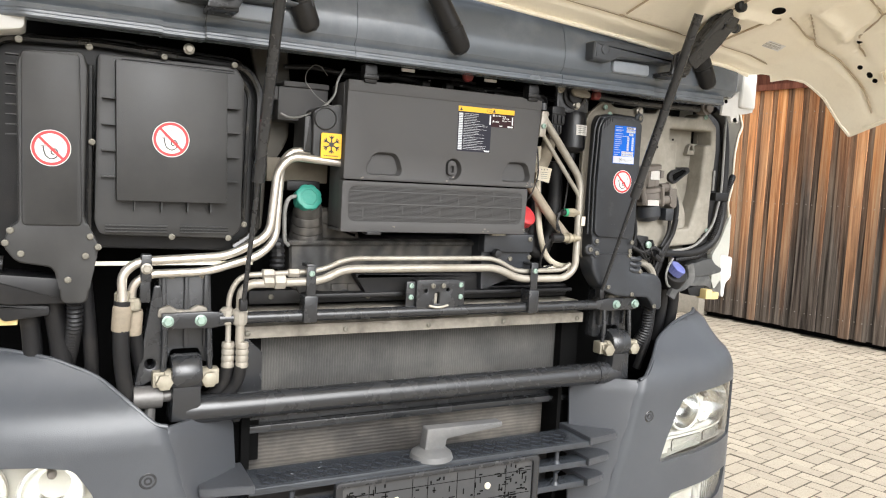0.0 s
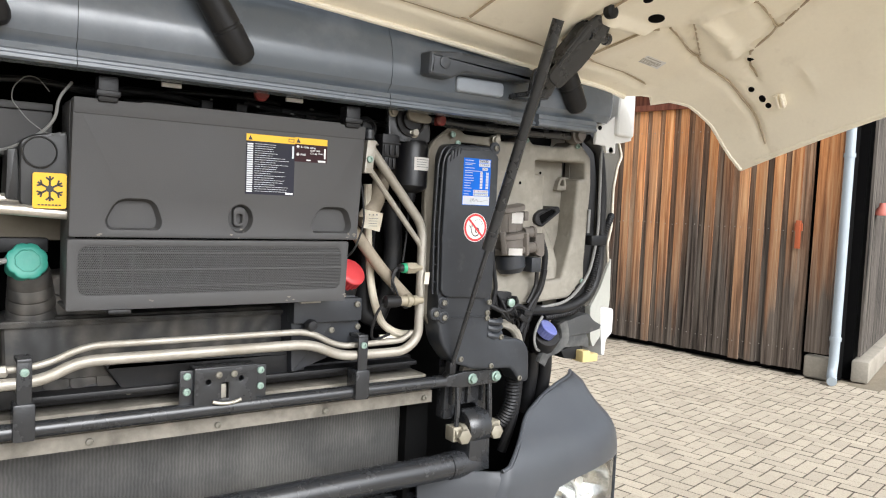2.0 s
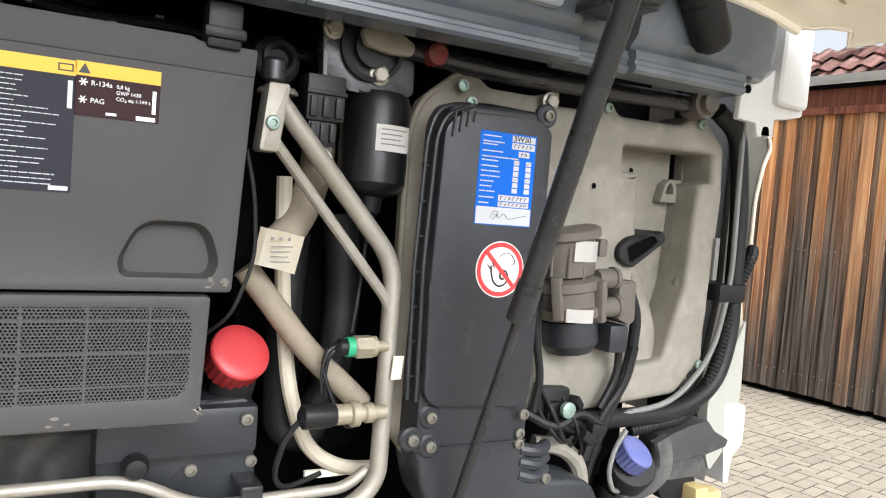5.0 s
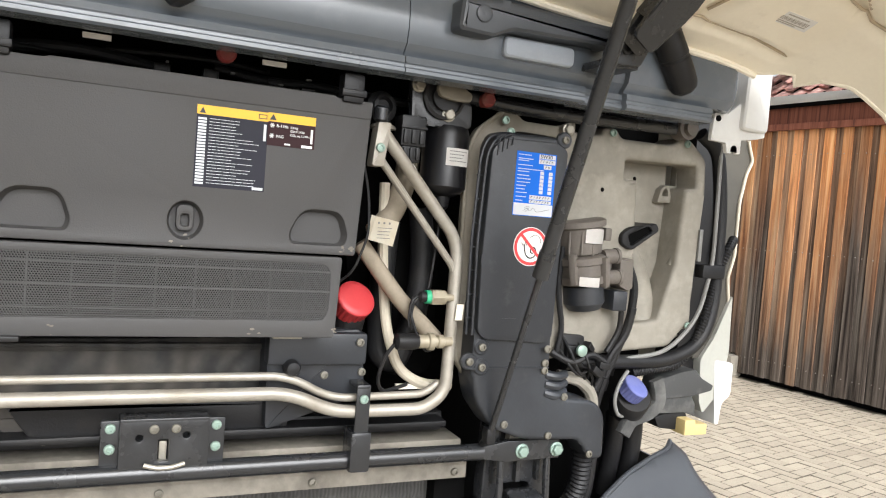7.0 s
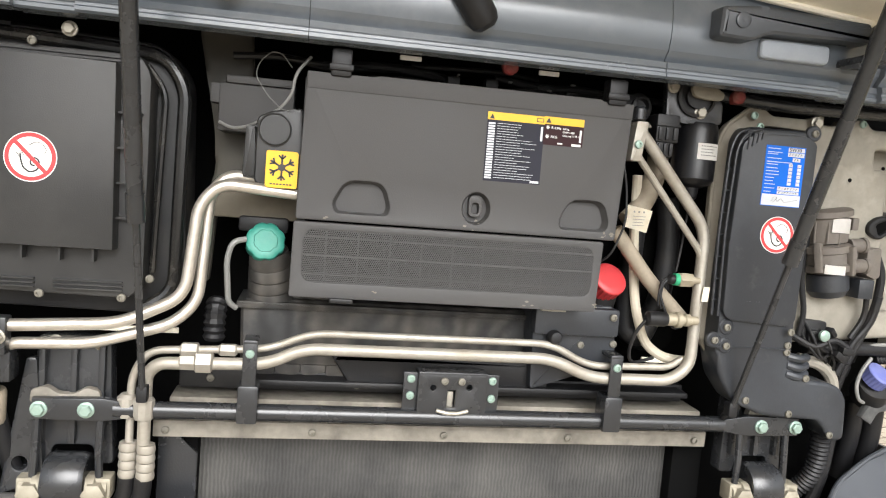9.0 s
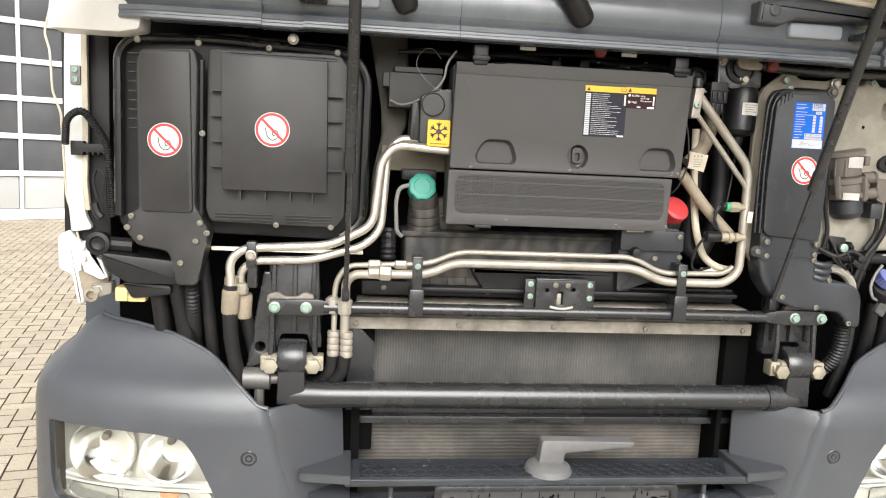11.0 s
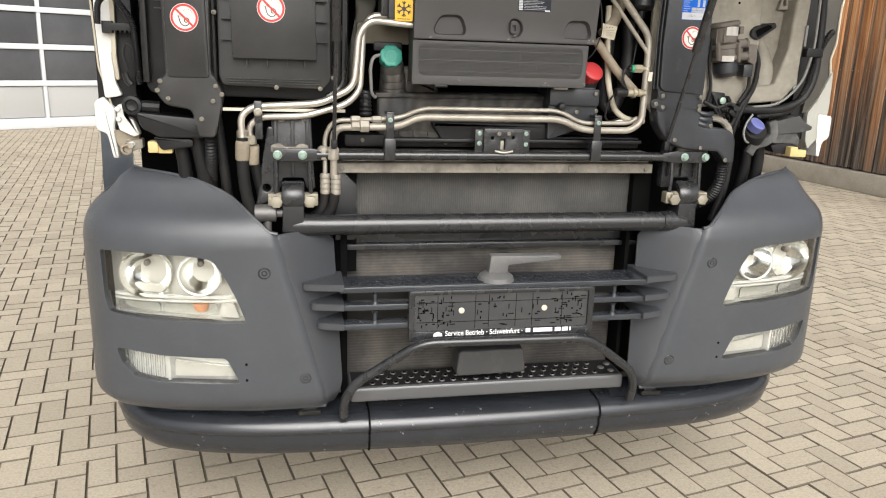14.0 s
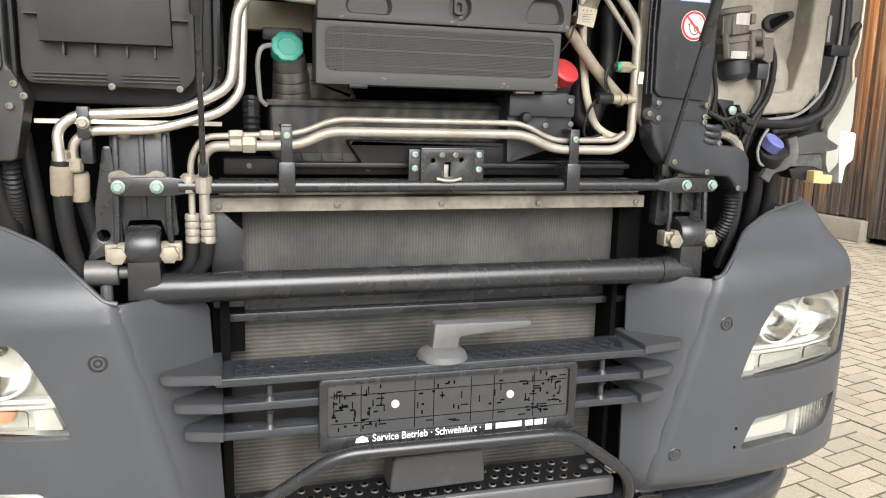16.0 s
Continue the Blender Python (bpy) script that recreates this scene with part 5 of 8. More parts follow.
# white blocks at the ends
for pts in ([(0.887, 1.805), (0.891, 1.853), (0.92, 1.855), (0.949, 1.876), (0.955, 1.962), (1.012, 1.962), (1.013, 1.822), (0.978, 1.814), (0.958, 1.812), (0.958, 1.787), (0.947, 1.786), (0.945, 1.798), (0.938, 1.798), (0.936, 1.786), (0.926, 1.786), (0.922, 1.803)],
            [(-1.02, 1.93), (-0.93, 1.9), (-0.86, 1.846), (-0.862, 1.808), (-0.90, 1.80), (-1.03, 1.80)]):
    bm = bmesh.new()
    prism(bm, rounded(pts, 0.0025 if pts[0][0] > 0 else 0.008, 3), 0.028 if pts[0][0] > 0 else 0.01, 0.036 if pts[0][0] > 0 else 0.09, 0.003, seg=2)
    eb = part("end_block", bm, M_WHITE, truck, "white moulded end block beside the fascia")
    if pts[0][0] > 0:
        bm = bmesh.new()
        prism(bm, rounded([(0.948, 1.83), (0.952, 1.955), (1.008, 1.955), (1.009, 1.828)], 0.01), 0.016, 0.09, 0.008, seg=3)
        part("raised_face", bm, M_WHITE, eb)
        bm = bmesh.new()
        lathe(bm, [(0.0055, 0), (0.0055, 0.002), (0.002, 0.003)], (0.899, 0.028, 1.844), seg=12)
        part("screw_hole", bm, M_DEEP, eb)

# --- raised flap ---
FBASE = [(0.0, 1.99), (0.33, 1.966), (0.63, 1.94), (0.85, 1.925), (0.95, 1.905), (1.03, 1.855), (1.09, 1.79), (1.135, 1.715), (1.15, 1.68)]


def flap_point(u, v, lift=0.0):
    """u across from the middle, v from the hinge to the free edge."""
    a = abs(u)
    z = spline(FBASE, a) + 0.31 * v + 0.02 * math.sin(min(1, v / 0.9) * math.pi)
    return Vector((CX + u, 0.02 - v, z + lift))


bm = bmesh.new()
us = [-1.15 + 2.3 * k / 220 for k in range(221)]
rows = {}
b = bmesh.new()
nv = 84


def flap_start(a):
    """Where the flap begins at that distance from the middle: the hinge corners are scooped out."""
    return spline(((0.0, 0.02), (0.93, 0.03), (0.975, 0.075), (0.985, 0.055), (1.0, 0.095), (1.04, 0.135), (1.08, 0.157), (1.11, 0.168), (1.135, 0.182), (1.15, 0.2)), a)


RELIEF = (  # course of a pressed bead, its half width, its depth (positive hangs down)
    (((0.80, 0.245), (0.823, 0.238), (0.90, 0.215), (0.954, 0.207), (1.013, 0.228), (1.066, 0.246), (1.101, 0.261), (1.13, 0.264)), 0.013, -0.010),
    (((0.80, 0.78), (0.90, 0.60), (0.945, 0.46), (0.972, 0.372), (0.989, 0.304), (1.017, 0.288), (1.04, 0.292)), 0.012, -0.014),
    (((0.862, 0.392), (0.97, 0.373)), 0.011, -0.010),
    (((0.50, 0.52), (0.70, 0.46), (0.858, 0.389), (0.832, 0.343), (0.828, 0.309), (0.969, 0.284)), 0.024, 0.016),
    (((0.834, 0.276), (0.945, 0.213)), 0.012, -0.014),
    (((0.779, 0.235), (0.73, 0.101)), 0.022, -0.018),
    (((0.648, 0.222), (0.72, 0.226), (0.779, 0.235)), 0.02, 0.014),
    (((0.0, 0.088), (0.72, 0.087), (0.926, 0.08)), 0.011, -0.010),
    (((1.069, 0.395), (1.09, 0.396), (1.10, 0.54)), 0.013, 0.009),
    (((0.10, 0.10), (0.14, 0.34), (0.30, 0.46), (0.50, 0.30), (0.60, 0.12)), 0.03, 0.012),
    (((0.30, 0.46), (0.50, 0.52), (0.64, 0.30), (0.62, 0.12)), 0.024, -0.010),
    (((0.0, 0.62), (0.80, 0.66)), 0.04, 0.014),
    (((0.40, 0.10), (0.43, 0.32)), 0.014, -0.008),
    (((0.22, 0.10), (0.25, 0.36)), 0.014, -0.008),
)


def relief(a, v):
    h = 0.0
    for line, w, d in RELIEF:
        best = w
        for (x0, y0), (x1, y1) in zip(line, line[1:]):
            px, py = x1 - x0, y1 - y0
            t = max(0.0, min(1.0, ((a - x0) * px + (v - y0) * py) / (px * px + py * py)))
            best = min(best, math.hypot(a - x0 - t * px, v - y0 - t * py))
        if best < w:
            h -= d * (0.5 + 0.5 * math.cos(math.pi * best / w))
    return h


grid = []
for u in us:
    v0 = flap_start(abs(u))
    row = []
    for k in range(nv + 1):
        v = v0 + (0.80 - v0) * k / nv
        row.append(b.verts.new(flap_point(u, v, relief(abs(u), v))))
    grid.append(row)
for p, q in zip(grid, grid[1:]):
    for k in range(nv):
        b.faces.new((p[k], p[k + 1], q[k + 1], q[k]))
fl = b.faces[:]
ret = bmesh.ops.extrude_face_region(b, geom=fl)
for gq in ret["geom"]:
    if isinstance(gq, bmesh.types.BMVert):
        gq.co.z += 0.022
merge(bm, b)
flap = part("front_flap", bm, M_CREAM, truck, "raised cream-painted front flap with pressed inner sheet", 60)


def flap_frame(u, v, turn=0.0):
    """On the underside: x across, y towards the free edge, z down and out of the sheet."""
    p = flap_point(u, v, relief(abs(u), v))
    x = (flap_point(u + 0.01, v) - flap_point(u - 0.01, v)).normalized()
    y = (flap_point(u, v + 0.01) - flap_point(u, v - 0.01)).normalized()
    z = x.cross(y).normalized()
    m = Matrix((x, z.cross(x), z)).transposed().to_4x4()
    m.translation = p
    return m @ Matrix.Rotation(turn, 4, "Z")


for line, w, d in RELIEF:
    if d > 0:
        continue
    for sg in (-1, 1):
        way = []
        for (x0, y0), (x1, y1) in zip(line, line[1:]):
            n = max(2, int(math.hypot(x1 - x0, y1 - y0) / 0.012))
            way += [(x0 + (x1 - x0) * k / n, y0 + (y1 - y0) * k / n) for k in range(n)]
        way.append(line[-1])
        bm = bmesh.new()
        tube(bm, [flap_point(sg * (a + 0.006), v + 0.004, relief(a, v) * 0.55 - 0.0005) for a, v in way], 0.0026, 0, 8)
        part("crease_seam", bm, M_SEAM, flap)
bm = bmesh.new()
tube(bm, [flap_point(u, 0.03, -0.004) for u in [-0.92 + 1.84 * k / 40 for k in range(41)]], 0.006, 0, 8)
for sg in (-1, 1):
    tube(bm, [flap_point(sg * a, flap_start(a), 0.004) for a in [0.92 + 0.23 * k / 14 for k in range(15)]], 0.005, 0, 8)
    tube(bm, [flap_point(sg * 1.148, 0.24 + 0.56 * k / 10, 0.004) for k in range(11)], 0.005, 0, 8)
part("folded_rim", bm, M_CREAM, flap)
for u, v, rx, ry in ((0.743, 0.265, 0.019, 0.014), (0.676, 0.30, 0.010, 0.009), (1.007, 0.302, 0.007, 0.007), (1.056, 0.276, 0.0065, 0.0065), (1.078, 0.29, 0.009, 0.007), (1.092, 0.297, 0.0065, 0.0065), (-0.743, 0.265, 0.019, 0.014), (0.33, 0.25, 0.010, 0.008), (0.86, 0.56, 0.009, 0.009)):
    bm = bmesh.new()
    b = bmesh.new()
    lathe(b, [(1.0, 0), (1.0, 0.0012)], (0, 0, 0), (0, 0, 1), 18)
    merge(bm, b, flap_frame(u, v) @ Matrix.Diagonal((rx, ry, 1, 1)))
    part("hole", bm, M_DEEP, flap)
bm = bmesh.new()
fm = flap_frame(1.092, 0.325)
box(bm, -0.014, 0.012, -0.012, 0.012, 0.0, 0.008, 0.003, m=fm)
box(bm, -0.018, 0.014, -0.004, 0.0, 0.006, 0.016, 0.001, m=fm)
box(bm, -0.018, 0.014, 0.006, 0.010, 0.006, 0.016, 0.001, m=fm)
part("clip", bm, M_CREAM, flap, "small cream plastic clip")
bm = bmesh.new()
fm = flap_frame(0.868, 0.151, 0.12)
box(bm, -0.032, 0.032, -0.014, 0.014, 0.0, 0.0008, 0, m=fm)
tagfl = part("type_label", bm, M_STICKW, flap, "small pale printed label")
bm = bmesh.new()
box(bm, -0.02, 0.02, 0.008, 0.0105, 0.0006, 0.0012, 0, m=fm)
for k in range(22):
    box(bm, -0.026 + k * 0.0024, -0.026 + k * 0.0024 + (0.0008 if k % 3 else 0.0015), -0.004, 0.004, 0.0006, 0.0012, 0, m=fm)
box(bm, -0.026, 0.026, -0.008, -0.006, 0.0006, 0.0012, 0, m=fm)
box(bm, -0.026, 0.01, -0.0115, -0.0095, 0.0006, 0.0012, 0, m=fm)
part("print", bm, M_FAINT, tagfl)

# --- gas struts ---
for sg, foot, head in ((-1, (-0.455, 0.045, 1.290), (-0.452, -0.212, 1.995)), (1, (0.506, 0.045, 1.292), (0.529, -0.211, 1.995))):
    bm = bmesh.new()
    foot, head = Vector(foot), Vector(head)
    mid = foot.lerp(head, 0.415)
    tube(bm, [mid, head], 0.0112, 0, 16)
    tube(bm, [mid - (head - foot).normalized() * 0.028, mid + (head - foot).normalized() * 0.012], 0.0128, 0, 16)
    strut = part("gas_strut", bm, M_METALBLACK, truck, "black gas strut holding the flap")
    bm = bmesh.new()
    tube(bm, [foot, mid], 0.0052, 0, 10)
    part("piston_rod", bm, M_METALBLACK, strut)
    bm = bmesh.new()
    box(bm, foot.x - 0.008, foot.x + 0.008, foot.y - 0.008, foot.y + 0.012, foot.z - 0.012, foot.z + 0.014, 0.004)
    lathe(bm, [(0.006, 0), (0.006, 0.03)], foot, (0, 0.75, -0.65), 10)
    part("ball_socket", bm, M_BLACK, strut)
    bm = bmesh.new()
    d = (head - foot).normalized()
    q = foot.lerp(head, 0.86)
    rot = d.to_track_quat("Z", "X").to_matrix().to_4x4()
    rot.translation = q - d * 0.02
    side = rot.to_3x3() @ Vector((1, 0, 0))
    up = rot.to_3x3() @ Vector((0, 1, 0))
    for k in range(14):
        h = 0.002 + 0.0018 * (k % 3)
        a = -0.9 + 0.12 * (k % 5)
        box(bm, -0.0011, 0.0011, -h, h, -0.0004, 0.0004, 0, m=Matrix.Translation(q + d * (0.006 * k - 0.03)) @ rot.to_quaternion().to_matrix().to_4x4() @ Matrix.Rotation(radians(-90 + (k % 3) * 25), 4, "Z") @ Matrix.Translation((0.0114, 0, 0)) @ Matrix.Rotation(radians(90), 4, "Y"))
    part("print", bm, M_PRINTW, strut)
# hinge arms of the flap: base plate on the fascia, bent arm, boss and pin
for x0 in (0.60, -0.54):
    bm = bmesh.new()
    prism(bm, rounded([(x0 - 0.025, 1.872), (x0 + 0.032, 1.876), (x0 + 0.06, 1.928), (x0 + 0.03, 1.95), (x0 - 0.015, 1.925)], 0.006), -0.088, -0.078, 0.003)
    box(bm, x0 - 0.02, x0 + 0.035, -0.08, -0.01, 1.872, 1.884, 0.003)
    hb = part("hinge_arm", bm, M_METALBLACK, truck, "black steel hinge arm of the flap")
    bolts(SCREWK, [(x0 + 0.004, -0.088, 1.898), (x0 + 0.04, -0.088, 1.909)], hb, "screw")
    bm = bmesh.new()
    for e in (0.0, 0.028):
        b = bmesh.new()
        prism(b, rounded([(-0.022, -0.02), (0.022, -0.024), (0.034, 0.05), (0.03, 0.12), (0.012, 0.152), (-0.012, 0.15), (-0.03, 0.10), (-0.03, 0.04)], 0.01), -0.004, 0.004, 0.002)
        merge(bm, b, Matrix.Translation((x0 + 0.012, -0.105 - e, 1.915)) @ Euler((radians(32), radians(20), radians(12))).to_matrix().to_4x4())
    b = bmesh.new()
    box(b, -0.031, -0.022, -0.03, 0.004, 0.02, 0.12, 0.002)
    merge(bm, b, Matrix.Translation((x0 + 0.012, -0.105, 1.915)) @ Euler((radians(32), radians(20), radians(12))).to_matrix().to_4x4())
    part("forked_arm", bm, M_METALBLACK, hb)
    bm = bmesh.new()
    lathe(bm, [(0.010, 0.0), (0.010, 0.05), (0.012, 0.052), (0.012, 0.062), (0.007, 0.064)], (x0 + 0.045, -0.175, 1.99), (1, 0.15, 0.05), 14)
    part("pin", bm, M_METALBLACK, hb)
    bm = bmesh.new()
    lathe(bm, [(0.012, -0.004), (0.014, 0.0), (0.014, 0.012), (0.008, 0.016)], (x0 + 0.055, -0.215, 2.03), seg=14)
    part("pivot_bush", bm, M_BLACK, hb)


def wrap_label(name, parent, c, r, z0, z1, a0, a1):
    """A thin label that follows a standing cylinder."""
    bm = bmesh.new()
    vv = [[bm.verts.new((c[0] + r * math.sin(radians(a0 + (a1 - a0) * k / 8)), c[1] - r * math.cos(radians(a0 + (a1 - a0) * k / 8)), z)) for k in range(9)] for z in (z0, z1)]
    for k in range(8):
        bm.faces.new((vv[0][k], vv[0][k + 1], vv[1][k + 1], vv[1][k]))
    bmesh.ops.solidify(bm, geom=bm.faces[:], thickness=0.0005)
    return part(name, bm, M_STICKW, parent, "white printed label")


# --- cover in the middle with pockets ---
def pocket(bm, loop, y0, depth):
    """Walls and floor of a pocket pressed into a cover."""
    n = len(loop)
    c = (sum(p[0] for p in loop) / n, sum(p[1] for p in loop) / n)
    rings = []
    for k, (f, y) in enumerate(((1.0, y0), (0.97, y0 + 0.002), (0.93, y0 + depth * 0.8), (0.88, y0 + depth))):
        rings.append([bm.verts.new((c[0] + (x - c[0]) * f, y, c[1] + (z - c[1]) * f)) for x, z in loop])
    for a, b in zip(rings, rings[1:]):
        for i in range(n):
            bm.faces.new((a[i - 1], a[i], b[i], b[i - 1]))
    bm.faces.new(rings[-1])


P1 = rounded([(-0.19, 1.582), (-0.112, 1.582), (-0.108, 1.596), (-0.12, 1.632), (-0.178, 1.632), (-0.196, 1.596)], 0.018)
P2 = rounded([(0.163, 1.582), (0.238, 1.582), (0.243, 1.596), (0.232, 1.63), (0.176, 1.63), (0.16, 1.596)], 0.018)
P3 = oval(0.025, 1.604, 0.022, 0.025)
bm = bmesh.new()
prism(bm, rounded([(-0.244, 1.785), (0.266, 1.787), (0.256, 1.569), (-0.248, 1.569)], 0.004, 2), 0.028, 0.05, 0.003, [P1[::-1], P2[::-1], P3[::-1]])
for loop in (P1, P2, P3):
    pocket(bm, loop, 0.03, 0.014)
prism(bm, rounded(rect(0.014, 0.036, 1.59, 1.624), 0.009), 0.034, 0.046, 0.003, [rounded(rect(0.02, 0.03, 1.596, 1.612), 0.004)[::-1]])
box(bm, -0.244, 0.262, 0.05, 0.12, 1.772, 1.784, 0.002)
box(bm, 0.245, 0.26, 0.05, 0.13, 1.572, 1.78, 0.002)
box(bm, -0.246, -0.235, 0.05, 0.13, 1.46, 1.78, 0.002)
cover = part("centre_cover", bm, M_COVER, truck, "dark grey plastic maintenance cover with moulded pockets")
# perforated lower vent
bm = bmesh.new()
prism(bm, rounded([(-0.25, 1.566), (0.238, 1.566), (0.234, 1.452), (-0.251, 1.452)], 0.004, 2), 0.026, 0.045, 0.003, [rounded(rect(-0.234, 0.222, 1.476, 1.555), 0.018)[::-1]])
box(bm, -0.25, 0.234, 0.04, 0.12, 1.452, 1.458, 0.002)
vent = part("vent_panel", bm, M_COVER, cover, "perforated vent panel")
bm = bmesh.new()
pitch = 0.0032
step = pitch * 0.866
hv, hf = [], []
for j in range(30):
    for i in range(144):
        cx, cz = -0.2355 + (i + 0.5 * (j % 2)) * pitch, 1.4752 + j * step
        n = len(hv)
        for rad, y in ((pitch / 1.732, 0.0268), (pitch * 0.36, 0.0268), (pitch * 0.36, 0.030)):
            hv += [(cx + rad * math.cos(radians(30 + 60 * k)), y, cz + rad * math.sin(radians(30 + 60 * k))) for k in range(6)]
        for k in range(6):
            q = (k + 1) % 6
            hf += [(n + k, n + q, n + 6 + q, n + 6 + k), (n + 6 + k, n + 6 + q, n + 12 + q, n + 12 + k)]
bm.free()
me = bpy.data.meshes.new("perforation")
me.from_pydata(hv, [], hf)
me.materials.append(M_COVER)
ob = tagged(new("perforation", me), "fine hexagonal perforation", kind="stuff")
ob.parent = vent
for z in (1.488, 1.5165, 1.544):
    bm = bmesh.new()
    box(bm, -0.236, 0.224, 0.0264, 0.029, z - 0.0011, z + 0.0011, 0)
    part("vent_rib", bm, M_COVER, vent)
for k in range(9):
    x = -0.2 + k * 0.0485
    bm = bmesh.new()
    box(bm, x - 0.0011, x + 0.0011, 0.0265, 0.029, 1.474, 1.557, 0)
    part("vent_rib", bm, M_COVER, vent)
# Near-black sheet for the shade behind the perforation.
bm = bmesh.new()
box(bm, -0.234, 0.222, 0.04, 0.045, 1.47, 1.56, 0)
part("vent_backing", bm, M_DEEP, vent)
bm = bmesh.new()
box(bm, 0.152, 0.193, 0.045, 0.06, 1.4465, 1.4515, 0.0015)
part("retaining_clip", bm, M_ALU, cover)
bm = bmesh.new()
prism(bm, rounded([(-0.243, 1.762), (0.2645, 1.762), (0.2655, 1.7865), (0.215, 1.7865), (0.21, 1.7895), (-0.14, 1.789), (-0.145, 1.7865), (-0.2435, 1.7865)], 0.002, 2), 0.0266, 0.05, 0.0015)
part("folded_edge", bm, M_COVER, cover)
for x in (-0.195, 0.235):
    bm = bmesh.new()
    box(bm, x - 0.015, x + 0.015, 0.02, 0.05, 1.782, 1.822, 0.004)
    box(bm, x - 0.018, x + 0.018, 0.016, 0.03, 1.79, 1.80, 0.003)
    part("hinge_clip", bm, M_BLACK, cover)
bm = bmesh.new()
box(bm, -0.19, -0.155, 0.02, 0.05, 1.446, 1.453, 0.002)
part("clip", bm, M_BLACK, cover)


def bars(bm, x, z, widths, step, h, y):
    """Short printed lines, one under another."""
    for k, w in enumerate(widths):
        box(bm, x, x + w, y - 0.0004, y, z - k * step - h, z - k * step, 0)


# warning label on the cover
Y = 0.0278
bm = bmesh.new()
prism(bm, rect(0.031, 0.122, 1.6485, 1.742), Y - 0.0004, Y + 0.0006, 0)
lab = part("fuse_label", bm, M_STICKK, cover, "dark fuse chart label with yellow head")
bm = bmesh.new()
prism(bm, rect(0.031, 0.122, 1.742, 1.754), Y - 0.0006, Y + 0.0006, 0)
part("yellow_head", bm, M_YELLOW, lab)
bm = bmesh.new()
rw = random.Random(8)
for k in range(22):
    x, z = 0.047, 1.738 - k * 0.00395
    end = 0.047 + rw.uniform(0.03, 0.066)
    while x < end:
        w = rw.uniform(0.003, 0.009)
        box(bm, x, min(end, x + w), Y - 0.0009, Y - 0.0005, z - 0.0011, z - 0.0004, 0)
        x += w + 0.0008
    box(bm, 0.033, 0.0435, Y - 0.0009, Y - 0.0005, z - 0.0029, z - 0.0002, 0)
bars(bm, 0.106, 1.6535, [0.014], 0.01, 0.0035, Y - 0.0005)
box(bm, 0.1165, 0.120, Y - 0.0009, Y - 0.0005, 1.716, 1.738, 0)
part("print", bm, M_PALEPRINT, lab)
bm = bmesh.new()
prism(bm, [(0.034, 1.7435), (0.042, 1.7435), (0.038, 1.7515)], Y - 0.0011, Y, 0)
box(bm, 0.109, 0.12, Y - 0.0011, Y, 1.745, 1.746, 0)
box(bm, 0.109, 0.12, Y - 0.0011, Y, 1.750, 1.751, 0)
box(bm, 0.109, 0.11, Y - 0.0011, Y, 1.745, 1.751, 0)
box(bm, 0.119, 0.12, Y - 0.0011, Y, 1.745, 1.751, 0)
tagged(part("print_dark", bm, M_PRINT, lab), kind="stuff")
bm = bmesh.new()
prism(bm, rect(0.1215, 0.186, 1.7115, 1.7435), Y - 0.0004, Y + 0.0006, 0)
lab2 = part("coolant_label", bm, M_STICKM, cover, "small dark air conditioning label with yellow head")
bm = bmesh.new()
prism(bm, rect(0.1215, 0.186, 1.7435, 1.755), Y - 0.0006, Y + 0.0006, 0)
part("yellow_head", bm, M_YELLOW, lab2)
text_mesh("R-134a", 0.0056, (0.133, Y - 0.0008, 1.7365), M_PRINTW, lab2)
text_mesh("PAG", 0.0056, (0.133, Y - 0.0008, 1.7225), M_PRINTW, lab2)
text_mesh("0,8 kg", 0.0042, (0.152, Y - 0.0008, 1.7365), M_PRINTW, lab2)
text_mesh("GWP 1430", 0.0042, (0.152, Y - 0.0008, 1.7315), M_PRINTW, lab2)
text_mesh("CO\u2082 eq 1.144 t", 0.0042, (0.152, Y - 0.0008, 1.7265), M_PRINTW, lab2)
bm = bmesh.new()
bars(bm, 0.145, 1.716, [0.008], 0.004, 0.0022, Y - 0.0005)
bars(bm, 0.168, 1.716, [0.015], 0.004, 0.0036, Y - 0.0005)
box(bm, 0.180, 0.183, Y - 0.0009, Y - 0.0004, 1.719, 1.738, 0)
for cz in (1.7385, 1.7245):
    for k in range(6):
        tube(bm, [(0.1275, Y - 0.0007, cz), (0.1275 + 0.0032 * math.cos(k * 1.0472), Y - 0.0007, cz + 0.0032 * math.sin(k * 1.0472))], 0.0006, 0, 4)
part("print", bm, M_PRINTW, lab2)
bm = bmesh.new()
prism(bm, [(0.1235, 1.7455), (0.1325, 1.7455), (0.128, 1.7535)], Y - 0.0011, Y, 0)
tagged(part("print_dark", bm, M_PRINT, lab2), kind="stuff")

rsc = random.Random(21)
for x, z, n, d in ((0.245, 1.575, 9, 0.011), (0.233, 1.462, 4, 0.008), (-0.2, 1.572, 3, 0.01), (0.02, 1.572, 4, 0.02), (-0.13, 1.455, 3, 0.02), (0.13, 1.455, 3, 0.015)):
    for k in range(n):
        bm = bmesh.new()
        a, b2 = x + rsc.uniform(-d, d * 0.6), z + rsc.uniform(-0.002, d * 0.7)
        w = rsc.uniform(0.001, 0.004)
        prism(bm, [(a + w * math.cos(q) * rsc.uniform(0.5, 1.2), b2 + 0.5 * w * math.sin(q) * rsc.uniform(0.5, 1.2)) for q in (0, 1, 2, 3, 4, 5)], 0.0277 if z > 1.565 else 0.0257, 0.029, 0)
        part("paint_chip", bm, M_STRIP, cover)

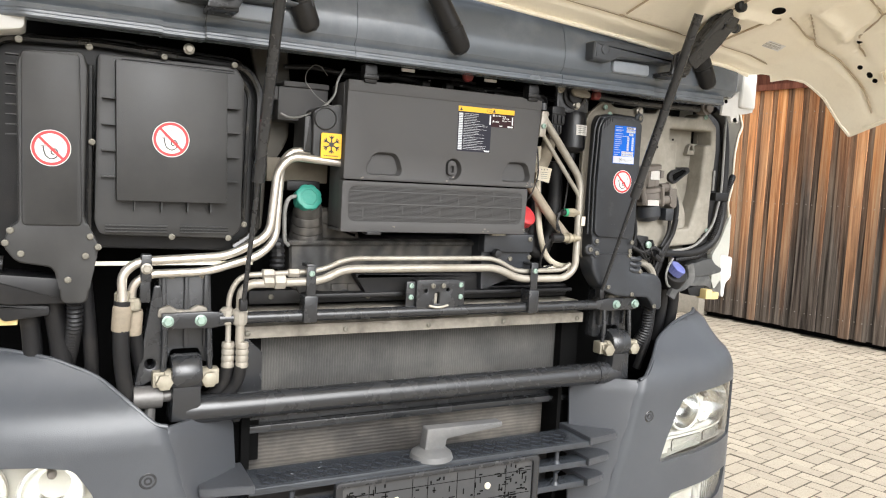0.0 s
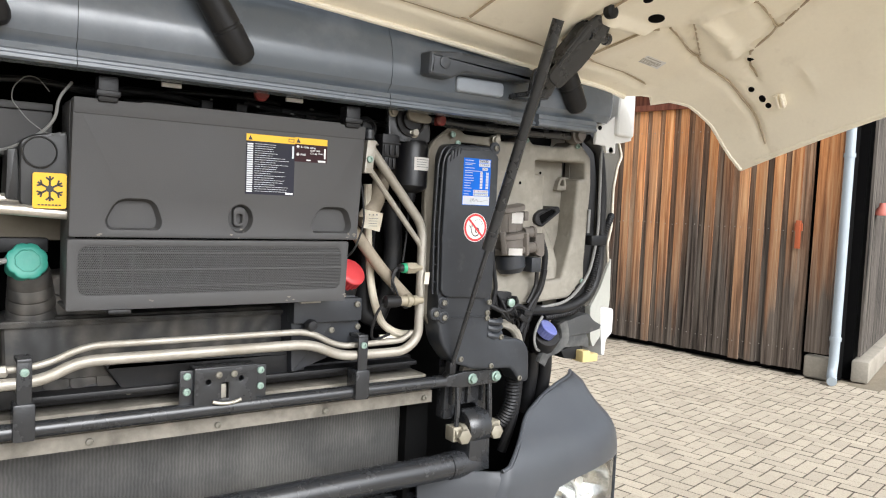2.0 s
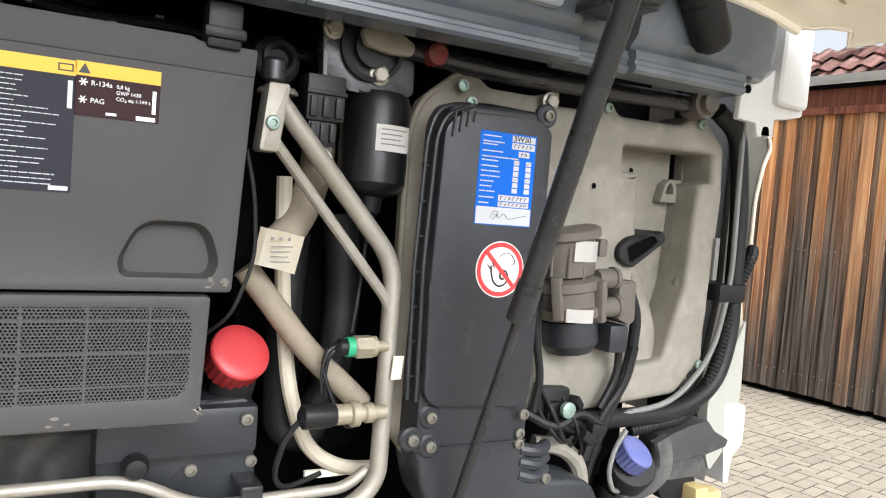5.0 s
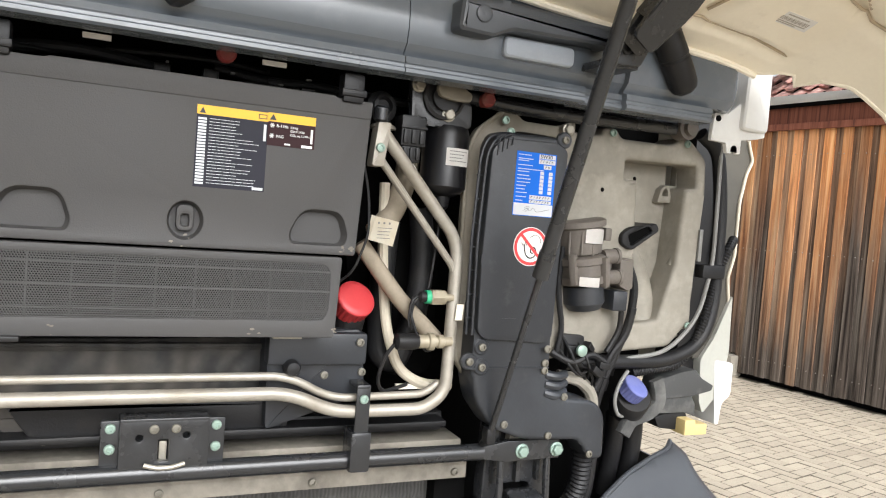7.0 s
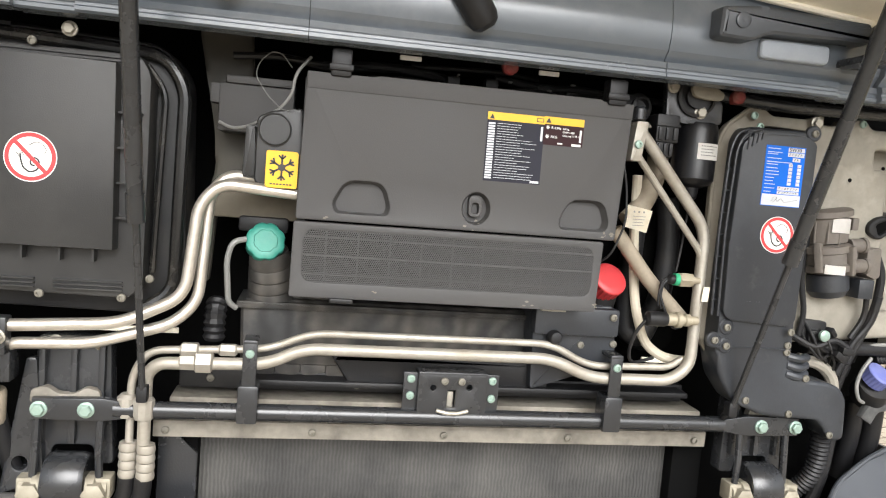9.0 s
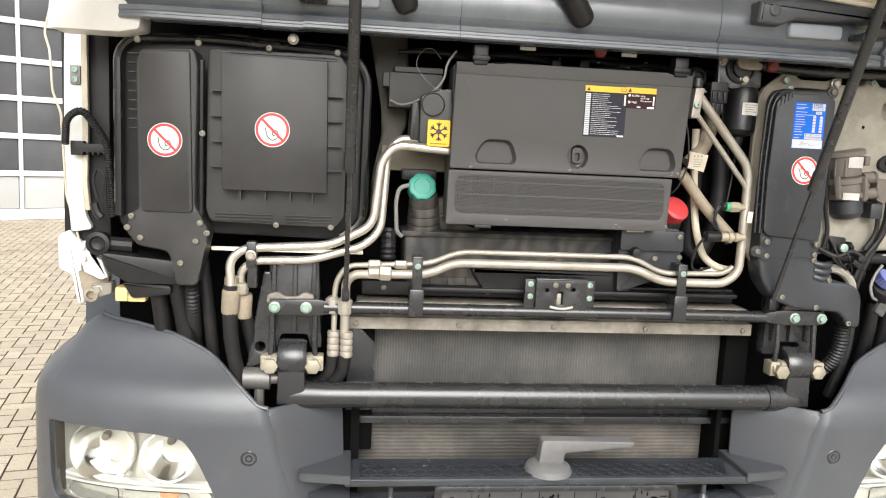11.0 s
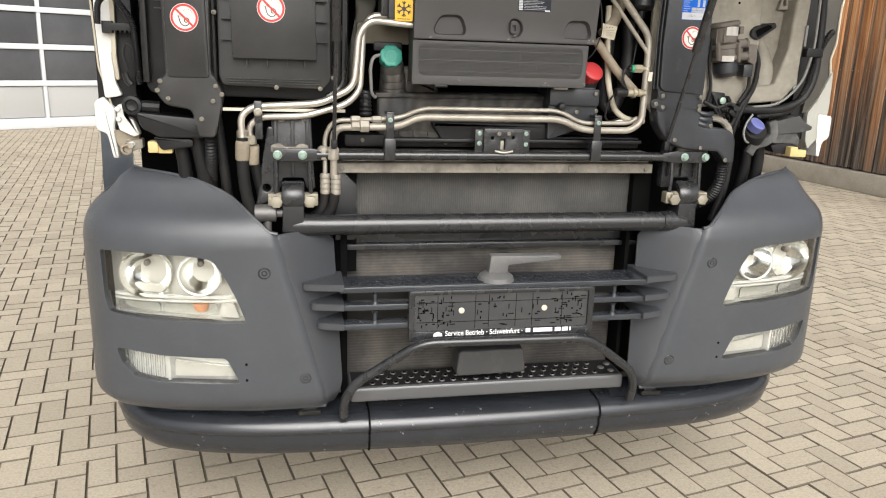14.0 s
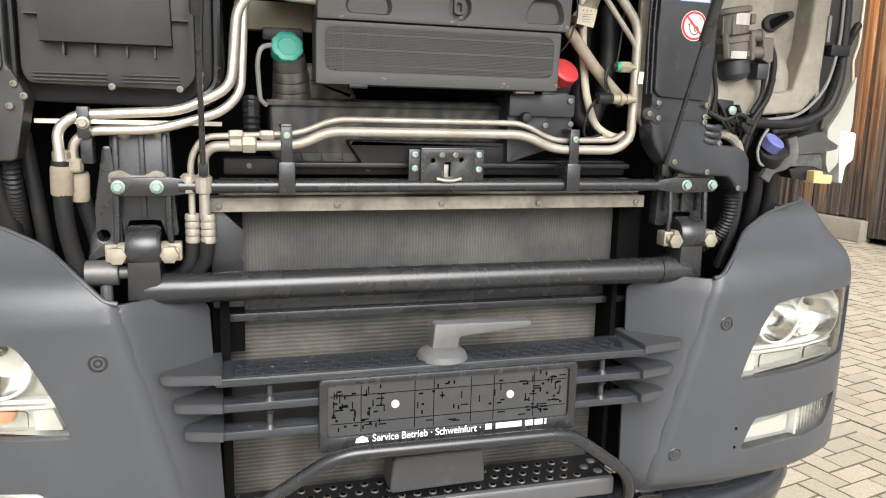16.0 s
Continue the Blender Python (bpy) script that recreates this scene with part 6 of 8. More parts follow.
# dark body pillar between the housings
bm = bmesh.new()
prism(bm, rounded([(-0.423, 1.863), (-0.337, 1.872), (-0.328, 1.746), (-0.329, 1.652), (-0.35, 1.621), (-0.378, 1.572), (-0.386, 1.442), (-0.406, 1.441), (-0.404, 1.542), (-0.385, 1.633), (-0.388, 1.692), (-0.403, 1.769)], 0.02), 0.185, 0.205, 0.01, seg=3)
part("body_pillar", bm, M_OLIVE, truck, "dark olive painted body pillar")
# --- air conditioning housing with the yellow snow label ---
bm = bmesh.new()
prism(bm, rounded([(-0.313, 1.617), (-0.313, 1.715), (-0.292, 1.726), (-0.265, 1.729), (-0.247, 1.734), (-0.238, 1.609), (-0.293, 1.61)], 0.008), 0.052, 0.16, 0.005, seg=3)
prism(bm, rounded([(-0.331, 1.624), (-0.329, 1.701), (-0.315, 1.702), (-0.309, 1.622)], 0.004), 0.06, 0.14, 0.004)
AX, AZ = [(-0.286, 1.698)][0]
lathe(bm, [(0.025, 0.0), (0.025, 0.004), (0.023, 0.005), (0.022, 0.003), (0.002, 0.003)], (AX, 0.052, AZ), seg=26)
ac = part("evaporator_housing", bm, M_HOUSING, truck, "black plastic evaporator housing")
bm = bmesh.new()
prism(bm, rounded(rect(-0.296, -0.249, 1.612, 1.667), 0.004, 3), 0.0446, 0.046, 0)
snow = part("snow_label", bm, M_YELLOW, ac, "yellow label with a black snow crystal")
bm = bmesh.new()
c = Vector((-0.2725, 0.0442, 1.6425))
for k in range(6):
    a = radians(60 * k + 30)
    m = Matrix.Translation(c) @ Matrix.Rotation(a, 4, "Y")
    box(bm, 0.004, 0.0195, -0.0003, 0.0003, -0.0015, 0.0015, 0, m=m)
    for s in (-1, 1):
        box(bm, 0, 0.0075, -0.0003, 0.0003, -0.0013, 0.0013, 0, m=m @ Matrix.Translation((0.0125, 0, 0)) @ Matrix.Rotation(radians(45 * s), 4, "Y"))
lathe(bm, [(0.0055, 0), (0.0055, 0.0004)], c, seg=12)
for k in range(7):
    box(bm, -0.289 + k * 0.0048, -0.2855 + k * 0.0048, 0.0438, 0.0444, 1.6165, 1.6185, 0)
part("print", bm, M_PRINT, snow)
bm = bmesh.new()
box(bm, -0.376, -0.262, 0.11, 0.2, 1.692, 1.766, 0.004, 2)
box(bm, -0.366, -0.262, 0.104, 0.19, 1.766, 1.778, 0.003, 2)
box(bm, -0.390, -0.374, 0.115, 0.15, 1.735, 1.765, 0.003, 2)
part("relay_box", bm, M_COVER, truck, "dark brown-grey plastic relay box")
bm = bmesh.new()
tube(bm, [(-0.373, 0.1, 1.705), (-0.353, 0.095, 1.696), (-0.329, 0.085, 1.7), (-0.305, 0.07, 1.713), (-0.279, 0.06, 1.732), (-0.264, 0.055, 1.753), (-0.261, 0.055, 1.784), (-0.24, 0.07, 1.812)], 0.0025, 0.02, 8)
part("cable", bm, M_GREYPL, truck)
bm = bmesh.new()
tube(bm, [(-0.267, 0.05, 1.727), (-0.279, 0.06, 1.729), (-0.301, 0.08, 1.749), (-0.322, 0.095, 1.779), (-0.318, 0.1, 1.801), (-0.3, 0.1, 1.819), (-0.284, 0.1, 1.817), (-0.268, 0.1, 1.797)], 0.0009, 0.01, 6)
part("wire", bm, M_GREYPL, truck)

# --- filter housing and duct (other side) ---
bm = bmesh.new()
prism(bm, rounded([(-0.93, 1.41), (-0.435, 1.40), (-0.41, 1.46), (-0.42, 1.77), (-0.46, 1.812), (-0.70, 1.822), (-0.91, 1.81), (-0.94, 1.76)], 0.03), 0.10, 0.18, 0.008)
seal = part("housing_frame", bm, M_BLACK, truck, "black moulded frame round the filter housings")
bm = bmesh.new()
tube(bm, [(-0.47, 0.09, 1.41), (-0.425, 0.09, 1.44), (-0.422, 0.09, 1.75), (-0.455, 0.09, 1.795), (-0.74, 0.09, 1.807), (-0.90, 0.09, 1.80), (-0.925, 0.09, 1.77), (-0.925, 0.09, 1.44)], 0.010, 0.03, 10)
tube(bm, [(-0.455, 0.075, 1.47), (-0.447, 0.075, 1.74), (-0.475, 0.075, 1.775)], 0.005, 0.03, 8)
part("seal_lip", bm, M_SEAL, seal)
bm = bmesh.new()
prism(bm, rounded([(-0.742, 1.785), (-0.48, 1.787), (-0.463, 1.76), (-0.462, 1.455), (-0.48, 1.432), (-0.735, 1.437), (-0.745, 1.46)], 0.012), 0.05, 0.11, 0.006)
fh = part("filter_housing", bm, M_HOUSING, truck, "dark grey plastic cabin filter housing")
bm = bmesh.new()
prism(bm, [(-0.711, 1.772), (-0.504, 1.769), (-0.499, 1.506), (-0.707, 1.506)], 0.018, 0.052, 0.003)
lid = part("filter_lid", bm, M_HOUSING, fh, "flat raised lid")
ribs = []
for z in (1.55, 1.6, 1.65, 1.70):
    ribs += [(-0.733, -0.705, 0.032, 0.052, z, z + 0.003), (-0.502, -0.472, 0.032, 0.052, z, z + 0.003)]
ribs += [(x, x + 0.003, 0.032, 0.052, 1.486, 1.507) for x in (-0.675, -0.625, -0.575, -0.53)]
ribs += [(-0.70, -0.485, 0.046, 0.054, z, z + 0.0018) for z in (1.778, 1.773)]
for x0, x1 in ((-0.725, -0.61), (-0.585, -0.49)):
    ribs += [(x0, x1, 0.044, 0.054, z, z + 0.002) for z in (1.443, 1.449, 1.455)]
for r in ribs:
    bm = bmesh.new()
    box(bm, *r, 0)
    part("stiffening_rib", bm, M_HOUSING, fh)
bolts(SCREW, [(-0.622, 0.045, 1.79), (-0.486, 0.045, 1.79), (-0.602, 0.045, 1.435), (-0.49, 0.045, 1.434), (-0.455, 0.06, 1.462)], fh, "screw")
bolts(BOLT, [(-0.575, 0.05, 1.812)], fh)
bm = bmesh.new()
o = [(-0.866, 1.775), (-0.765, 1.782), (-0.757, 1.75), (-0.762, 1.47), (-0.752, 1.45), (-0.735, 1.42), (-0.742, 1.385), (-0.75, 1.345), (-0.757, 1.305), (-0.80, 1.305), (-0.806, 1.345), (-0.815, 1.375), (-0.875, 1.385), (-0.898, 1.415), (-0.888, 1.45), (-0.872, 1.46), (-0.876, 1.75)]
prism(bm, rounded(o, 0.012), 0.032, 0.10, 0.006, seg=3)
duct = part("air_duct", bm, M_HOUSING, truck, "dark grey plastic air duct")
bm = bmesh.new()
prism(bm, rounded([(-0.868, 1.772), (-0.772, 1.775), (-0.766, 1.455), (-0.866, 1.455)], 0.01), 0.026, 0.034, 0.004)
for k in range(9):
    box(bm, -0.893, -0.868, 0.04, 0.06, 1.62 + k * 0.018, 1.622 + k * 0.018, 0)
part("duct_lid", bm, M_HOUSING, duct)
bm = bmesh.new()
corrugated(bm, [(-0.778, 0.075, 1.32), (-0.776, 0.08, 1.26), (-0.782, 0.13, 1.20), (-0.79, 0.19, 1.14), (-0.80, 0.21, 1.06)], 0.016, 0.008)
part("flexible_hose", bm, M_RUBBER, duct)
bm = bmesh.new()
tube(bm, [(-0.755, 0.05, 1.44), (-0.755, 0.05, 1.76)], 0.007, 0, 8)
part("bead", bm, M_SEAL, duct)
bolts(SCREW, [(-0.756, 0.028, 1.79), (-0.871, 0.028, 1.79), (-0.75, 0.04, 1.615), (-0.885, 0.03, 1.445), (-0.893, 0.03, 1.422), (-0.868, 0.03, 1.402), (-0.752, 0.03, 1.435), (-0.738, 0.03, 1.415), (-0.76, 0.028, 1.398), (-0.79, 0.03, 1.352)], duct, "screw")


def hook_label(parent, x, z, y, r=0.031):
    """Round white label with a red ring and bar over a black hook."""
    bm = bmesh.new()
    lathe(bm, [(r, 0), (r, 0.0006)], (x, y, z), seg=36)
    lab = part("no_hook_label", bm, M_STICKW, parent, "round white label, red ring and bar over a hook")
    bm = bmesh.new()
    n = 36
    rings = []
    for rad in (r * 0.96, r * 0.8):
        rings.append([bm.verts.new((x + rad * math.cos(2 * math.pi * k / n), y - 0.0009, z + rad * math.sin(2 * math.pi * k / n))) for k in range(n)])
    for k in range(n):
        bm.faces.new((rings[0][k - 1], rings[0][k], rings[1][k], rings[1][k - 1]))
    w = r * 0.075
    box(bm, -r * 0.84, r * 0.84, -0.0002, 0.0002, -w, w, 0, m=Matrix.Translation((x, y - 0.0012, z)) @ Matrix.Rotation(radians(45), 4, "Y"))
    part("red_ring", bm, M_STICKR, lab)
    bm = bmesh.new()
    k = r / 0.031
    for line in (((-0.55, 0.18), (-0.42, 0.0)), ((-0.34, 0.24), (-0.24, 0.04)), ((-0.48, 0.10), (-0.28, 0.14)), ((-0.38, 0.1), (-0.36, -0.12), (-0.26, -0.45), (0.0, -0.62), (0.28, -0.5), (0.36, -0.2), (0.2, 0.0), (0.0, -0.1), (0.02, -0.32), (0.18, -0.34)), ((-0.06, 0.46), (0.18, 0.62), (0.45, 0.54), (0.6, 0.3), (0.52, 0.16))):
        tube(bm, [(x + a * r, y - 0.0008, z + b2 * r) for a, b2 in line], 0.0011, 0.004, 6, 0.3)
    part("hook_drawing", bm, M_PRINT, lab)


hook_label(duct, -0.819, 1.599, 0.0258, 0.0335)
hook_label(lid, -0.610, 1.629, 0.0178, 0.0345)

# --- aluminium pipes ---
bm = bmesh.new()
tube(bm, [(-0.235, 0.06, 1.603), (-0.36, 0.05, 1.612), (-0.389, 0.05, 1.578), (-0.402, 0.05, 1.44), (-0.49, 0.045, 1.396), (-0.665, 0.045, 1.385), (-0.695, 0.045, 1.36), (-0.692, 0.045, 1.305)], 0.0092, 0.03, 14)
p1 = part("refrigerant_pipe", bm, M_ALUB, truck, "bare bent aluminium pipe")
bm = bmesh.new()
tube(bm, [(-0.235, 0.085, 1.615), (-0.352, 0.07, 1.626), (-0.376, 0.07, 1.595), (-0.385, 0.065, 1.43), (-0.42, 0.06, 1.395), (-0.53, 0.055, 1.362), (-0.645, 0.055, 1.358), (-0.675, 0.06, 1.335), (-0.672, 0.07, 1.28)], 0.0088, 0.03, 14)
part("refrigerant_pipe", bm, M_ALUB, truck, "bare bent aluminium pipe")
bm = bmesh.new()
tube(bm, [(-0.478, 0.08, 1.20), (-0.478, 0.08, 1.31), (-0.455, 0.08, 1.349), (-0.275, 0.08, 1.358), (-0.212, 0.08, 1.386), (0.185, 0.08, 1.386), (0.252, 0.08, 1.351), (0.40, 0.08, 1.354), (0.425, 0.082, 1.37)], 0.0062, 0.03, 12)
part("small_pipe", bm, M_ALU, truck, "thin dusty aluminium pipe")
bm = bmesh.new()
tube(bm, [(-0.455, 0.07, 1.20), (-0.455, 0.07, 1.315), (-0.438, 0.07, 1.332), (-0.277, 0.07, 1.336), (-0.224, 0.07, 1.363), (0.185, 0.07, 1.363), (0.255, 0.07, 1.333), (0.40, 0.07, 1.333), (0.434, 0.07, 1.36), (0.437, 0.075, 1.597), (0.294, 0.065, 1.755)], 0.0098, 0.03, 14)
big = part("long_pipe", bm, M_ALU, truck, "long dusty aluminium pipe across the radiator")
bm = bmesh.new()
tube(bm, [(0.294, 0.066, 1.714), (0.43, 0.072, 1.558), (0.437, 0.073, 1.535)], 0.0058, 0.02, 10)
part("branch_pipe", bm, M_ALU, big)
for x, z, r in ((-0.372, 1.336, 0.017), (-0.395, 1.335, 0.0125), (-0.395, 1.352, 0.012), (-0.338, 1.354, 0.010)):
    bm = bmesh.new()
    lathe(bm, [(r * 0.7, -0.014), (r, -0.011), (r, 0.011), (r * 0.7, 0.014)], (x, 0.07 if z < 1.345 else 0.08, z), (1, 0, 0), 6)
    part("union_nut", bm, M_ALU, big)
for x, y in ((-0.482, 0.078), (-0.456, 0.068)):
    bm = bmesh.new()
    lathe(bm, [(0.014, 0), (0.016, 0.006), (0.016, 0.03), (0.010, 0.036)], (x, y, 1.245), (0, 0, 1), 10)
    part("crimp_block", bm, M_ALU, big)
    bm = bmesh.new()
    for k in range(4):
        lathe(bm, [(0.013, 0), (0.0145, 0.005), (0.013, 0.013)], (x + (0.004 if x < -0.47 else 0.006), y, 1.15 + k * 0.014), (0, 0, 1), 14)
    part("crimped_ferrule", bm, M_ALU, big, "pale crimped hose ferrule")
    bm = bmesh.new()
    tube(bm, [(x + 0.004, y, 1.155), (x + 0.0, y + 0.01, 1.11), (x - 0.03, y + 0.03, 1.075), (x - 0.06, y + 0.06, 1.07)], 0.0135, 0.03, 12)
    part("hose", bm, M_RUBBER, big)
bm = bmesh.new()
box(bm, -0.66, -0.64, 0.03, 0.055, 1.345, 1.40, 0.003)
box(bm, -0.66, -0.64, 0.05, 0.09, 1.30, 1.35, 0.003)
pc = part("pipe_bracket", bm, M_METALBLACK, truck, "black pipe clamp")
bolts(BOLT, [(-0.65, 0.03, 1.372)], pc)
bm = bmesh.new()
for x, z in ((-0.692, 1.30), (-0.672, 1.285)):
    lathe(bm, [(0.012, 0), (0.015, 0.004), (0.015, 0.02), (0.012, 0.024)], (x, 0.055, z), (0, 0, 1), 8)
part("hose_nuts", bm, M_LUG, p1)
for x, y, z in ((-0.693, 0.052, 1.275), (-0.67, 0.074, 1.262)):
    bm = bmesh.new()
    lathe(bm, [(0.0175, -0.03), (0.0185, -0.026), (0.0185, 0.016), (0.0165, 0.022)], (x, y, z), (0.05, -0.1, 1), 18)
    part("hose_ferrule", bm, M_CLOTH, p1, "dusty crimped hose ferrule")
bm = bmesh.new()
tube(bm, [(-0.692, 0.05, 1.305), (-0.695, 0.055, 1.2), (-0.68, 0.08, 1.1), (-0.66, 0.1, 1.0)], 0.016, 0.05, 12)
part("rubber_hose", bm, M_RUBBER, truck, "black rubber hose")
bm = bmesh.new()
tube(bm, [(-0.675, 0.07, 1.29), (-0.66, 0.09, 1.2), (-0.64, 0.12, 1.1)], 0.014, 0.05, 12)
part("rubber_hose", bm, M_RUBBER, truck, "black rubber hose")
for x0, x1, z in ((-0.745, -0.42, 1.368), (0.37, 0.46, 1.352)):
    bm = bmesh.new()
    box(bm, x0, x1, 0.12, 0.126, z, z + 0.008, 0)
    part("sheet_edge", bm, M_CREAM, truck, "thin cream body sheet edge")

# --- expansion tank, caps, cowl ---
bm = bmesh.new()
prism(bm, rounded([(-0.33, 1.425), (0.172, 1.428), (0.18, 1.30), (-0.325, 1.30)], 0.02), 0.15, 0.26, 0.012, seg=3)
prism(bm, rounded([(-0.335, 1.41), (0.176, 1.412), (0.176, 1.422), (-0.335, 1.422)], 0.003), 0.14, 0.26, 0.003)
prism(bm, rounded([(-0.31, 1.42), (-0.14, 1.42), (-0.2, 1.50), (-0.31, 1.49)], 0.03), 0.16, 0.26, 0.015, seg=3)
tank = part("expansion_tank", bm, M_STREAK, truck, "dusty black expansion tank")
bm = bmesh.new()
lathe(bm, [(0.041, 0), (0.039, 0.014), (0.037, 0.017), (0.0385, 0.02), (0.037, 0.034), (0.035, 0.037), (0.0365, 0.04), (0.0345, 0.055), (0.0325, 0.058), (0.034, 0.062), (0.031, 0.085)], (-0.281, 0.18, 1.428), (-0.1, -0.38, 1), 28)
part("neck", bm, M_STREAK, tank)
for k in range(12):
    bm = bmesh.new()
    x = -0.31 + k * 0.042
    prism(bm, rounded([(x, 1.318), (x + 0.042, 1.318), (x + 0.042, 1.304), (x + 0.032, 1.292 + 0.006 * (k % 3)), (x + 0.012, 1.290 + 0.005 * ((k * 2) % 3)), (x, 1.304)], 0.004, 3), 0.146, 0.16, 0.003)
    part("torn_edge", bm, M_STREAK, tank)


def cap(parent, at, axis, r, mat, label, lobes=8, dent=0.09):
    bm = bmesh.new()
    n = lobes * 6
    q = Vector(axis).normalized().to_track_quat("Z", "Y")
    prof = [(0.96, -r * 0.75), (1.0, -r * 0.6), (1.0, r * 0.10), (0.985, r * 0.16), (0.94, r * 0.2), (0.62, r * 0.2), (0.58, r * 0.15), (0.3, r * 0.15)]
    if lobes > 8:
        prof = [(0.94, -r * 0.8), (0.99, -r * 0.7), (0.99, r * 0.02), (1.0, r * 0.06), (0.985, r * 0.13), (0.93, r * 0.19), (0.6, r * 0.235), (0.2, r * 0.245)]
    rings = []
    for f, h in prof:
        ring = []
        for k in range(n):
            a = 2 * math.pi * k / n
            rad = r * f * (1 - (0.0 if lobes > 8 and h > r * 0.04 else dent) * (0.5 + 0.5 * math.cos(a * lobes)) ** 3)
            ring.append(bm.verts.new(Vector(at) + q @ Vector((rad * math.cos(a), rad * math.sin(a), h))))
        rings.append(ring)
    for a, b in zip(rings, rings[1:]):
        for k in range(n):
            bm.faces.new((a[k - 1], a[k], b[k], b[k - 1]))
    bm.faces.new(rings[0])
    bm.faces.new(rings[-1])
    return part("filler_cap", bm, mat, parent, label, 50)


cap(tank, (-0.294, 0.13, 1.522), (0.08, -0.92, 0.36), 0.0315, M_TEAL, "teal green screw cap", 8, 0.075)
bm = bmesh.new()
tube(bm, [(-0.32, 0.13, 1.525), (-0.345, 0.12, 1.52), (-0.352, 0.12, 1.49), (-0.347, 0.13, 1.42), (-0.335, 0.14, 1.41)], 0.0048, 0.02, 8)
part("overflow_hose", bm, M_GREYPL, tank)
bm = bmesh.new()
box(bm, -0.34, -0.26, 0.15, 0.2, 1.535, 1.56, 0.006)
part("neck_shelf", bm, M_BLACK, tank)
bm = bmesh.new()
box(bm, -0.385, -0.24, 0.16, 0.2, 1.555, 1.61, 0.004)
part("beige_sheet", bm, M_OLIVEPALE, truck, "dusty olive sheet behind the pipes")
bm = bmesh.new()
prism(bm, rounded([(0.155, 1.447), (0.245, 1.452), (0.30, 1.452), (0.312, 1.35), (0.16, 1.30)], 0.01), 0.10, 0.2, 0.006)
box(bm, 0.155, 0.305, 0.085, 0.12, 1.40, 1.448, 0.006)
wash = part("washer_tank", bm, M_DUCT, truck, "black plastic tank below the cover")
bm = bmesh.new()
lathe(bm, [(0.012, 0), (0.012, 0.012), (0.009, 0.018), (0.004, 0.019)], (0.19, 0.088, 1.398), seg=18)
part("knob", bm, M_RUBBER, wash)
bolts(SCREW, [(0.292, 0.083, 1.435), (0.244, 0.1, 1.382), (0.303, 0.1, 1.386)], wash, "screw")
cap(wash, (0.286, 0.105, 1.497), (0.15, -0.7, 0.55), 0.031, M_RED, "red screw cap with a ribbed rim", 22, 0.05)
bm = bmesh.new()
lathe(bm, [(0.022, 0), (0.024, 0.02), (0.024, 0.05)], (0.285, 0.13, 1.445), (0, -0.3, 1), 18)
part("neck", bm, M_BLACK, wash)
bm = bmesh.new()
prism(bm, rounded([(-0.18, 1.345), (0.2, 1.345), (0.2, 1.29), (-0.14, 1.285)], 0.01), 0.12, 0.25, 0.01)
part("air_baffle", bm, M_RUBBER, truck, "black rubber air baffle")
bm = bmesh.new()
corrugated(bm, [(-0.365, 0.14, 1.42), (-0.365, 0.12, 1.40), (-0.365, 0.12, 1.36)], 0.018, 0.01)
part("hose_elbow", bm, M_RUBBER, truck)
bm = bmesh.new()
prism(bm, [(-0.447, 1.205), (-0.43, 1.205), (-0.385, 1.16), (-0.385, 1.0), (-0.447, 1.0)], 0.15, 0.16, 0.002)
part("side_baffle", bm, M_METALBLACK, truck)

# --- beige bodywork behind the other side ---
OUT = rounded([(0.62, 1.795), (0.708, 1.797), (0.716, 1.812), (0.74, 1.812), (0.752, 1.796), (0.866, 1.797), (0.882, 1.813), (0.908, 1.811), (0.95, 1.776), (0.949, 1.70), (0.941, 1.55), (0.947, 1.468), (0.925, 1.455), (0.90, 1.425), (0.60, 1.40)], 0.012)
INN = rounded([(0.765, 1.760), (0.928, 1.764), (0.931, 1.724), (0.906, 1.72), (0.898, 1.58), (0.868, 1.475), (0.80, 1.465), (0.797, 1.60), (0.795, 1.727), (0.765, 1.726)], 0.006, 3)
bm = bmesh.new()
prism(bm, OUT, 0.098, 0.158, 0.009, [INN[::-1]], 3)
body = part("body_recess", bm, M_BEIGE, truck, "dusty beige pressed body recess", 40)
bm = bmesh.new()
for x0, x1, z0, z1 in ((0.64, 0.767, 1.43, 1.79), (0.767, 0.794, 1.43, 1.729), (0.794, 0.902, 1.43, 1.79), (0.902, 0.928, 1.43, 1.727), (0.928, 0.943, 1.47, 1.78), (0.767, 0.794, 1.762, 1.79), (0.902, 0.928, 1.766, 1.79)):
    box(bm, x0, x1, 0.154, 0.17, z0, z1, 0)
part("recess_floor", bm, M_BEIGE, body)
# Near-black sheet that paints the cut-outs of the recess dark.
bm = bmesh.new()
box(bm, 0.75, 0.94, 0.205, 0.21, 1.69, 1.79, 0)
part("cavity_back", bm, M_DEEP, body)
bm = bmesh.new()
tube(bm, [(0.922, 0.112, 1.72), (0.918, 0.11, 1.62), (0.908, 0.118, 1.575)], 0.013, 0.03, 12)
part("pressed_bead", bm, M_BEIGE, body)
bm = bmesh.new()
tube(bm, [(0.83, 0.165, 1.63), (0.86, 0.165, 1.55), (0.855, 0.15, 1.45)], 0.03, 0.05, 12, 1.0, True, lambda t: 0.5 + 0.8 * t)
part("pressed_swell", bm, M_BEIGE, body)
bolts(SCREWG, [(0.729, 0.096, 1.803), (0.896, 0.096, 1.802), (0.936, 0.096, 1.466)], body, "screw")
bm = bmesh.new()
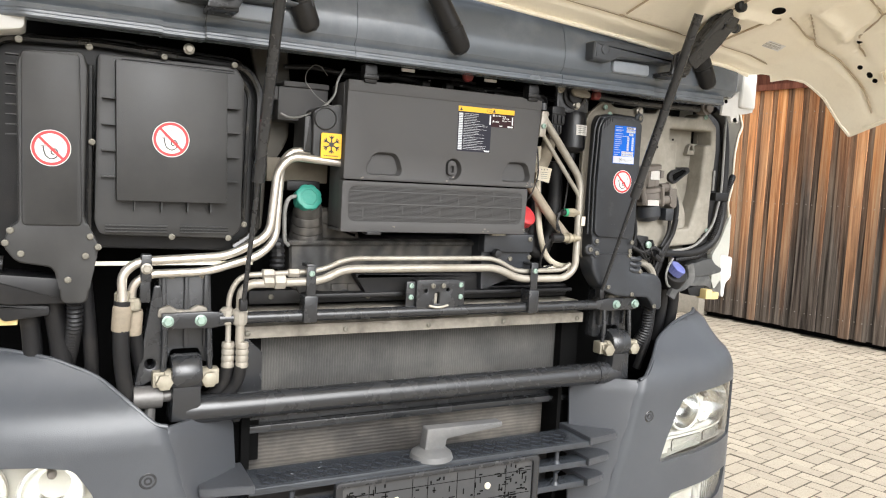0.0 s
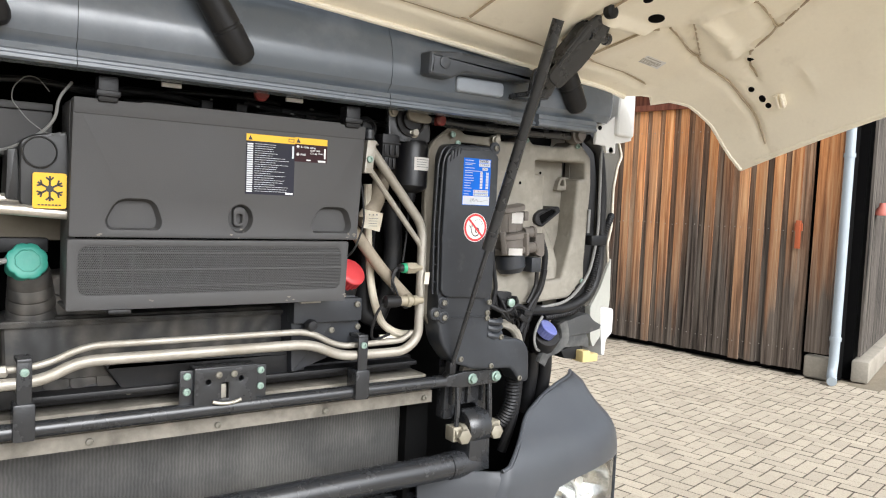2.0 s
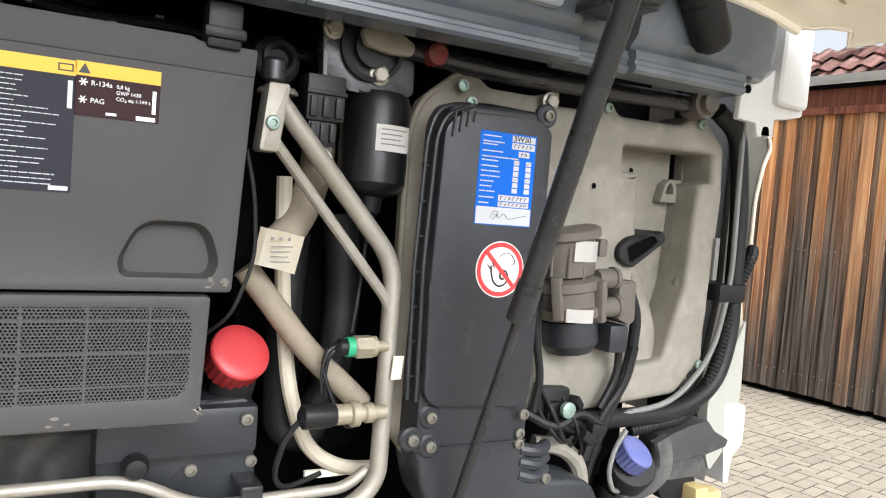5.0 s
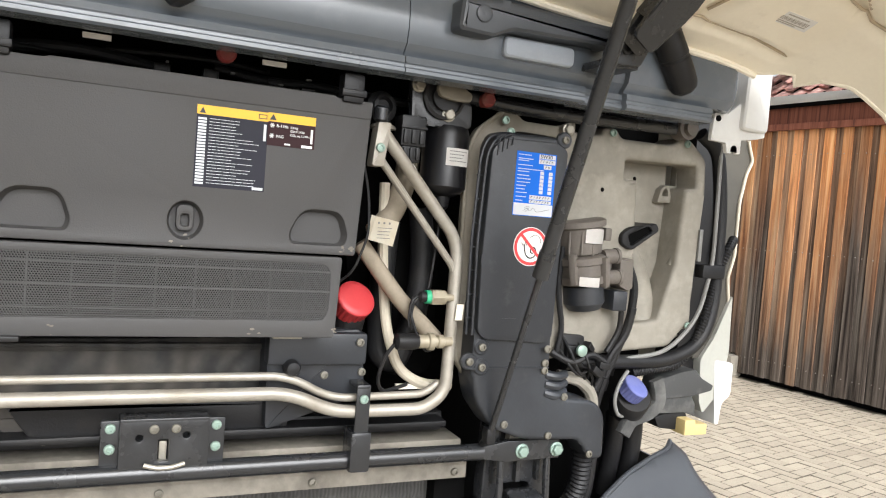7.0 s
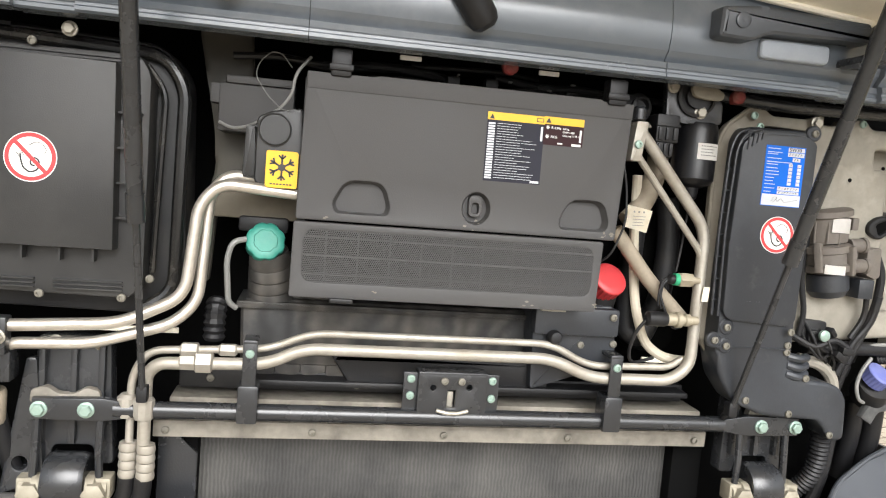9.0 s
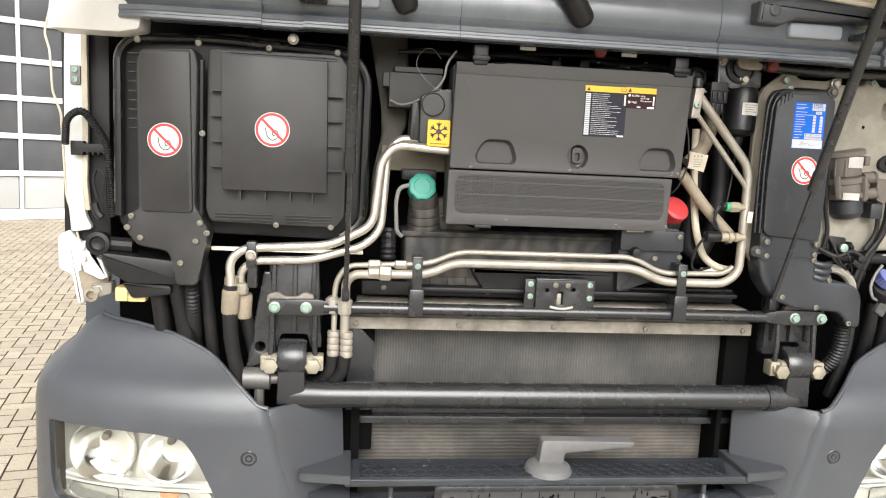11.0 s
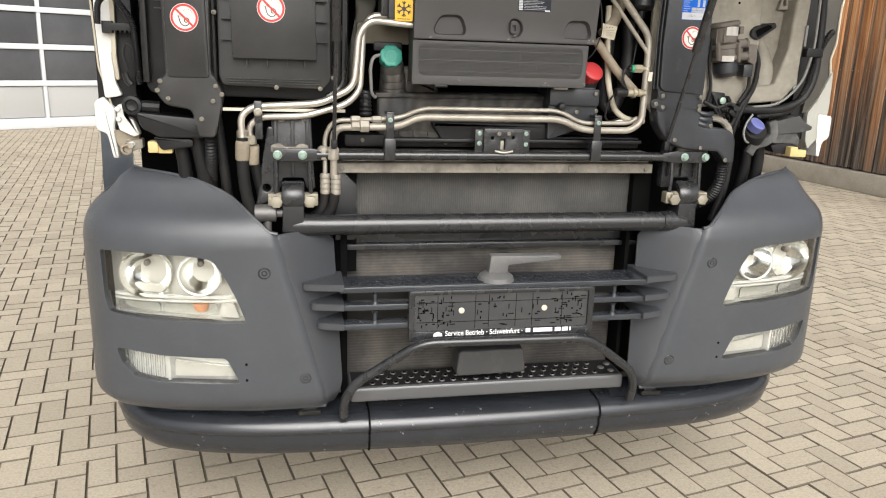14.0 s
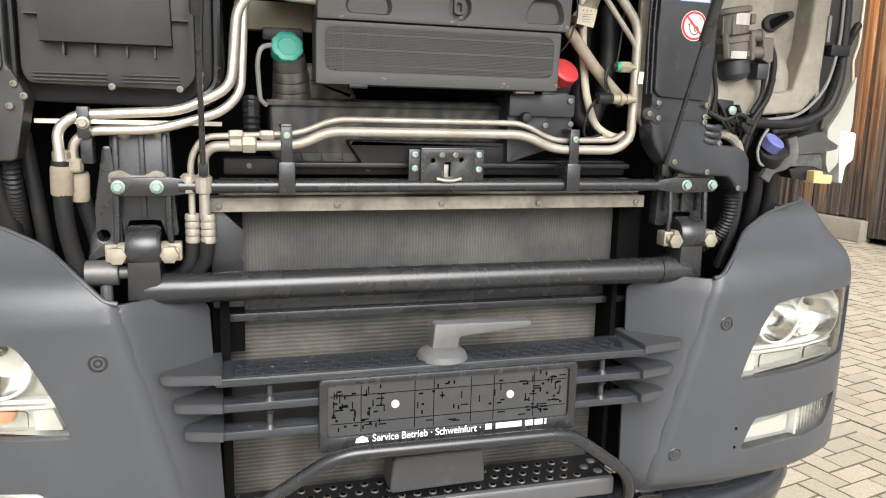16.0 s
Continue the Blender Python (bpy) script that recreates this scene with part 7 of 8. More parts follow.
prism(bm, rounded([(0.874, 1.692), (0.881, 1.718), (0.892, 1.727), (0.901, 1.723), (0.905, 1.71), (0.906, 1.693)], 0.003), 0.138, 0.156, 0.002, [rounded([(0.884, 1.705), (0.887, 1.716), (0.893, 1.721), (0.898, 1.714), (0.899, 1.705)], 0.002)[::-1]])
part("ear", bm, M_BEIGE, body)
for x, z in ((0.718, 1.703), (0.829, 1.733)):
    bm = bmesh.new()
    lathe(bm, [(0.0062, 0.0), (0.0062, 0.0012), (0.004, 0.0014), (0.004, 0.0004)], (x, 0.0985 if x < 0.76 else 0.1545, z), seg=12)
    part("rivet_ring", bm, M_BEIGE, body)
    bm = bmesh.new()
    lathe(bm, [(0.0038, 0), (0.0038, 0.0008)], (x, 0.0978 if x < 0.76 else 0.1538, z), seg=10)
    part("hole", bm, M_DEEP, body)
bm = bmesh.new()
GO = [(0.762, 1.628), (0.778, 1.641), (0.838, 1.653), (0.845, 1.639), (0.787, 1.60), (0.763, 1.610)]
GI = [(0.776, 1.627), (0.819, 1.646), (0.830, 1.637), (0.784, 1.608)]
prism(bm, rounded(GO, 0.008), 0.088, 0.156, 0.004, [rounded(GI, 0.005)[::-1]], 3)
grom = part("grommet", bm, M_RUBBER, body, "open black rubber grommet")
# Near-black sheet close to the mouth stands for the grommet's unlit inside.
bm = bmesh.new()
prism(bm, rounded([(x * 0.97 + 0.803 * 0.03, z * 0.97 + 1.628 * 0.03) for x, z in GO], 0.008), 0.0945, 0.0975, 0)
part("grommet_floor", bm, M_DEEP, grom)
bm = bmesh.new()
box(bm, 0.943, 0.951, 0.092, 0.097, 1.588, 1.648, 0.001)
part("pale_strip", bm, M_GREYPL, body)
bm = bmesh.new()
tube(bm, [(0.665, 0.09, 1.40), (0.90, 0.10, 1.398), (0.975, 0.10, 1.43), (1.005, 0.105, 1.50), (1.0, 0.105, 1.70), (0.975, 0.1, 1.80), (0.93, 0.1, 1.825)], 0.013, 0.05, 12)
part("door_seal", bm, M_RUBBER, body, "black rubber body seal")
bm = bmesh.new()
tube(bm, [(0.972, 0.09, 1.82), (0.976, 0.09, 1.70), (0.979, 0.09, 1.585), (0.955, 0.09, 1.48), (0.888, 0.09, 1.416), (0.79, 0.09, 1.405)], 0.004, 0.04, 8)
part("grey_cable", bm, M_GREYPL, body)
bm = bmesh.new()
corrugated(bm, [(1.055, 0.12, 1.634), (1.03, 0.10, 1.624), (1.006, 0.10, 1.578), (0.997, 0.105, 1.53), (0.975, 0.10, 1.455), (0.93, 0.10, 1.39), (0.82, 0.10, 1.378)], 0.0095, 0.006)
part("cable_conduit", bm, M_RUBBER, body, "black ribbed cable conduit")
bm = bmesh.new()
box(bm, 0.953, 1.008, 0.085, 0.11, 1.557, 1.583, 0.004)
part("conduit_clip", bm, M_BLACK, body)
# rim around the duct
bm = bmesh.new()
RO = [(0.47, 1.385), (0.45, 1.41), (0.446, 1.735), (0.458, 1.775), (0.49, 1.80), (0.507, 1.814), (0.528, 1.812), (0.545, 1.80), (0.61, 1.80), (0.645, 1.812)]
RI = [(0.645, 1.786), (0.62, 1.78), (0.54, 1.782), (0.50, 1.774), (0.478, 1.745), (0.472, 1.72), (0.474, 1.43), (0.49, 1.40)]
prism(bm, rounded(RO + RI, 0.008, 3), 0.086, 0.10, 0.004)
tube(bm, [(x + 0.002, 0.088, z) for x, z in RO[:6]], 0.004, 0.03, 10)
rim = part("body_rim", bm, M_RIM, truck, "dusty beige folded body rim")
bolts(SCREWG, [(0.505, 0.077, 1.796), (0.507, 0.06, 1.776)], rim, "screw")
bolts(BOLT, [(0.622, 0.075, 1.794)], rim)
# black liner with pale edge between cover and rim
# Added near-black sheet, the shade behind the liner in its colour.
bm = bmesh.new()
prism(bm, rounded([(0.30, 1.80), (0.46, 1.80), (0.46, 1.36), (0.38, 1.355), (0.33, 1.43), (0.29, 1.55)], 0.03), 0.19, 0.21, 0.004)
part("shade_backing", bm, M_DEEP, truck)
bm = bmesh.new()
tube(bm, [(0.40, 0.15, 1.645), (0.412, 0.15, 1.56), (0.405, 0.15, 1.46), (0.375, 0.15, 1.39), (0.35, 0.16, 1.40), (0.345, 0.16, 1.5), (0.35, 0.16, 1.62)], 0.02, 0.05, 12)
part("rubber_liner", bm, M_RUBBER, truck)
bm = bmesh.new()
tube(bm, [(0.325, 0.12, 1.68), (0.33, 0.12, 1.56), (0.345, 0.12, 1.45), (0.37, 0.12, 1.385), (0.41, 0.12, 1.36), (0.465, 0.12, 1.357)], 0.0085, 0.05, 10)
part("pale_edge", bm, M_PALE, truck, "pale metal edge of the liner")
bm = bmesh.new()
tube(bm, [(0.365, 0.13, 1.74), (0.358, 0.12, 1.68), (0.34, 0.12, 1.63), (0.31, 0.11, 1.60)], 0.018, 0.04, 12)
tube(bm, [(0.285, 0.10, 1.585), (0.35, 0.09, 1.503), (0.42, 0.095, 1.44)], 0.0128, 0.03, 12)
part("cloth_hose", bm, M_CLOTH, truck, "brown-grey sheathed hose")
# pipe block, sensors, tag
bm = bmesh.new()
prism(bm, rounded([(0.278, 1.70), (0.297, 1.70), (0.305, 1.765), (0.284, 1.765)], 0.004), 0.05, 0.075, 0.003)
blk = part("pipe_block", bm, M_ALU, truck, "aluminium pipe block")
bolts(SCREWG, [(0.289, 0.049, 1.727)], blk, "screw")
bm = bmesh.new()
lathe(bm, [(0.008, 0), (0.012, 0.003), (0.012, 0.02), (0.008, 0.024)], (0.29, 0.06, 1.765), (0, 0, 1), 12)
part("nut", bm, M_METALBLACK, blk)
bm = bmesh.new()
lathe(bm, [(0.024, -0.02), (0.024, 0.0), (0.017, 0.004), (0.017, 0.010), (0.012, 0.012), (0.010, 0.004), (0.002, 0.004)], (0.299, 0.085, 1.791), (0.1, -1, 0.1), 24)
part("hose_socket", bm, M_RUBBER, blk)
bm = bmesh.new()
lathe(bm, [(0.019, 0), (0.02, 0.002), (0.017, 0.006)], (0.299, 0.075, 1.757), (0, 0, 1), 24)
part("clamp_ring", bm, M_BOLT, blk)
bm = bmesh.new()
lathe(bm, [(0.007, -0.022), (0.011, -0.018), (0.011, 0.006), (0.006, 0.008), (0.006, 0.02)], (0.413, 0.068, 1.509), (1, 0, 0), 18)
M_BRASS = material("dull_brass", (0.30, 0.265, 0.195), 0.5, 0.3, grain=(0.1, 150), dust=((0.4, 0.35, 0.25), 30, 0.4, 0.8, 0.5))
v1 = part("service_valve", bm, M_BRASS, truck, "pale service valve on the pipe")
bm = bmesh.new()
lathe(bm, [(0.0105, 0), (0.0105, 0.008)], (0.386, 0.068, 1.509), (1, 0, 0), 14)
part("green_ring", bm, material("green_plastic", (0.03, 0.32, 0.16), 0.5), v1)
bm = bmesh.new()
lathe(bm, [(0.004, -0.006), (0.0085, -0.002), (0.0085, 0.006)], (0.380, 0.068, 1.509), (1, 0, 0), 14)
part("plug", bm, M_BLACK, v1)
bm = bmesh.new()
tube(bm, [(0.376, 0.068, 1.511), (0.366, 0.066, 1.506), (0.360, 0.066, 1.485), (0.362, 0.066, 1.462)], 0.0018, 0.01, 6)
part("valve_wire", bm, M_BLACK, v1)
bm = bmesh.new()
tube(bm, [(0.376, 0.068, 1.507), (0.368, 0.068, 1.500), (0.365, 0.068, 1.478), (0.368, 0.066, 1.458)], 0.0018, 0.01, 6)
part("valve_wire", bm, M_BLACK, v1)
bm = bmesh.new()
lathe(bm, [(0.0125, -0.009), (0.0125, 0.009)], (0.405, 0.068, 1.509), (1, 0, 0.02), 6)
part("hex_nut", bm, M_BRASS, v1)
bm = bmesh.new()
lathe(bm, [(0.0105, -0.014), (0.0105, 0.004), (0.0135, 0.006), (0.0135, 0.014), (0.0085, 0.016), (0.0085, 0.02), (0.0105, 0.022), (0.0105, 0.03), (0.0075, 0.032), (0.0075, 0.045)], (0.385, 0.055, 1.442), (1, 0, 0), 20)
v2 = part("pressure_sensor", bm, M_BRASS, truck, "pressure sensor with a black plug")
bm = bmesh.new()
lathe(bm, [(0.006, -0.012), (0.0125, -0.008), (0.0125, 0.02), (0.011, 0.026)], (0.348, 0.055, 1.442), (1, 0, 0), 14)
part("plug", bm, M_BLACK, v2)
for pts, r in (([(0.34, 0.055, 1.441), (0.325, 0.06, 1.42), (0.318, 0.07, 1.38), (0.335, 0.09, 1.355), (0.38, 0.10, 1.365)], 0.003), ([(0.366, 0.068, 1.508), (0.362, 0.07, 1.49), (0.372, 0.06, 1.455), (0.39, 0.06, 1.425), (0.405, 0.06, 1.43)], 0.0022), ([(0.41, 0.09, 1.63), (0.405, 0.09, 1.56), (0.40, 0.09, 1.52)], 0.0022), ([(0.268, 0.055, 1.70), (0.277, 0.05, 1.66), (0.28, 0.045, 1.60), (0.262, 0.05, 1.545), (0.245, 0.07, 1.525)], 0.002)):
    bm = bmesh.new()
    tube(bm, pts, r, 0.02, 8)
    part("sensor_wire", bm, M_RUBBER, truck)
bm = bmesh.new()
tv = [bm.verts.new(p) for p in ((0.287, 0.060, 1.629), (0.295, 0.066, 1.6275), (0.314, 0.0625, 1.6245), (0.331, 0.06, 1.621), (0.323, 0.059, 1.584), (0.306, 0.0615, 1.588), (0.288, 0.065, 1.5915), (0.281, 0.058, 1.593))]
for k in range(3):
    bm.faces.new((tv[k], tv[k + 1], tv[6 - k], tv[7 - k]))
bmesh.ops.solidify(bm, geom=bm.faces[:], thickness=0.0006)
M_PAPER = material("creased_paper", (0.72, 0.68, 0.58), 0.7, grain=(0.05, 120), stain=((0.6, 0.5, 0.34), 25, 0.45, 0.7, 0.5), bump=0.3)
tg = part("paper_tag", bm, M_PAPER, truck, "creased white paper tag")
bm = bmesh.new()
bars(bm, 0.298, 1.611, [0.022, 0.02, 0.018, 0.02], 0.005, 0.0009, 0.0605)
part("print", bm, M_GREYPL, tg)
bm = bmesh.new()
for x in (0.2975, 0.306, 0.3145):
    box(bm, x, x + 0.0028, 0.0593, 0.0598, 1.6165, 1.6195, 0)
part("print_bars", bm, M_GREYPL, tg)
bm = bmesh.new()
prism(bm, [(0.435, 1.475), (0.447, 1.475), (0.449, 1.50), (0.437, 1.50)], 0.058, 0.06, 0)
part("pipe_tag", bm, M_PAPER, truck)
# wiper motor
M_REDDULL = material("dirty_red_plastic", (0.2, 0.025, 0.022), 0.5, grain=(0.1, 200), dust=(DUST, 30, 0.45, 0.75, 0.5))
MX, MZ0, MZ1 = 0.409, 1.671, 1.773
bm = bmesh.new()
lathe(bm, [(0.008, -0.026), (0.012, -0.022), (0.014, -0.006), (0.03, 0.0), (0.0365, 0.008), (0.0375, MZ1 - MZ0 - 0.012), (0.034, MZ1 - MZ0)], (MX, 0.09, MZ0), (0.03, 0.06, 1), 30)
M_MOTOR = material("gloss_black_paint", (0.006, 0.006, 0.007), 0.3, spec=0.3, grain=(0.1, 200), dust=(DUST, 12, 0.55, 0.85, 0.12))
motor = part("wiper_motor", bm, M_MOTOR, truck, "black cylindrical wiper motor")
ml = wrap_label("motor_label", motor, (MX + 0.002, 0.0945), 0.0405, MZ0 + 0.042, MZ0 + 0.069, -20, 40)
bm = bmesh.new()
for k in range(4):
    z = MZ0 + 0.0635 - 0.005 * k
    for q in range(-12, 30 - 6 * (k % 3), 4):
        a0, a1 = radians(q), radians(q + 3)
        f = [(MX + 0.002 + 0.0412 * math.sin(a), 0.0945 - 0.0412 * math.cos(a), zz) for zz in (z, z + 0.0014) for a in (a0, a1)]
        vs = [bm.verts.new(p) for p in f]
        bm.faces.new((vs[0], vs[1], vs[3], vs[2]))
part("print", bm, M_GREYPL, ml)
bm = bmesh.new()
prism(bm, rounded([(0.337, 1.846), (0.375, 1.845), (0.441, 1.81), (0.442, 1.775), (0.429, 1.769), (0.374, 1.77), (0.341, 1.773)], 0.006), 0.068, 0.084, 0.004)
part("motor_plate", bm, M_METALBLACK, motor, "black pressed motor plate")
bolts(BOLT, [(x, 0.067, z) for x, z in [(0.348, 1.828), (0.4, 1.79)]], motor)
BX, BZ = [(0.39, 1.815)][0]
bm = bmesh.new()
lathe(bm, [(0.034, 0.0), (0.034, 0.008), (0.029, 0.01), (0.029, 0.004), (0.02, 0.004), (0.02, 0.012), (0.002, 0.013)], (BX, 0.07, BZ), seg=28)
part("bearing_ring", bm, M_RUBBER, motor)
bm = bmesh.new()
prism(bm, rounded([(x, z) for x, z in [(0.37, 1.829), (0.386, 1.837), (0.413, 1.83), (0.43, 1.823), (0.428, 1.81), (0.401, 1.809), (0.376, 1.813)]], 0.006), 0.046, 0.054, 0.003)
part("crank_arm", bm, M_RIM, motor, "dusty beige crank arm")
bm = bmesh.new()
PX, PZ = 0.346, 1.748
box(bm, PX - 0.02, PX + 0.02, 0.066, 0.10, PZ - 0.012, PZ + 0.034, 0.003)
part("plug", bm, M_BLACK, motor)
bm = bmesh.new()
box(bm, PX - 0.016, PX + 0.014, 0.07, 0.10, PZ - 0.036, PZ - 0.01, 0.003)
part("plug_neck", bm, M_BLACK, motor)
for q in range(3):
    bm = bmesh.new()
    box(bm, PX - 0.017 + q * 0.013, PX - 0.009 + q * 0.013, 0.062, 0.068, PZ - 0.008, PZ + 0.012, 0.001)
    part("latch", bm, M_BLACK, motor)
    bm = bmesh.new()
    box(bm, PX - 0.014 + q * 0.010, PX - 0.008 + q * 0.010, 0.066, 0.072, PZ - 0.032, PZ - 0.014, 0.001)
    part("plug_rib", bm, M_BLACK, motor)
bm = bmesh.new()
box(bm, PX - 0.021, PX + 0.021, 0.063, 0.068, PZ + 0.014, PZ + 0.018, 0.001)
part("collar", bm, M_BLACK, motor)
bm = bmesh.new()
for q in range(5):
    tube(bm, [(PX - 0.012 + q * 0.005, 0.085, PZ - 0.036), (PX - 0.008 + q * 0.006, 0.085, PZ - 0.046)], 0.0013, 0, 6)
part("pins", bm, M_PRINTW, motor)
bm = bmesh.new()
tube(bm, [(0.385, 0.085, 1.828), (0.56, 0.085, 1.818), (0.88, 0.09, 1.826)], 0.012, 0.05, 12)
link = part("wiper_linkage", bm, M_METALBLACK, truck, "dark wiper linkage tube")
for x, z in ((0.40, 1.826), (0.875, 1.826)):
    bm = bmesh.new()
    lathe(bm, [(0.018, -0.02), (0.02, -0.015), (0.02, 0.014), (0.013, 0.014), (0.013, 0.024)], (x, 0.085, z), seg=18)
    part("pivot", bm, M_PUMP, link)
bm = bmesh.new()
lathe(bm, [(0.011, -0.01), (0.012, 0.0), (0.012, 0.012), (0.008, 0.016)], (0.465, 0.075, 1.822), seg=14)
part("red_cap", bm, M_REDDULL, link, "red plastic pivot cap")
# things in the dark gap above the cover
rgap = random.Random(17)
for k in range(9):
    x0 = -0.36 + k * 0.07
    z0 = rgap.uniform(1.795, 1.825)
    bm = bmesh.new()
    tube(bm, [(x0, 0.13, z0), (x0 + 0.08, 0.10 + rgap.uniform(0, 0.04), z0 + rgap.uniform(-0.008, 0.008)), (x0 + 0.15, 0.12, z0 + rgap.uniform(-0.012, 0.006)), (x0 + 0.22, 0.15, z0 + rgap.uniform(-0.01, 0.01))], rgap.uniform(0.0025, 0.007), 0.03, 8)
    part("gap_cable", bm, M_BLACK, truck, "black cable in the gap above the cover")
for x, z in ((-0.02, 1.806), (0.045, 1.808), (0.135, 1.806), (0.185, 1.81)):
    bm = bmesh.new()
    box(bm, x, x + 0.022, 0.125, 0.15, z - 0.009, z + 0.009, 0.004)
    part("plug_connector", bm, M_BLACK, truck)
for x, z, w in ((0.082, 1.812, 0.006), (0.15, 1.805, 0.007), (0.19, 1.818, 0.008), (-0.005, 1.815, 0.004)):
    bm = bmesh.new()
    box(bm, x, x + w, 0.118, 0.126, z, z + 0.003, 0.001)
    part("cable_tie", bm, M_GREYPL, truck)
bm = bmesh.new()
lathe(bm, [(0.013, 0), (0.013, 0.01), (0.01, 0.013)], (0.066, 0.06, 1.828), seg=16)
part("red_cap", bm, M_REDDULL, truck, "red plastic cap in the gap")
for x in (-0.107, 0.114):
    bm = bmesh.new()
    box(bm, x, x + 0.033, 0.055, 0.06, 1.821, 1.828, 0.001)
    part("wire_tag", bm, M_STICKW, truck)

# --- black duct on the other side ---
bm = bmesh.new()
o = [(0.468, 1.752), (0.48, 1.774), (0.60, 1.776), (0.607, 1.72), (0.604, 1.44), (0.606, 1.393), (0.616, 1.368), (0.642, 1.348), (0.684, 1.346), (0.712, 1.338), (0.728, 1.315), (0.732, 1.241), (0.702, 1.241), (0.69, 1.262), (0.674, 1.277), (0.567, 1.283), (0.512, 1.303), (0.478, 1.346), (0.464, 1.40), (0.464, 1.45)]
prism(bm, rounded(o, 0.014), 0.045, 0.10, 0.008, seg=3)
rd = part("side_duct", bm, M_DUCT, truck, "black plastic air duct with a bent foot", 40)
bm = bmesh.new()
prism(bm, rounded([(0.485, 1.763), (0.466, 1.744), (0.461, 1.574), (0.465, 1.46), (0.478, 1.449), (0.59, 1.443), (0.601, 1.453), (0.602, 1.60), (0.602, 1.755), (0.581, 1.766)], 0.008), 0.036, 0.05, 0.003)
for k in range(4):
    tube(bm, [(0.476 + k * 0.008, 0.0355, 1.762 + 0.001 * k), (0.474 + k * 0.008, 0.0355, 1.735 + k * 0.006)], 0.0017, 0, 6)
part("duct_lid", bm, M_DUCT, rd)
bm = bmesh.new()
for off, y in ((0.0035, 0.041), (-0.0025, 0.05)):
    tube(bm, [(0.50, y, 1.772 - off * 0.4), (0.466 + off, y, 1.762 - off), (0.4555 + off, y, 1.735), (0.451 + off, y, 1.60), (0.4545 + off, y, 1.455)], 0.0024, 0.015, 8)
for k in range(7):
    box(bm, 0.449, 0.457, 0.046, 0.052, 1.48 + k * 0.037, 1.482 + k * 0.037, 0)
for x, z in ((0.478, 1.436), (0.458, 1.413), (0.48, 1.404), (0.598, 1.772)):
    lathe(bm, [(0.0135, 0), (0.0135, 0.006), (0.011, 0.008)], (x, 0.05, z), seg=18)
box(bm, 0.46, 0.604, 0.0415, 0.046, 1.4005, 1.4025, 0)
box(bm, 0.505, 0.53, 0.0352, 0.0362, 1.482, 1.483, 0)
for k in range(3):
    tube(bm, [(0.603, 0.05, 1.389 - k * 0.015), (0.625, 0.045, 1.385 - k * 0.016), (0.648, 0.06, 1.386 - k * 0.014)], 0.0078, 0.015, 10)
part("bead", bm, M_DUCT, rd)
bolts(SCREW, [(0.478, 0.041, 1.436), (0.458, 0.041, 1.413), (0.48, 0.041, 1.404), (0.594, 0.035, 1.434), (0.597, 0.044, 1.409), (0.597, 0.044, 1.397), (0.53, 0.044, 1.31), (0.615, 0.044, 1.288), (0.64, 0.044, 1.352), (0.70, 0.044, 1.252), (0.598, 0.041, 1.772)], rd, "screw")
Y = 0.0355
bm = bmesh.new()
LX, LZ = 0.508, 1.646
prism(bm, rect(LX, LX + 0.0725, LZ, LZ + 0.1), Y, Y + 0.001, 0)
bl = part("service_label", bm, M_STICKB, rd, "blue service label with printed fields and handwriting")
bm = bmesh.new()
prism(bm, rect(LX + 0.001, LX + 0.0715, LZ + 0.001, LZ + 0.0195), Y - 0.0005, Y, 0)
FIELDS = [(0.0405, 0.0915, 0.03, 0.0068), (0.0405, 0.0835, 0.03, 0.0068), (0.05, 0.0755, 0.014, 0.0062), (0.028, 0.0265, 0.04, 0.0066), (0.028, 0.0205, 0.04, 0.005)]
FIELDS += [(x, 0.0665 - 0.0061 * k, 0.0068, 0.005) for x in (0.0445, 0.0605) for k in range(6)]
for x, z, w, h in FIELDS:
    box(bm, LX + x, LX + x + w, Y - 0.0005, Y, LZ + z, LZ + z + h, 0)
rl = random.Random(12)
for z, n in [(0.0945, 0.026), (0.0885, 0.03), (0.0855, 0.022), (0.0785, 0.03), (0.0725, 0.05), (0.0685, 0.024)] + [(0.0625 - 0.0054 * k, rl.uniform(0.018, 0.032)) for k in range(6)] + [(0.029, 0.022), (0.023, 0.016)]:
    x = 0.0035
    while x < n:
        w = rl.uniform(0.002, 0.006)
        box(bm, LX + x, LX + min(n, x + w), Y - 0.0005, Y, LZ + z, LZ + z + 0.0013, 0)
        x += w + 0.0007
part("print", bm, M_PALEPRINT, bl)
text_mesh("5W30", 0.0085, (LX + 0.042, Y - 0.0008, LZ + 0.0922), M_PRINT, bl, "handwriting", width=0.022)
bm = bmesh.new()
tube(bm, [(LX + a, Y - 0.001, LZ + b) for a, b in ((0.018, 0.008), (0.026, 0.013), (0.03, 0.007), (0.036, 0.014), (0.042, 0.007), (0.05, 0.0085), (0.066, 0.0125))], 0.0006, 0.003, 6, 0.3)
tube(bm, [(LX + a, Y - 0.001, LZ + b) for a, b in ((0.02, 0.012), (0.024, 0.016), (0.03, 0.014), (0.022, 0.006))], 0.0005, 0.003, 6, 0.3)
for x, z, w, h in FIELDS[1:5]:
    for k in range(int(w / 0.0052)):
        xx = LX + x + 0.0025 + 0.0052 * k
        tube(bm, [(xx, Y - 0.001, LZ + z + h * 0.2), (xx + rl.uniform(0, 0.002), Y - 0.001, LZ + z + h * 0.8), (xx + 0.0026, Y - 0.001, LZ + z + h * rl.uniform(0.3, 0.8))], 0.00045, 0.001, 5, 0.3)
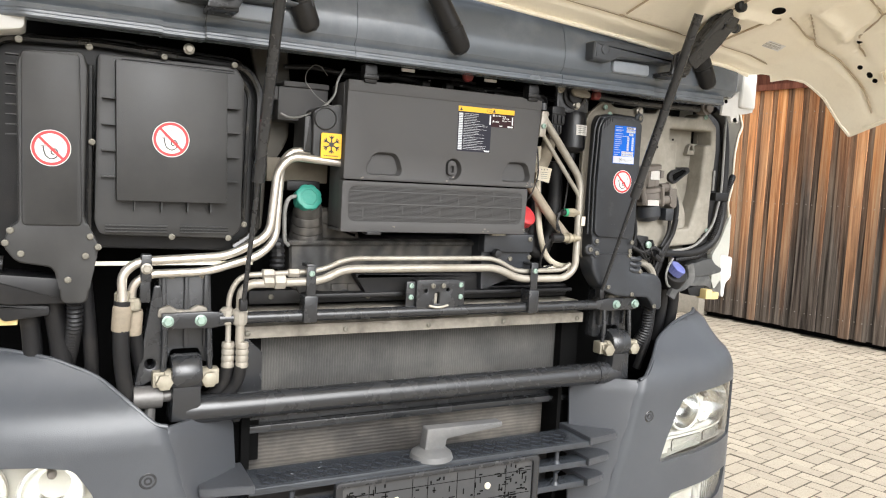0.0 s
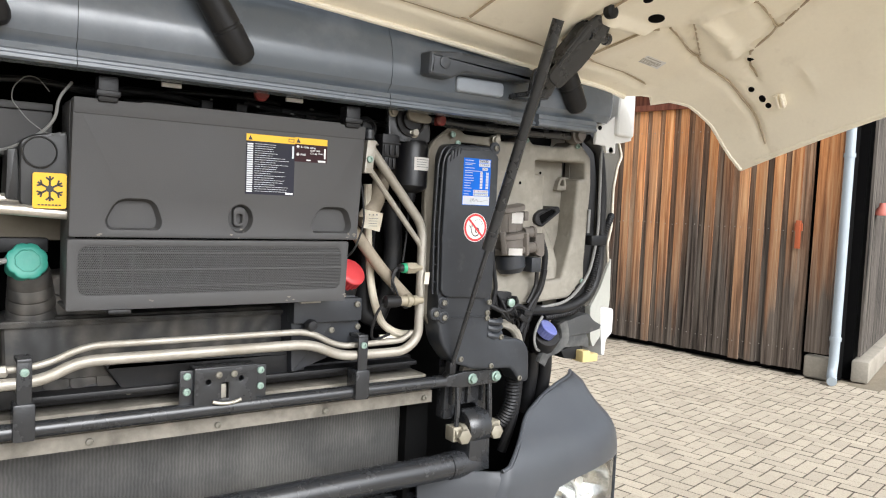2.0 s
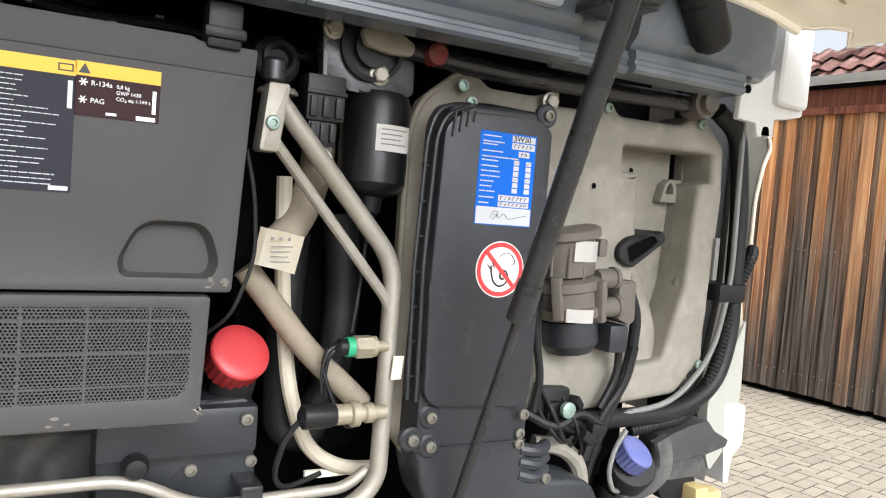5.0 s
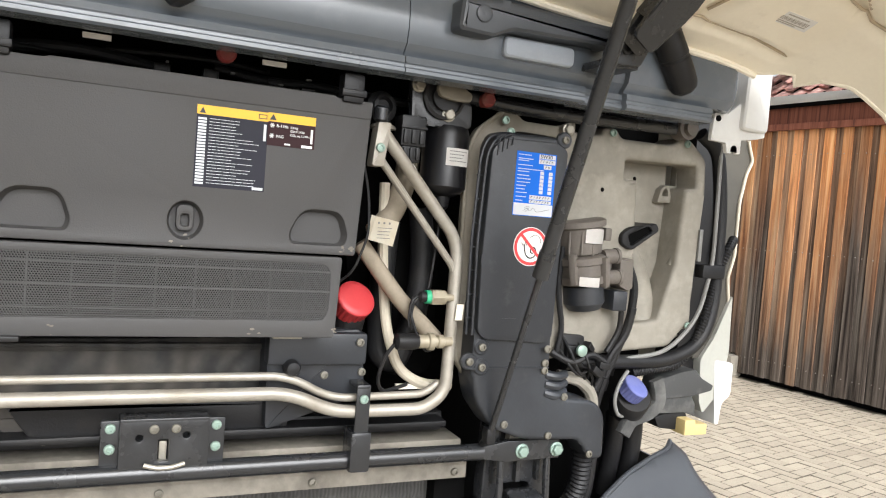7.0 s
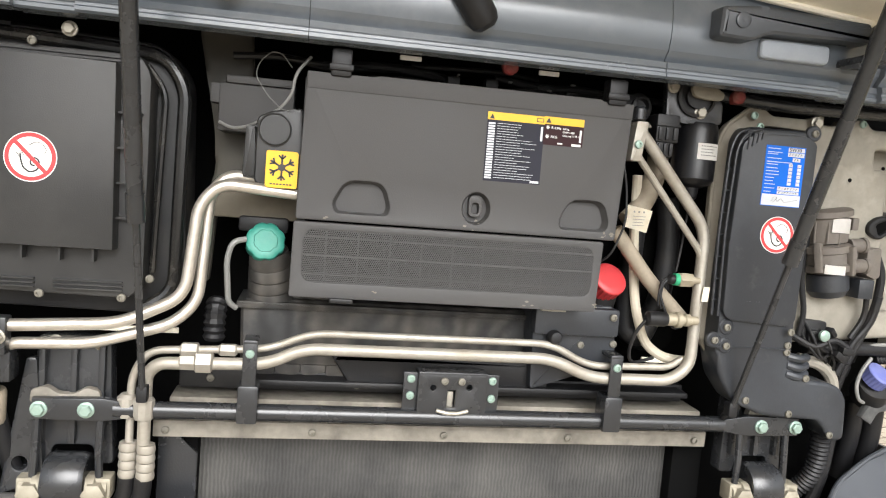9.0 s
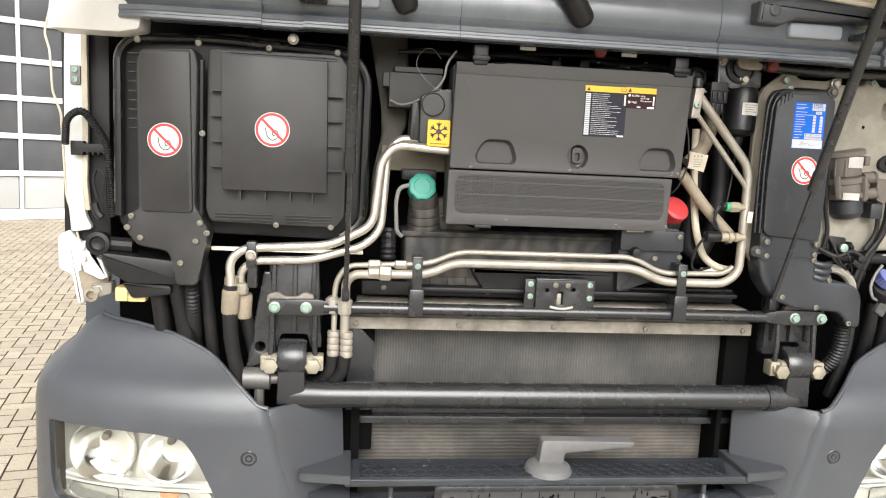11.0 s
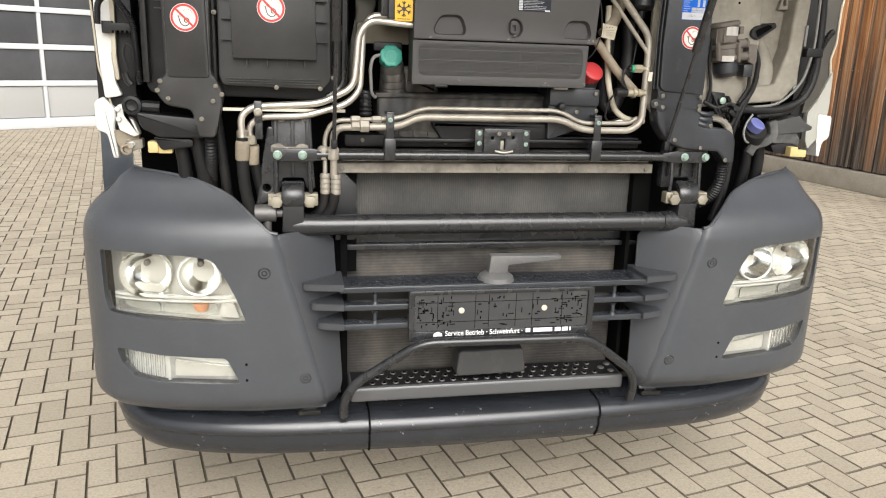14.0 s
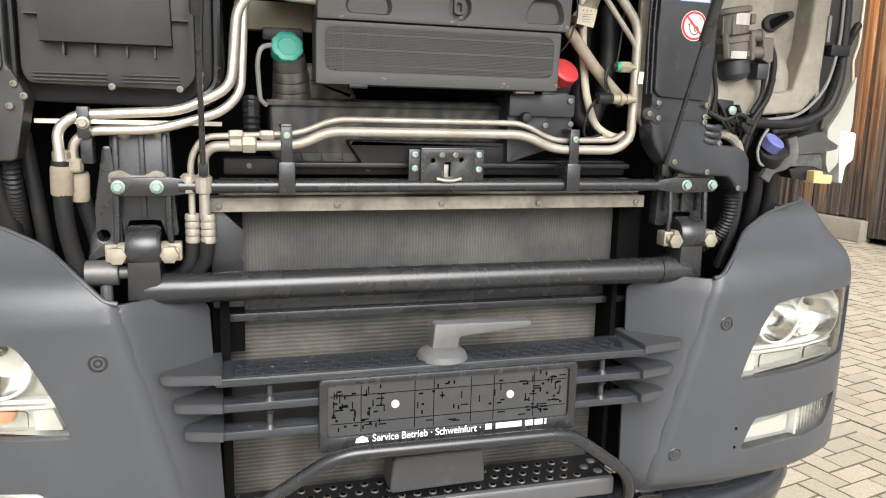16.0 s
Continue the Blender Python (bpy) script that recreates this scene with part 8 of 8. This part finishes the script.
for x, z, w, h in FIELDS[5::3]:
    tube(bm, [(LX + x + 0.001, Y - 0.001, LZ + z + 0.001), (LX + x + 0.0055, Y - 0.001, LZ + z + 0.0042)], 0.0004, 0, 5, 0.3)
tagged(part("pen_strokes", bm, M_PRINT, bl), kind="stuff")
hook_label(rd, 0.546, 1.598, 0.0358, 0.031)
# corrugated hoses under the duct foot
bm = bmesh.new()
corrugated(bm, [(0.718, 0.085, 1.25), (0.72, 0.09, 1.18), (0.71, 0.11, 1.13), (0.67, 0.13, 1.10), (0.62, 0.16, 1.09)], 0.018, 0.008, 0.04, 14)
part("flexible_hose", bm, M_RUBBER, rd)
bm = bmesh.new()
tube(bm, [(0.755, 0.11, 1.25), (0.75, 0.11, 1.15), (0.73, 0.13, 1.05)], 0.012, 0.05, 10)
part("rubber_hose", bm, M_RUBBER, truck, "black rubber hose")

# --- heater water valve (brown-grey) in the recess ---
bm = bmesh.new()
ax = Vector((0.17, 0.0, -1)).normalized()
lathe(bm, [(0.043, 0.0), (0.048, 0.003), (0.048, 0.012), (0.041, 0.015), (0.0395, 0.03), (0.0385, 0.058), (0.030, 0.06)], (0.670, 0.093, 1.648), ax, 30)
pump = part("heater_valve", bm, M_PUMP, truck, "dusty brown-grey heater valve")
bm = bmesh.new()
for k in (-1, 0, 1, 2):
    a = 0.55 * k - 0.4
    tube(bm, [(0.672 + 0.0385 * math.sin(a), 0.093 - 0.0385 * math.cos(a), 1.634), (0.674 + 0.038 * math.sin(a), 0.093 - 0.038 * math.cos(a), 1.588)], 0.0022, 0, 6)
box(bm, 0.714, 0.727, 0.07, 0.09, 1.615, 1.637, 0.003)
part("valve_ribs", bm, M_PUMP, pump)
bm = bmesh.new()
lathe(bm, [(0.036, 0), (0.0435, 0.003), (0.0435, 0.014), (0.0395, 0.016), (0.0395, 0.034), (0.0435, 0.036), (0.0435, 0.047), (0.036, 0.05)], (0.678, 0.086, 1.588), ax, 30)
for a in (-58, 22, 62):
    b = bmesh.new()
    box(b, -0.006, 0.006, -0.050, -0.036, -0.052, 0.0, 0.003)
    merge(bm, b, Matrix.Translation((0.682, 0.086, 1.588)) @ Matrix.Rotation(radians(a), 4, "Z") @ Matrix.Rotation(radians(-9), 4, "Y"))
part("valve_body", bm, M_PUMP, pump)
for z, x1 in ((1.588, 0.742), (1.552, 0.75)):
    bm = bmesh.new()
    lathe(bm, [(0.0115, 0.0), (0.0125, 0.006), (0.0125, x1 - 0.715), (0.010, x1 - 0.71)], (0.705, 0.062, z), (1, 0, 0.06), 16)
    lathe(bm, [(0.014, 0.0), (0.014, 0.006)], (x1 - 0.012, 0.062, z + 0.002), (1, 0, 0.06), 16)
    part("valve_port", bm, M_PUMP, pump)
bm = bmesh.new()
prism(bm, rounded([(0.742, 1.588), (0.771, 1.587), (0.774, 1.536), (0.765, 1.53), (0.745, 1.538)], 0.004), 0.06, 0.11, 0.004)
part("valve_flange", bm, M_PUMP, pump)
bm = bmesh.new()
lathe(bm, [(0.035, 0.0), (0.036, 0.01), (0.036, 0.03), (0.028, 0.042), (0.012, 0.046)], (0.688, 0.088, 1.536), ax, 26)
box(bm, 0.735, 0.765, 0.06, 0.095, 1.495, 1.53, 0.004)
part("valve_motor", bm, M_DUCT, pump)


wrap_label("valve_label", pump, (0.6745, 0.093), 0.0425, 1.609, 1.634, -18, 44)
wrap_label("valve_label", pump, (0.6825, 0.086), 0.0448, 1.5365, 1.5525, -38, 8)
for pts, r in (([(0.772, 0.075, 1.575), (0.79, 0.075, 1.54), (0.79, 0.08, 1.475), (0.77, 0.085, 1.42), (0.752, 0.09, 1.37), (0.745, 0.1, 1.31)], 0.0075), ([(0.79, 0.075, 1.50), (0.785, 0.08, 1.45), (0.755, 0.085, 1.41), (0.735, 0.09, 1.35)], 0.007), ([(0.765, 0.075, 1.50), (0.77, 0.08, 1.46), (0.745, 0.08, 1.42)], 0.005), ([(0.64, 0.085, 1.60), (0.635, 0.085, 1.53), (0.652, 0.085, 1.46), (0.645, 0.085, 1.42)], 0.005)):
    bm = bmesh.new()
    tube(bm, pts, r, 0.04, 10)
    part("cable", bm, M_RUBBER, pump)
bm = bmesh.new()
prism(bm, rounded([(0.655, 1.45), (0.70, 1.447), (0.703, 1.40), (0.672, 1.392), (0.652, 1.41)], 0.004), 0.085, 0.105, 0.003)
box(bm, 0.66, 0.682, 0.075, 0.09, 1.41, 1.432, 0.003)
part("wiring_bracket", bm, M_BLACK, truck, "black wiring bracket under the heater valve")
bm = bmesh.new()
tube(bm, [(0.63, 0.08, 1.42), (0.67, 0.07, 1.40), (0.71, 0.075, 1.42), (0.74, 0.07, 1.40)], 0.006, 0.02, 8)
part("cable", bm, M_RUBBER, truck)
bm = bmesh.new()
lathe(bm, [(0.010, 0), (0.010, 0.006), (0.006, 0.008)], (0.682, 0.068, 1.425), seg=14)
part("green_fitting", bm, M_GREENBOLT, truck)

# --- washer filler with the blue cap ---
M_BRACKET = material("dusty_grey_plastic", (0.045, 0.046, 0.046), 0.55, grain=(0.1, 250), stain=((0.24, 0.235, 0.22), 14, 0.45, 0.75, 0.6), bump=0.15)
bm = bmesh.new()
lathe(bm, [(0.03, 0), (0.033, 0.01), (0.033, 0.05), (0.03, 0.055)], (0.83, 0.12, 1.305), (-0.28, -0.7, 0.6), 22)
wf = part("washer_filler", bm, M_BLACK, truck, "black washer filler neck")
cap(wf, (0.812, 0.075, 1.357), (0.22, -0.62, 0.75), 0.0245, M_BLUE, "dusty blue screw cap", 20, 0.05)
bm = bmesh.new()
prism(bm, rounded([(0.89, 1.363), (0.941, 1.377), (0.973, 1.381), (0.989, 1.364), (1.02, 1.349), (1.016, 1.339), (0.971, 1.33), (0.885, 1.325)], 0.003, 3), 0.10, 0.15, 0.0012)
prism(bm, [(0.89, 1.326), (0.972, 1.3305), (0.984, 1.312), (0.985, 1.288), (0.959, 1.297), (0.895, 1.297)], 0.106, 0.15, 0.0012)
fb = part("filler_bracket", bm, M_BRACKET, truck, "dusty grey plastic filler bracket")
bm = bmesh.new()
course = [(0.807, 1.266), (0.824, 1.292), (0.858, 1.303), (0.88, 1.32), (0.88, 1.342), (0.872, 1.366)]
rows = []
for k, (x, z) in enumerate(dense(course, 5)):
    q = dense(course, 5)
    d = q[min(k + 1, len(q) - 1)] - q[max(k - 1, 0)]
    d = d / np.linalg.norm(d)
    rows.append([bm.verts.new((x - d[1] * e, 0.086 + y, z + d[0] * e)) for e, y in ((-0.0145, 0.004), (-0.012, 0.0), (0.012, 0.0), (0.0145, 0.004), (0.0145, 0.012), (-0.0145, 0.012))])
for ra, rb in zip(rows, rows[1:]):
    for k in range(6):
        bm.faces.new((ra[k - 1], ra[k], rb[k], rb[k - 1]))
bm.faces.new(rows[0])
bm.faces.new(rows[-1][::-1])
bmesh.ops.recalc_face_normals(bm, faces=bm.faces[:])
part("bracket_arm", bm, M_BRACKET, fb)
bm = bmesh.new()
prism(bm, rounded([(0.892, 1.289), (0.915, 1.295), (0.965, 1.3), (0.973, 1.277), (0.952, 1.262), (0.904, 1.268)], 0.004), 0.11, 0.15, 0.0015)
part("bracket_foot", bm, M_BLACK, fb)
bm = bmesh.new()
tube(bm, [(0.80, 0.085, 1.385), (0.782, 0.085, 1.36), (0.775, 0.085, 1.33), (0.785, 0.085, 1.305), (0.80, 0.09, 1.30)], 0.0035, 0.02, 8)
part("cap_strap", bm, M_GREYPL, fb)
bm = bmesh.new()
tube(bm, [(0.66, 0.10, 1.375), (0.70, 0.09, 1.37), (0.728, 0.09, 1.345), (0.735, 0.09, 1.31)], 0.011, 0.03, 10)
part("beige_hose", bm, M_BEIGE, truck, "dusty beige hose")
for x in (0.84, 0.885):
    bm = bmesh.new()
    tube(bm, [(x, 0.16, 1.285), (x + 0.01, 0.17, 1.22), (x + 0.01, 0.19, 1.12)], 0.018, 0.04, 14)
    part("drain_hose", bm, M_BLACK, truck, "black rubber drain hose")
# loose wiring under the heater valve
rwi = random.Random(31)
for k in range(6):
    xa, xb = rwi.uniform(0.65, 0.70), rwi.uniform(0.71, 0.79)
    za, zb = rwi.uniform(1.385, 1.425), rwi.uniform(1.365, 1.405)
    ya = rwi.uniform(0.07, 0.10)
    bm = bmesh.new()
    tube(bm, [(xa, ya + 0.02, za + 0.03), (xa + 0.008, ya - 0.008, za), ((xa + xb) / 2, ya - rwi.uniform(0.0, 0.02), rwi.uniform(1.37, 1.41)), (xb - 0.01, ya, zb), (xb, ya + 0.02, zb - 0.025)], rwi.uniform(0.0013, 0.003), 0.015, 8)
    part("loose_wire", bm, M_RUBBER, truck)
for k in range(4):
    bm = bmesh.new()
    x, z = rwi.uniform(0.635, 0.75), rwi.uniform(1.385, 1.435)
    box(bm, -0.012, 0.012, -0.007, 0.007, -0.006, 0.006, 0.002, m=pose(x, 0.055 + 0.03 * rwi.random(), z, 0, rwi.uniform(-40, 40), rwi.uniform(-30, 30)))
    part("plug_connector", bm, M_BLACK, truck)
for x, sg in ((0.975, 1), (-0.935, -1)):
    bm = bmesh.new()
    x0 = min(x, x + 0.045)
    x0 -= 0.03 if sg > 0 else 0
    box(bm, x0, x0 + 0.026, 0.085, 0.125, 1.258, 1.288, 0.004)
    box(bm, x0 + 0.024, x0 + 0.06, 0.09, 0.12, 1.256, 1.278, 0.004)
    part("yellow_connector", bm, M_YPLASTIC, truck, "yellow plastic connector")
# white step blocks and pillar edges
for sg in (-1, 1):
    c = CX + sg * (1.062 if sg < 0 else 1.097)
    bm = bmesh.new()
    o = [(c - 0.03, 1.385), (c + 0.022, 1.378), (c + 0.022, 1.31), (c + 0.0, 1.295), (c - 0.004, 1.25), (c - 0.014, 1.25), (c - 0.022, 1.30)]
    if sg < 0:
        o = [(2 * c - x, z) for x, z in ((-1.055, 1.395), (-1.079, 1.383), (-1.078, 1.308), (-1.051, 1.297), (-1.04, 1.232), (-1.025, 1.232), (-1.031, 1.303), (-1.025, 1.364), (-1.046, 1.387))]
    prism(bm, rounded(o if sg > 0 else [(2 * c - x, z) for x, z in o], 0.01), 0.163 if sg > 0 else 0.17, 0.24, 0.003 if sg > 0 else 0.008, seg=3)
    part("step_block", bm, M_WHITE, truck, "white plastic corner block under the pillar")
    bm = bmesh.new()
    course = [(1.123, 0.172, 1.837), (1.128, 0.172, 1.822), (1.139, 0.172, 1.797), (1.125, 0.172, 1.768), (1.114, 0.172, 1.71), (1.114, 0.172, 1.649), (1.115, 0.172, 1.602), (1.102, 0.172, 1.554), (1.118, 0.172, 1.457), (1.109, 0.172, 1.391)] if sg > 0 else [(CX - q + 0.03, 0.175, z) for q, z in ((1.125, 1.88), (1.142, 1.81), (1.132, 1.775), (1.128, 1.69), (1.112, 1.645), (1.104, 1.47), (1.07, 1.34))]
    tube(bm, course, 0.0035 if sg > 0 else 0.0026, 0.01, 10)
    part("pillar_edge", bm, M_PALE, truck, "white pillar edge")
    if sg < 0:
        bm = bmesh.new()
        prism(bm, rounded([(-1.051, 2.0), (-1.056, 1.76), (-1.059, 1.591), (-1.054, 1.475), (-1.049, 1.391), (-1.003, 1.399), (-1.018, 1.43), (-1.023, 1.501), (-1.019, 1.613), (-1.02, 1.761), (-1.018, 2.0)], 0.01, 3), 0.165, 0.18, 0.005)
        post = part("pillar_sheet", bm, M_WHITE, truck, "white painted door pillar sheet")
        bm = bmesh.new()
        prism(bm, rounded([(-1.018, 2.0), (-1.02, 1.76), (-1.019, 1.613), (-1.022, 1.501), (-1.016, 1.44), (-1.006, 1.44), (-1.011, 1.501), (-1.008, 1.613), (-1.008, 1.76), (-1.006, 2.0)], 0.004, 3), 0.158, 0.17, 0.003)
        part("pillar_flange", bm, M_PALE, post, "dusty flange of the pillar")
        bm = bmesh.new()
        box(bm, -1.043, -1.022, 0.157, 0.167, 1.705, 1.745, 0.003)
        hp = part("hinge_plate", bm, M_GREYPL, post, "grey hinge plate with two bolts")
        bolts(SCREWG, [(-1.032, 0.157, 1.735), (-1.032, 0.157, 1.715)], hp, "screw")
        bm = bmesh.new()
        prism(bm, rounded([(-1.01, 1.378), (-0.994, 1.381), (-0.99, 1.349), (-0.972, 1.34), (-0.959, 1.302), (-0.974, 1.296), (-1.008, 1.313), (-1.013, 1.331)], 0.003, 3), 0.12, 0.15, 0.004)
        lathe(bm, [(0.007, 0), (0.007, 0.008), (0.005, 0.01)], (-1.008, 0.12, 1.368), seg=12)
        lathe(bm, [(0.007, 0), (0.007, 0.008), (0.005, 0.01)], (-1.007, 0.12, 1.342), seg=12)
        part("stepped_bracket", bm, M_WHITE, post, "white moulded stepped bracket")
        bm = bmesh.new()
        prism(bm, rounded([(-1.028, 1.310), (-0.962, 1.308), (-0.969, 1.262), (-1.018, 1.266)], 0.004, 3), 0.14, 0.16, 0.003)
        lathe(bm, [(0.015, 0), (0.015, 0.016), (0.009, 0.018), (0.009, 0.006), (0.0005, 0.006)], (-0.996, 0.14, 1.262), seg=18)
        part("lower_sheet", bm, M_CLOTH, post, "dirty lower body sheet with a bush")
    if sg > 0:
        bm = bmesh.new()
        prism(bm, [(x - 0.001, z) for x, _, z in course] + [(1.03, 1.386), (1.06, 1.56), (1.06, 1.85)], 0.174, 0.184, 0.002)
        part("door_pillar", bm, M_OLIVE, truck, "dark olive door pillar sheet")
        bm = bmesh.new()
        prism(bm, rounded([(CX + sg * (q - (0.0 if sg > 0 else 0.03)), z) for q, z in ((1.10, 1.52), (1.06, 1.43), (1.03, 1.386), (1.036, 1.30), (1.048, 1.274), (1.09, 1.32), (1.104, 1.40))][::sg], 0.008), 0.165, 0.19, 0.001)
        part("inner_sheet", bm, M_INNERSHEET, truck, "pale grey-green inner body sheet")
    bm = bmesh.new()
    x0, x1 = sorted((CX + sg * 0.985, CX + sg * (1.108 if sg > 0 else 1.085)))
    box(bm, x0, x1, 0.185, 0.255, 1.30, 2.02, 0.01)
    part("pillar_inner", bm, M_BLACK, truck)
# left-hand lamp bracket, hook hose and buffer
bm = bmesh.new()
prism(bm, rounded([(-0.955, 1.365), (-0.79, 1.35), (-0.785, 1.30), (-0.90, 1.30), (-0.945, 1.325)], 0.012), 0.06, 0.15, 0.008)
prism(bm, rounded([(-0.92, 1.30), (-0.82, 1.295), (-0.82, 1.275), (-0.90, 1.265)], 0.008), 0.08, 0.15, 0.005)
part("lamp_bracket", bm, M_BLACK, truck, "black plastic bracket under the duct")
bm = bmesh.new()
lathe(bm, [(0.022, -0.02), (0.024, -0.01), (0.024, 0.012), (0.016, 0.014), (0.013, 0.009), (0.004, 0.006)], (-0.966, 0.09, 1.38), seg=20)
tube(bm, [(-0.966, 0.1, 1.378), (-0.90, 0.1, 1.375)], 0.016, 0, 10)
part("rubber_buffer", bm, M_RUBBER, truck, "black rubber buffer")
bm = bmesh.new()
corrugated(bm, [(-1.044, 0.13, 1.58), (-1.038, 0.12, 1.635), (-1.005, 0.115, 1.655), (-0.978, 0.115, 1.62), (-0.957, 0.12, 1.585), (-0.955, 0.13, 1.52), (-0.954, 0.14, 1.43)], 0.0085, 0.005)
part("cable_conduit", bm, M_RUBBER, truck, "black ribbed cable conduit")
bm = bmesh.new()
comb = [(-1.037, 1.558), (-1.012, 1.558), (-1.012, 1.565)]
for k in range(4):
    comb += [(-1.006 + k * 0.011, 1.565), (-1.006 + k * 0.011, 1.56), (-1.001 + k * 0.011, 1.56), (-1.001 + k * 0.011, 1.565)]
comb += [(-0.962, 1.565), (-0.962, 1.583), (-1.012, 1.583), (-1.012, 1.588), (-1.037, 1.588)]
prism(bm, comb, 0.138, 0.162, 0.001)
part("conduit_clip", bm, M_BLACK, truck)
bm = bmesh.new()
tube(bm, [(-0.975, 0.11, 1.47), (-0.985, 0.11, 1.51), (-0.975, 0.11, 1.535), (-0.96, 0.11, 1.52), (-0.96, 0.115, 1.45)], 0.003, 0.015, 8)
tube(bm, [(-0.985, 0.12, 1.46), (-0.98, 0.12, 1.44), (-0.97, 0.12, 1.43)], 0.009, 0.01, 8)
part("loop_cable", bm, M_RUBBER, truck)
bm = bmesh.new()
prism(bm, rounded([(-1.0, 1.285), (-0.955, 1.29), (-0.955, 1.265), (-0.985, 1.255)], 0.005), 0.13, 0.16, 0.004)
lb = part("small_bracket", bm, M_BEIGE, truck, "dusty small steel bracket")
bolts(BOLT, [(-0.983, 0.13, 1.272)], lb)
for pts, r in (([(-0.86, 0.12, 1.30), (-0.85, 0.14, 1.2), (-0.85, 0.16, 1.05)], 0.018), ([(-0.82, 0.10, 1.33), (-0.80, 0.13, 1.2), (-0.79, 0.15, 1.05)], 0.02), ([(-0.76, 0.10, 1.35), (-0.745, 0.12, 1.2), (-0.74, 0.16, 1.05)], 0.014)):
    bm = bmesh.new()
    tube(bm, pts, r, 0.06, 12)
    part("rubber_hose", bm, M_RUBBER, truck, "black rubber hose")

# ---- paving: herringbone blocks 20 x 10 cm, turned against the truck ----
PU = Vector((math.cos(radians(12.3)), math.sin(radians(12.3)), 0))
PV = Vector((-PU.y, PU.x, 0))
PO = Vector((-1.406, 0.968, 0)) - PV * 0.103 + PU * 0.013


def paver_bm(w, h):
    b = bmesh.new()
    g = 0.0025
    for (x, y, z) in ((g, g, -0.011), (w - g, g, -0.011), (w - g, h - g, -0.011), (g, h - g, -0.011), (g, g, -0.004), (w - g, g, -0.004), (w - g, h - g, -0.004), (g, h - g, -0.004),
                      (g + 0.0022, g + 0.0022, 0), (w - g - 0.0022, g + 0.0022, 0), (w - g - 0.0022, h - g - 0.0022, 0), (g + 0.0022, h - g - 0.0022, 0)):
        b.verts.new((x, y, z))
    b.verts.ensure_lookup_table()
    v = b.verts
    for lo, hi in ((0, 4), (4, 8)):
        for k in range(4):
            b.faces.new((v[lo + k], v[lo + (k + 1) % 4], v[hi + (k + 1) % 4], v[hi + k]))
    b.faces.new((v[8], v[9], v[10], v[11]))
    return b


PAVER = {}
for key, (w, h) in (("h", (0.2, 0.1)), ("v", (0.1, 0.2))):
    PAVER[key] = finish(paver_bm(w, h), "paver", [M_PAVER, M_EDGE], 5)
    for p in PAVER[key].polygons:
        p.material_index = 0 if p.normal.z > 0.95 else 1
turn = Matrix((PU, PV, Vector((0, 0, 1)))).transposed().to_4x4()
verts, faces, near, slots = [], [], [], []
base = {k: ([v.co.copy() for v in me.vertices], [tuple(p.vertices) for p in me.polygons], [p.material_index for p in me.polygons]) for k, me in PAVER.items()}
rngp = random.Random(11)
for i in range(-190, 190):
    for j in range(-140, 220):
        d = (i - j) % 4
        if d not in (0, 3):
            continue
        key = "h" if d == 0 else "v"
        c = PO + PU * (0.1 * i + 0.05) + PV * (0.1 * j + 0.05)
        inside = (-10.0 < c.x < 7.5 and -7.5 < c.y < 16.0 and (c - Vector((-5.5, 13.3, 0))).dot(Vector((0.588, -0.809, 0))) > 0.05) and (c - BA).dot(BNORM) > 0.05
        if not inside or (abs(c.x) < 1.0 and 1.6 < c.y < 6):
            continue
        m = turn.copy()
        m.translation = PO + PU * 0.1 * i + PV * 0.1 * j + Vector((0, 0, rngp.uniform(-0.0025, 0.0015)))
        m = m @ Matrix.Rotation(rngp.uniform(-0.008, 0.008), 4, "X") @ Matrix.Rotation(rngp.uniform(-0.006, 0.006), 4, "Y")
        if (-2.1 < c.x < -1.15 and 0.4 < c.y < 2.3) or (0.95 < c.x < 2.3 and 0.2 < c.y < 2.0):
            near.append((key, m))
            if len(near) <= 300:
                continue
        k = len(verts)
        pts, fs, ms = base[key]
        slots += ms
        verts += [m @ p for p in pts]
        faces += [tuple(k + q for q in f) for f in fs]
for key, m in near[:300]:
    shared("paver", PAVER[key], ground, m)
me = bpy.data.meshes.new("paving")
me.from_pydata(verts, [], faces)
me.materials.append(M_PAVER)
me.materials.append(M_EDGE)
me.polygons.foreach_set("material_index", slots)
paving = new("paving", me)
paving.parent = ground
tagged(paving, "weathered grey-beige concrete paving blocks", kind="stuff")
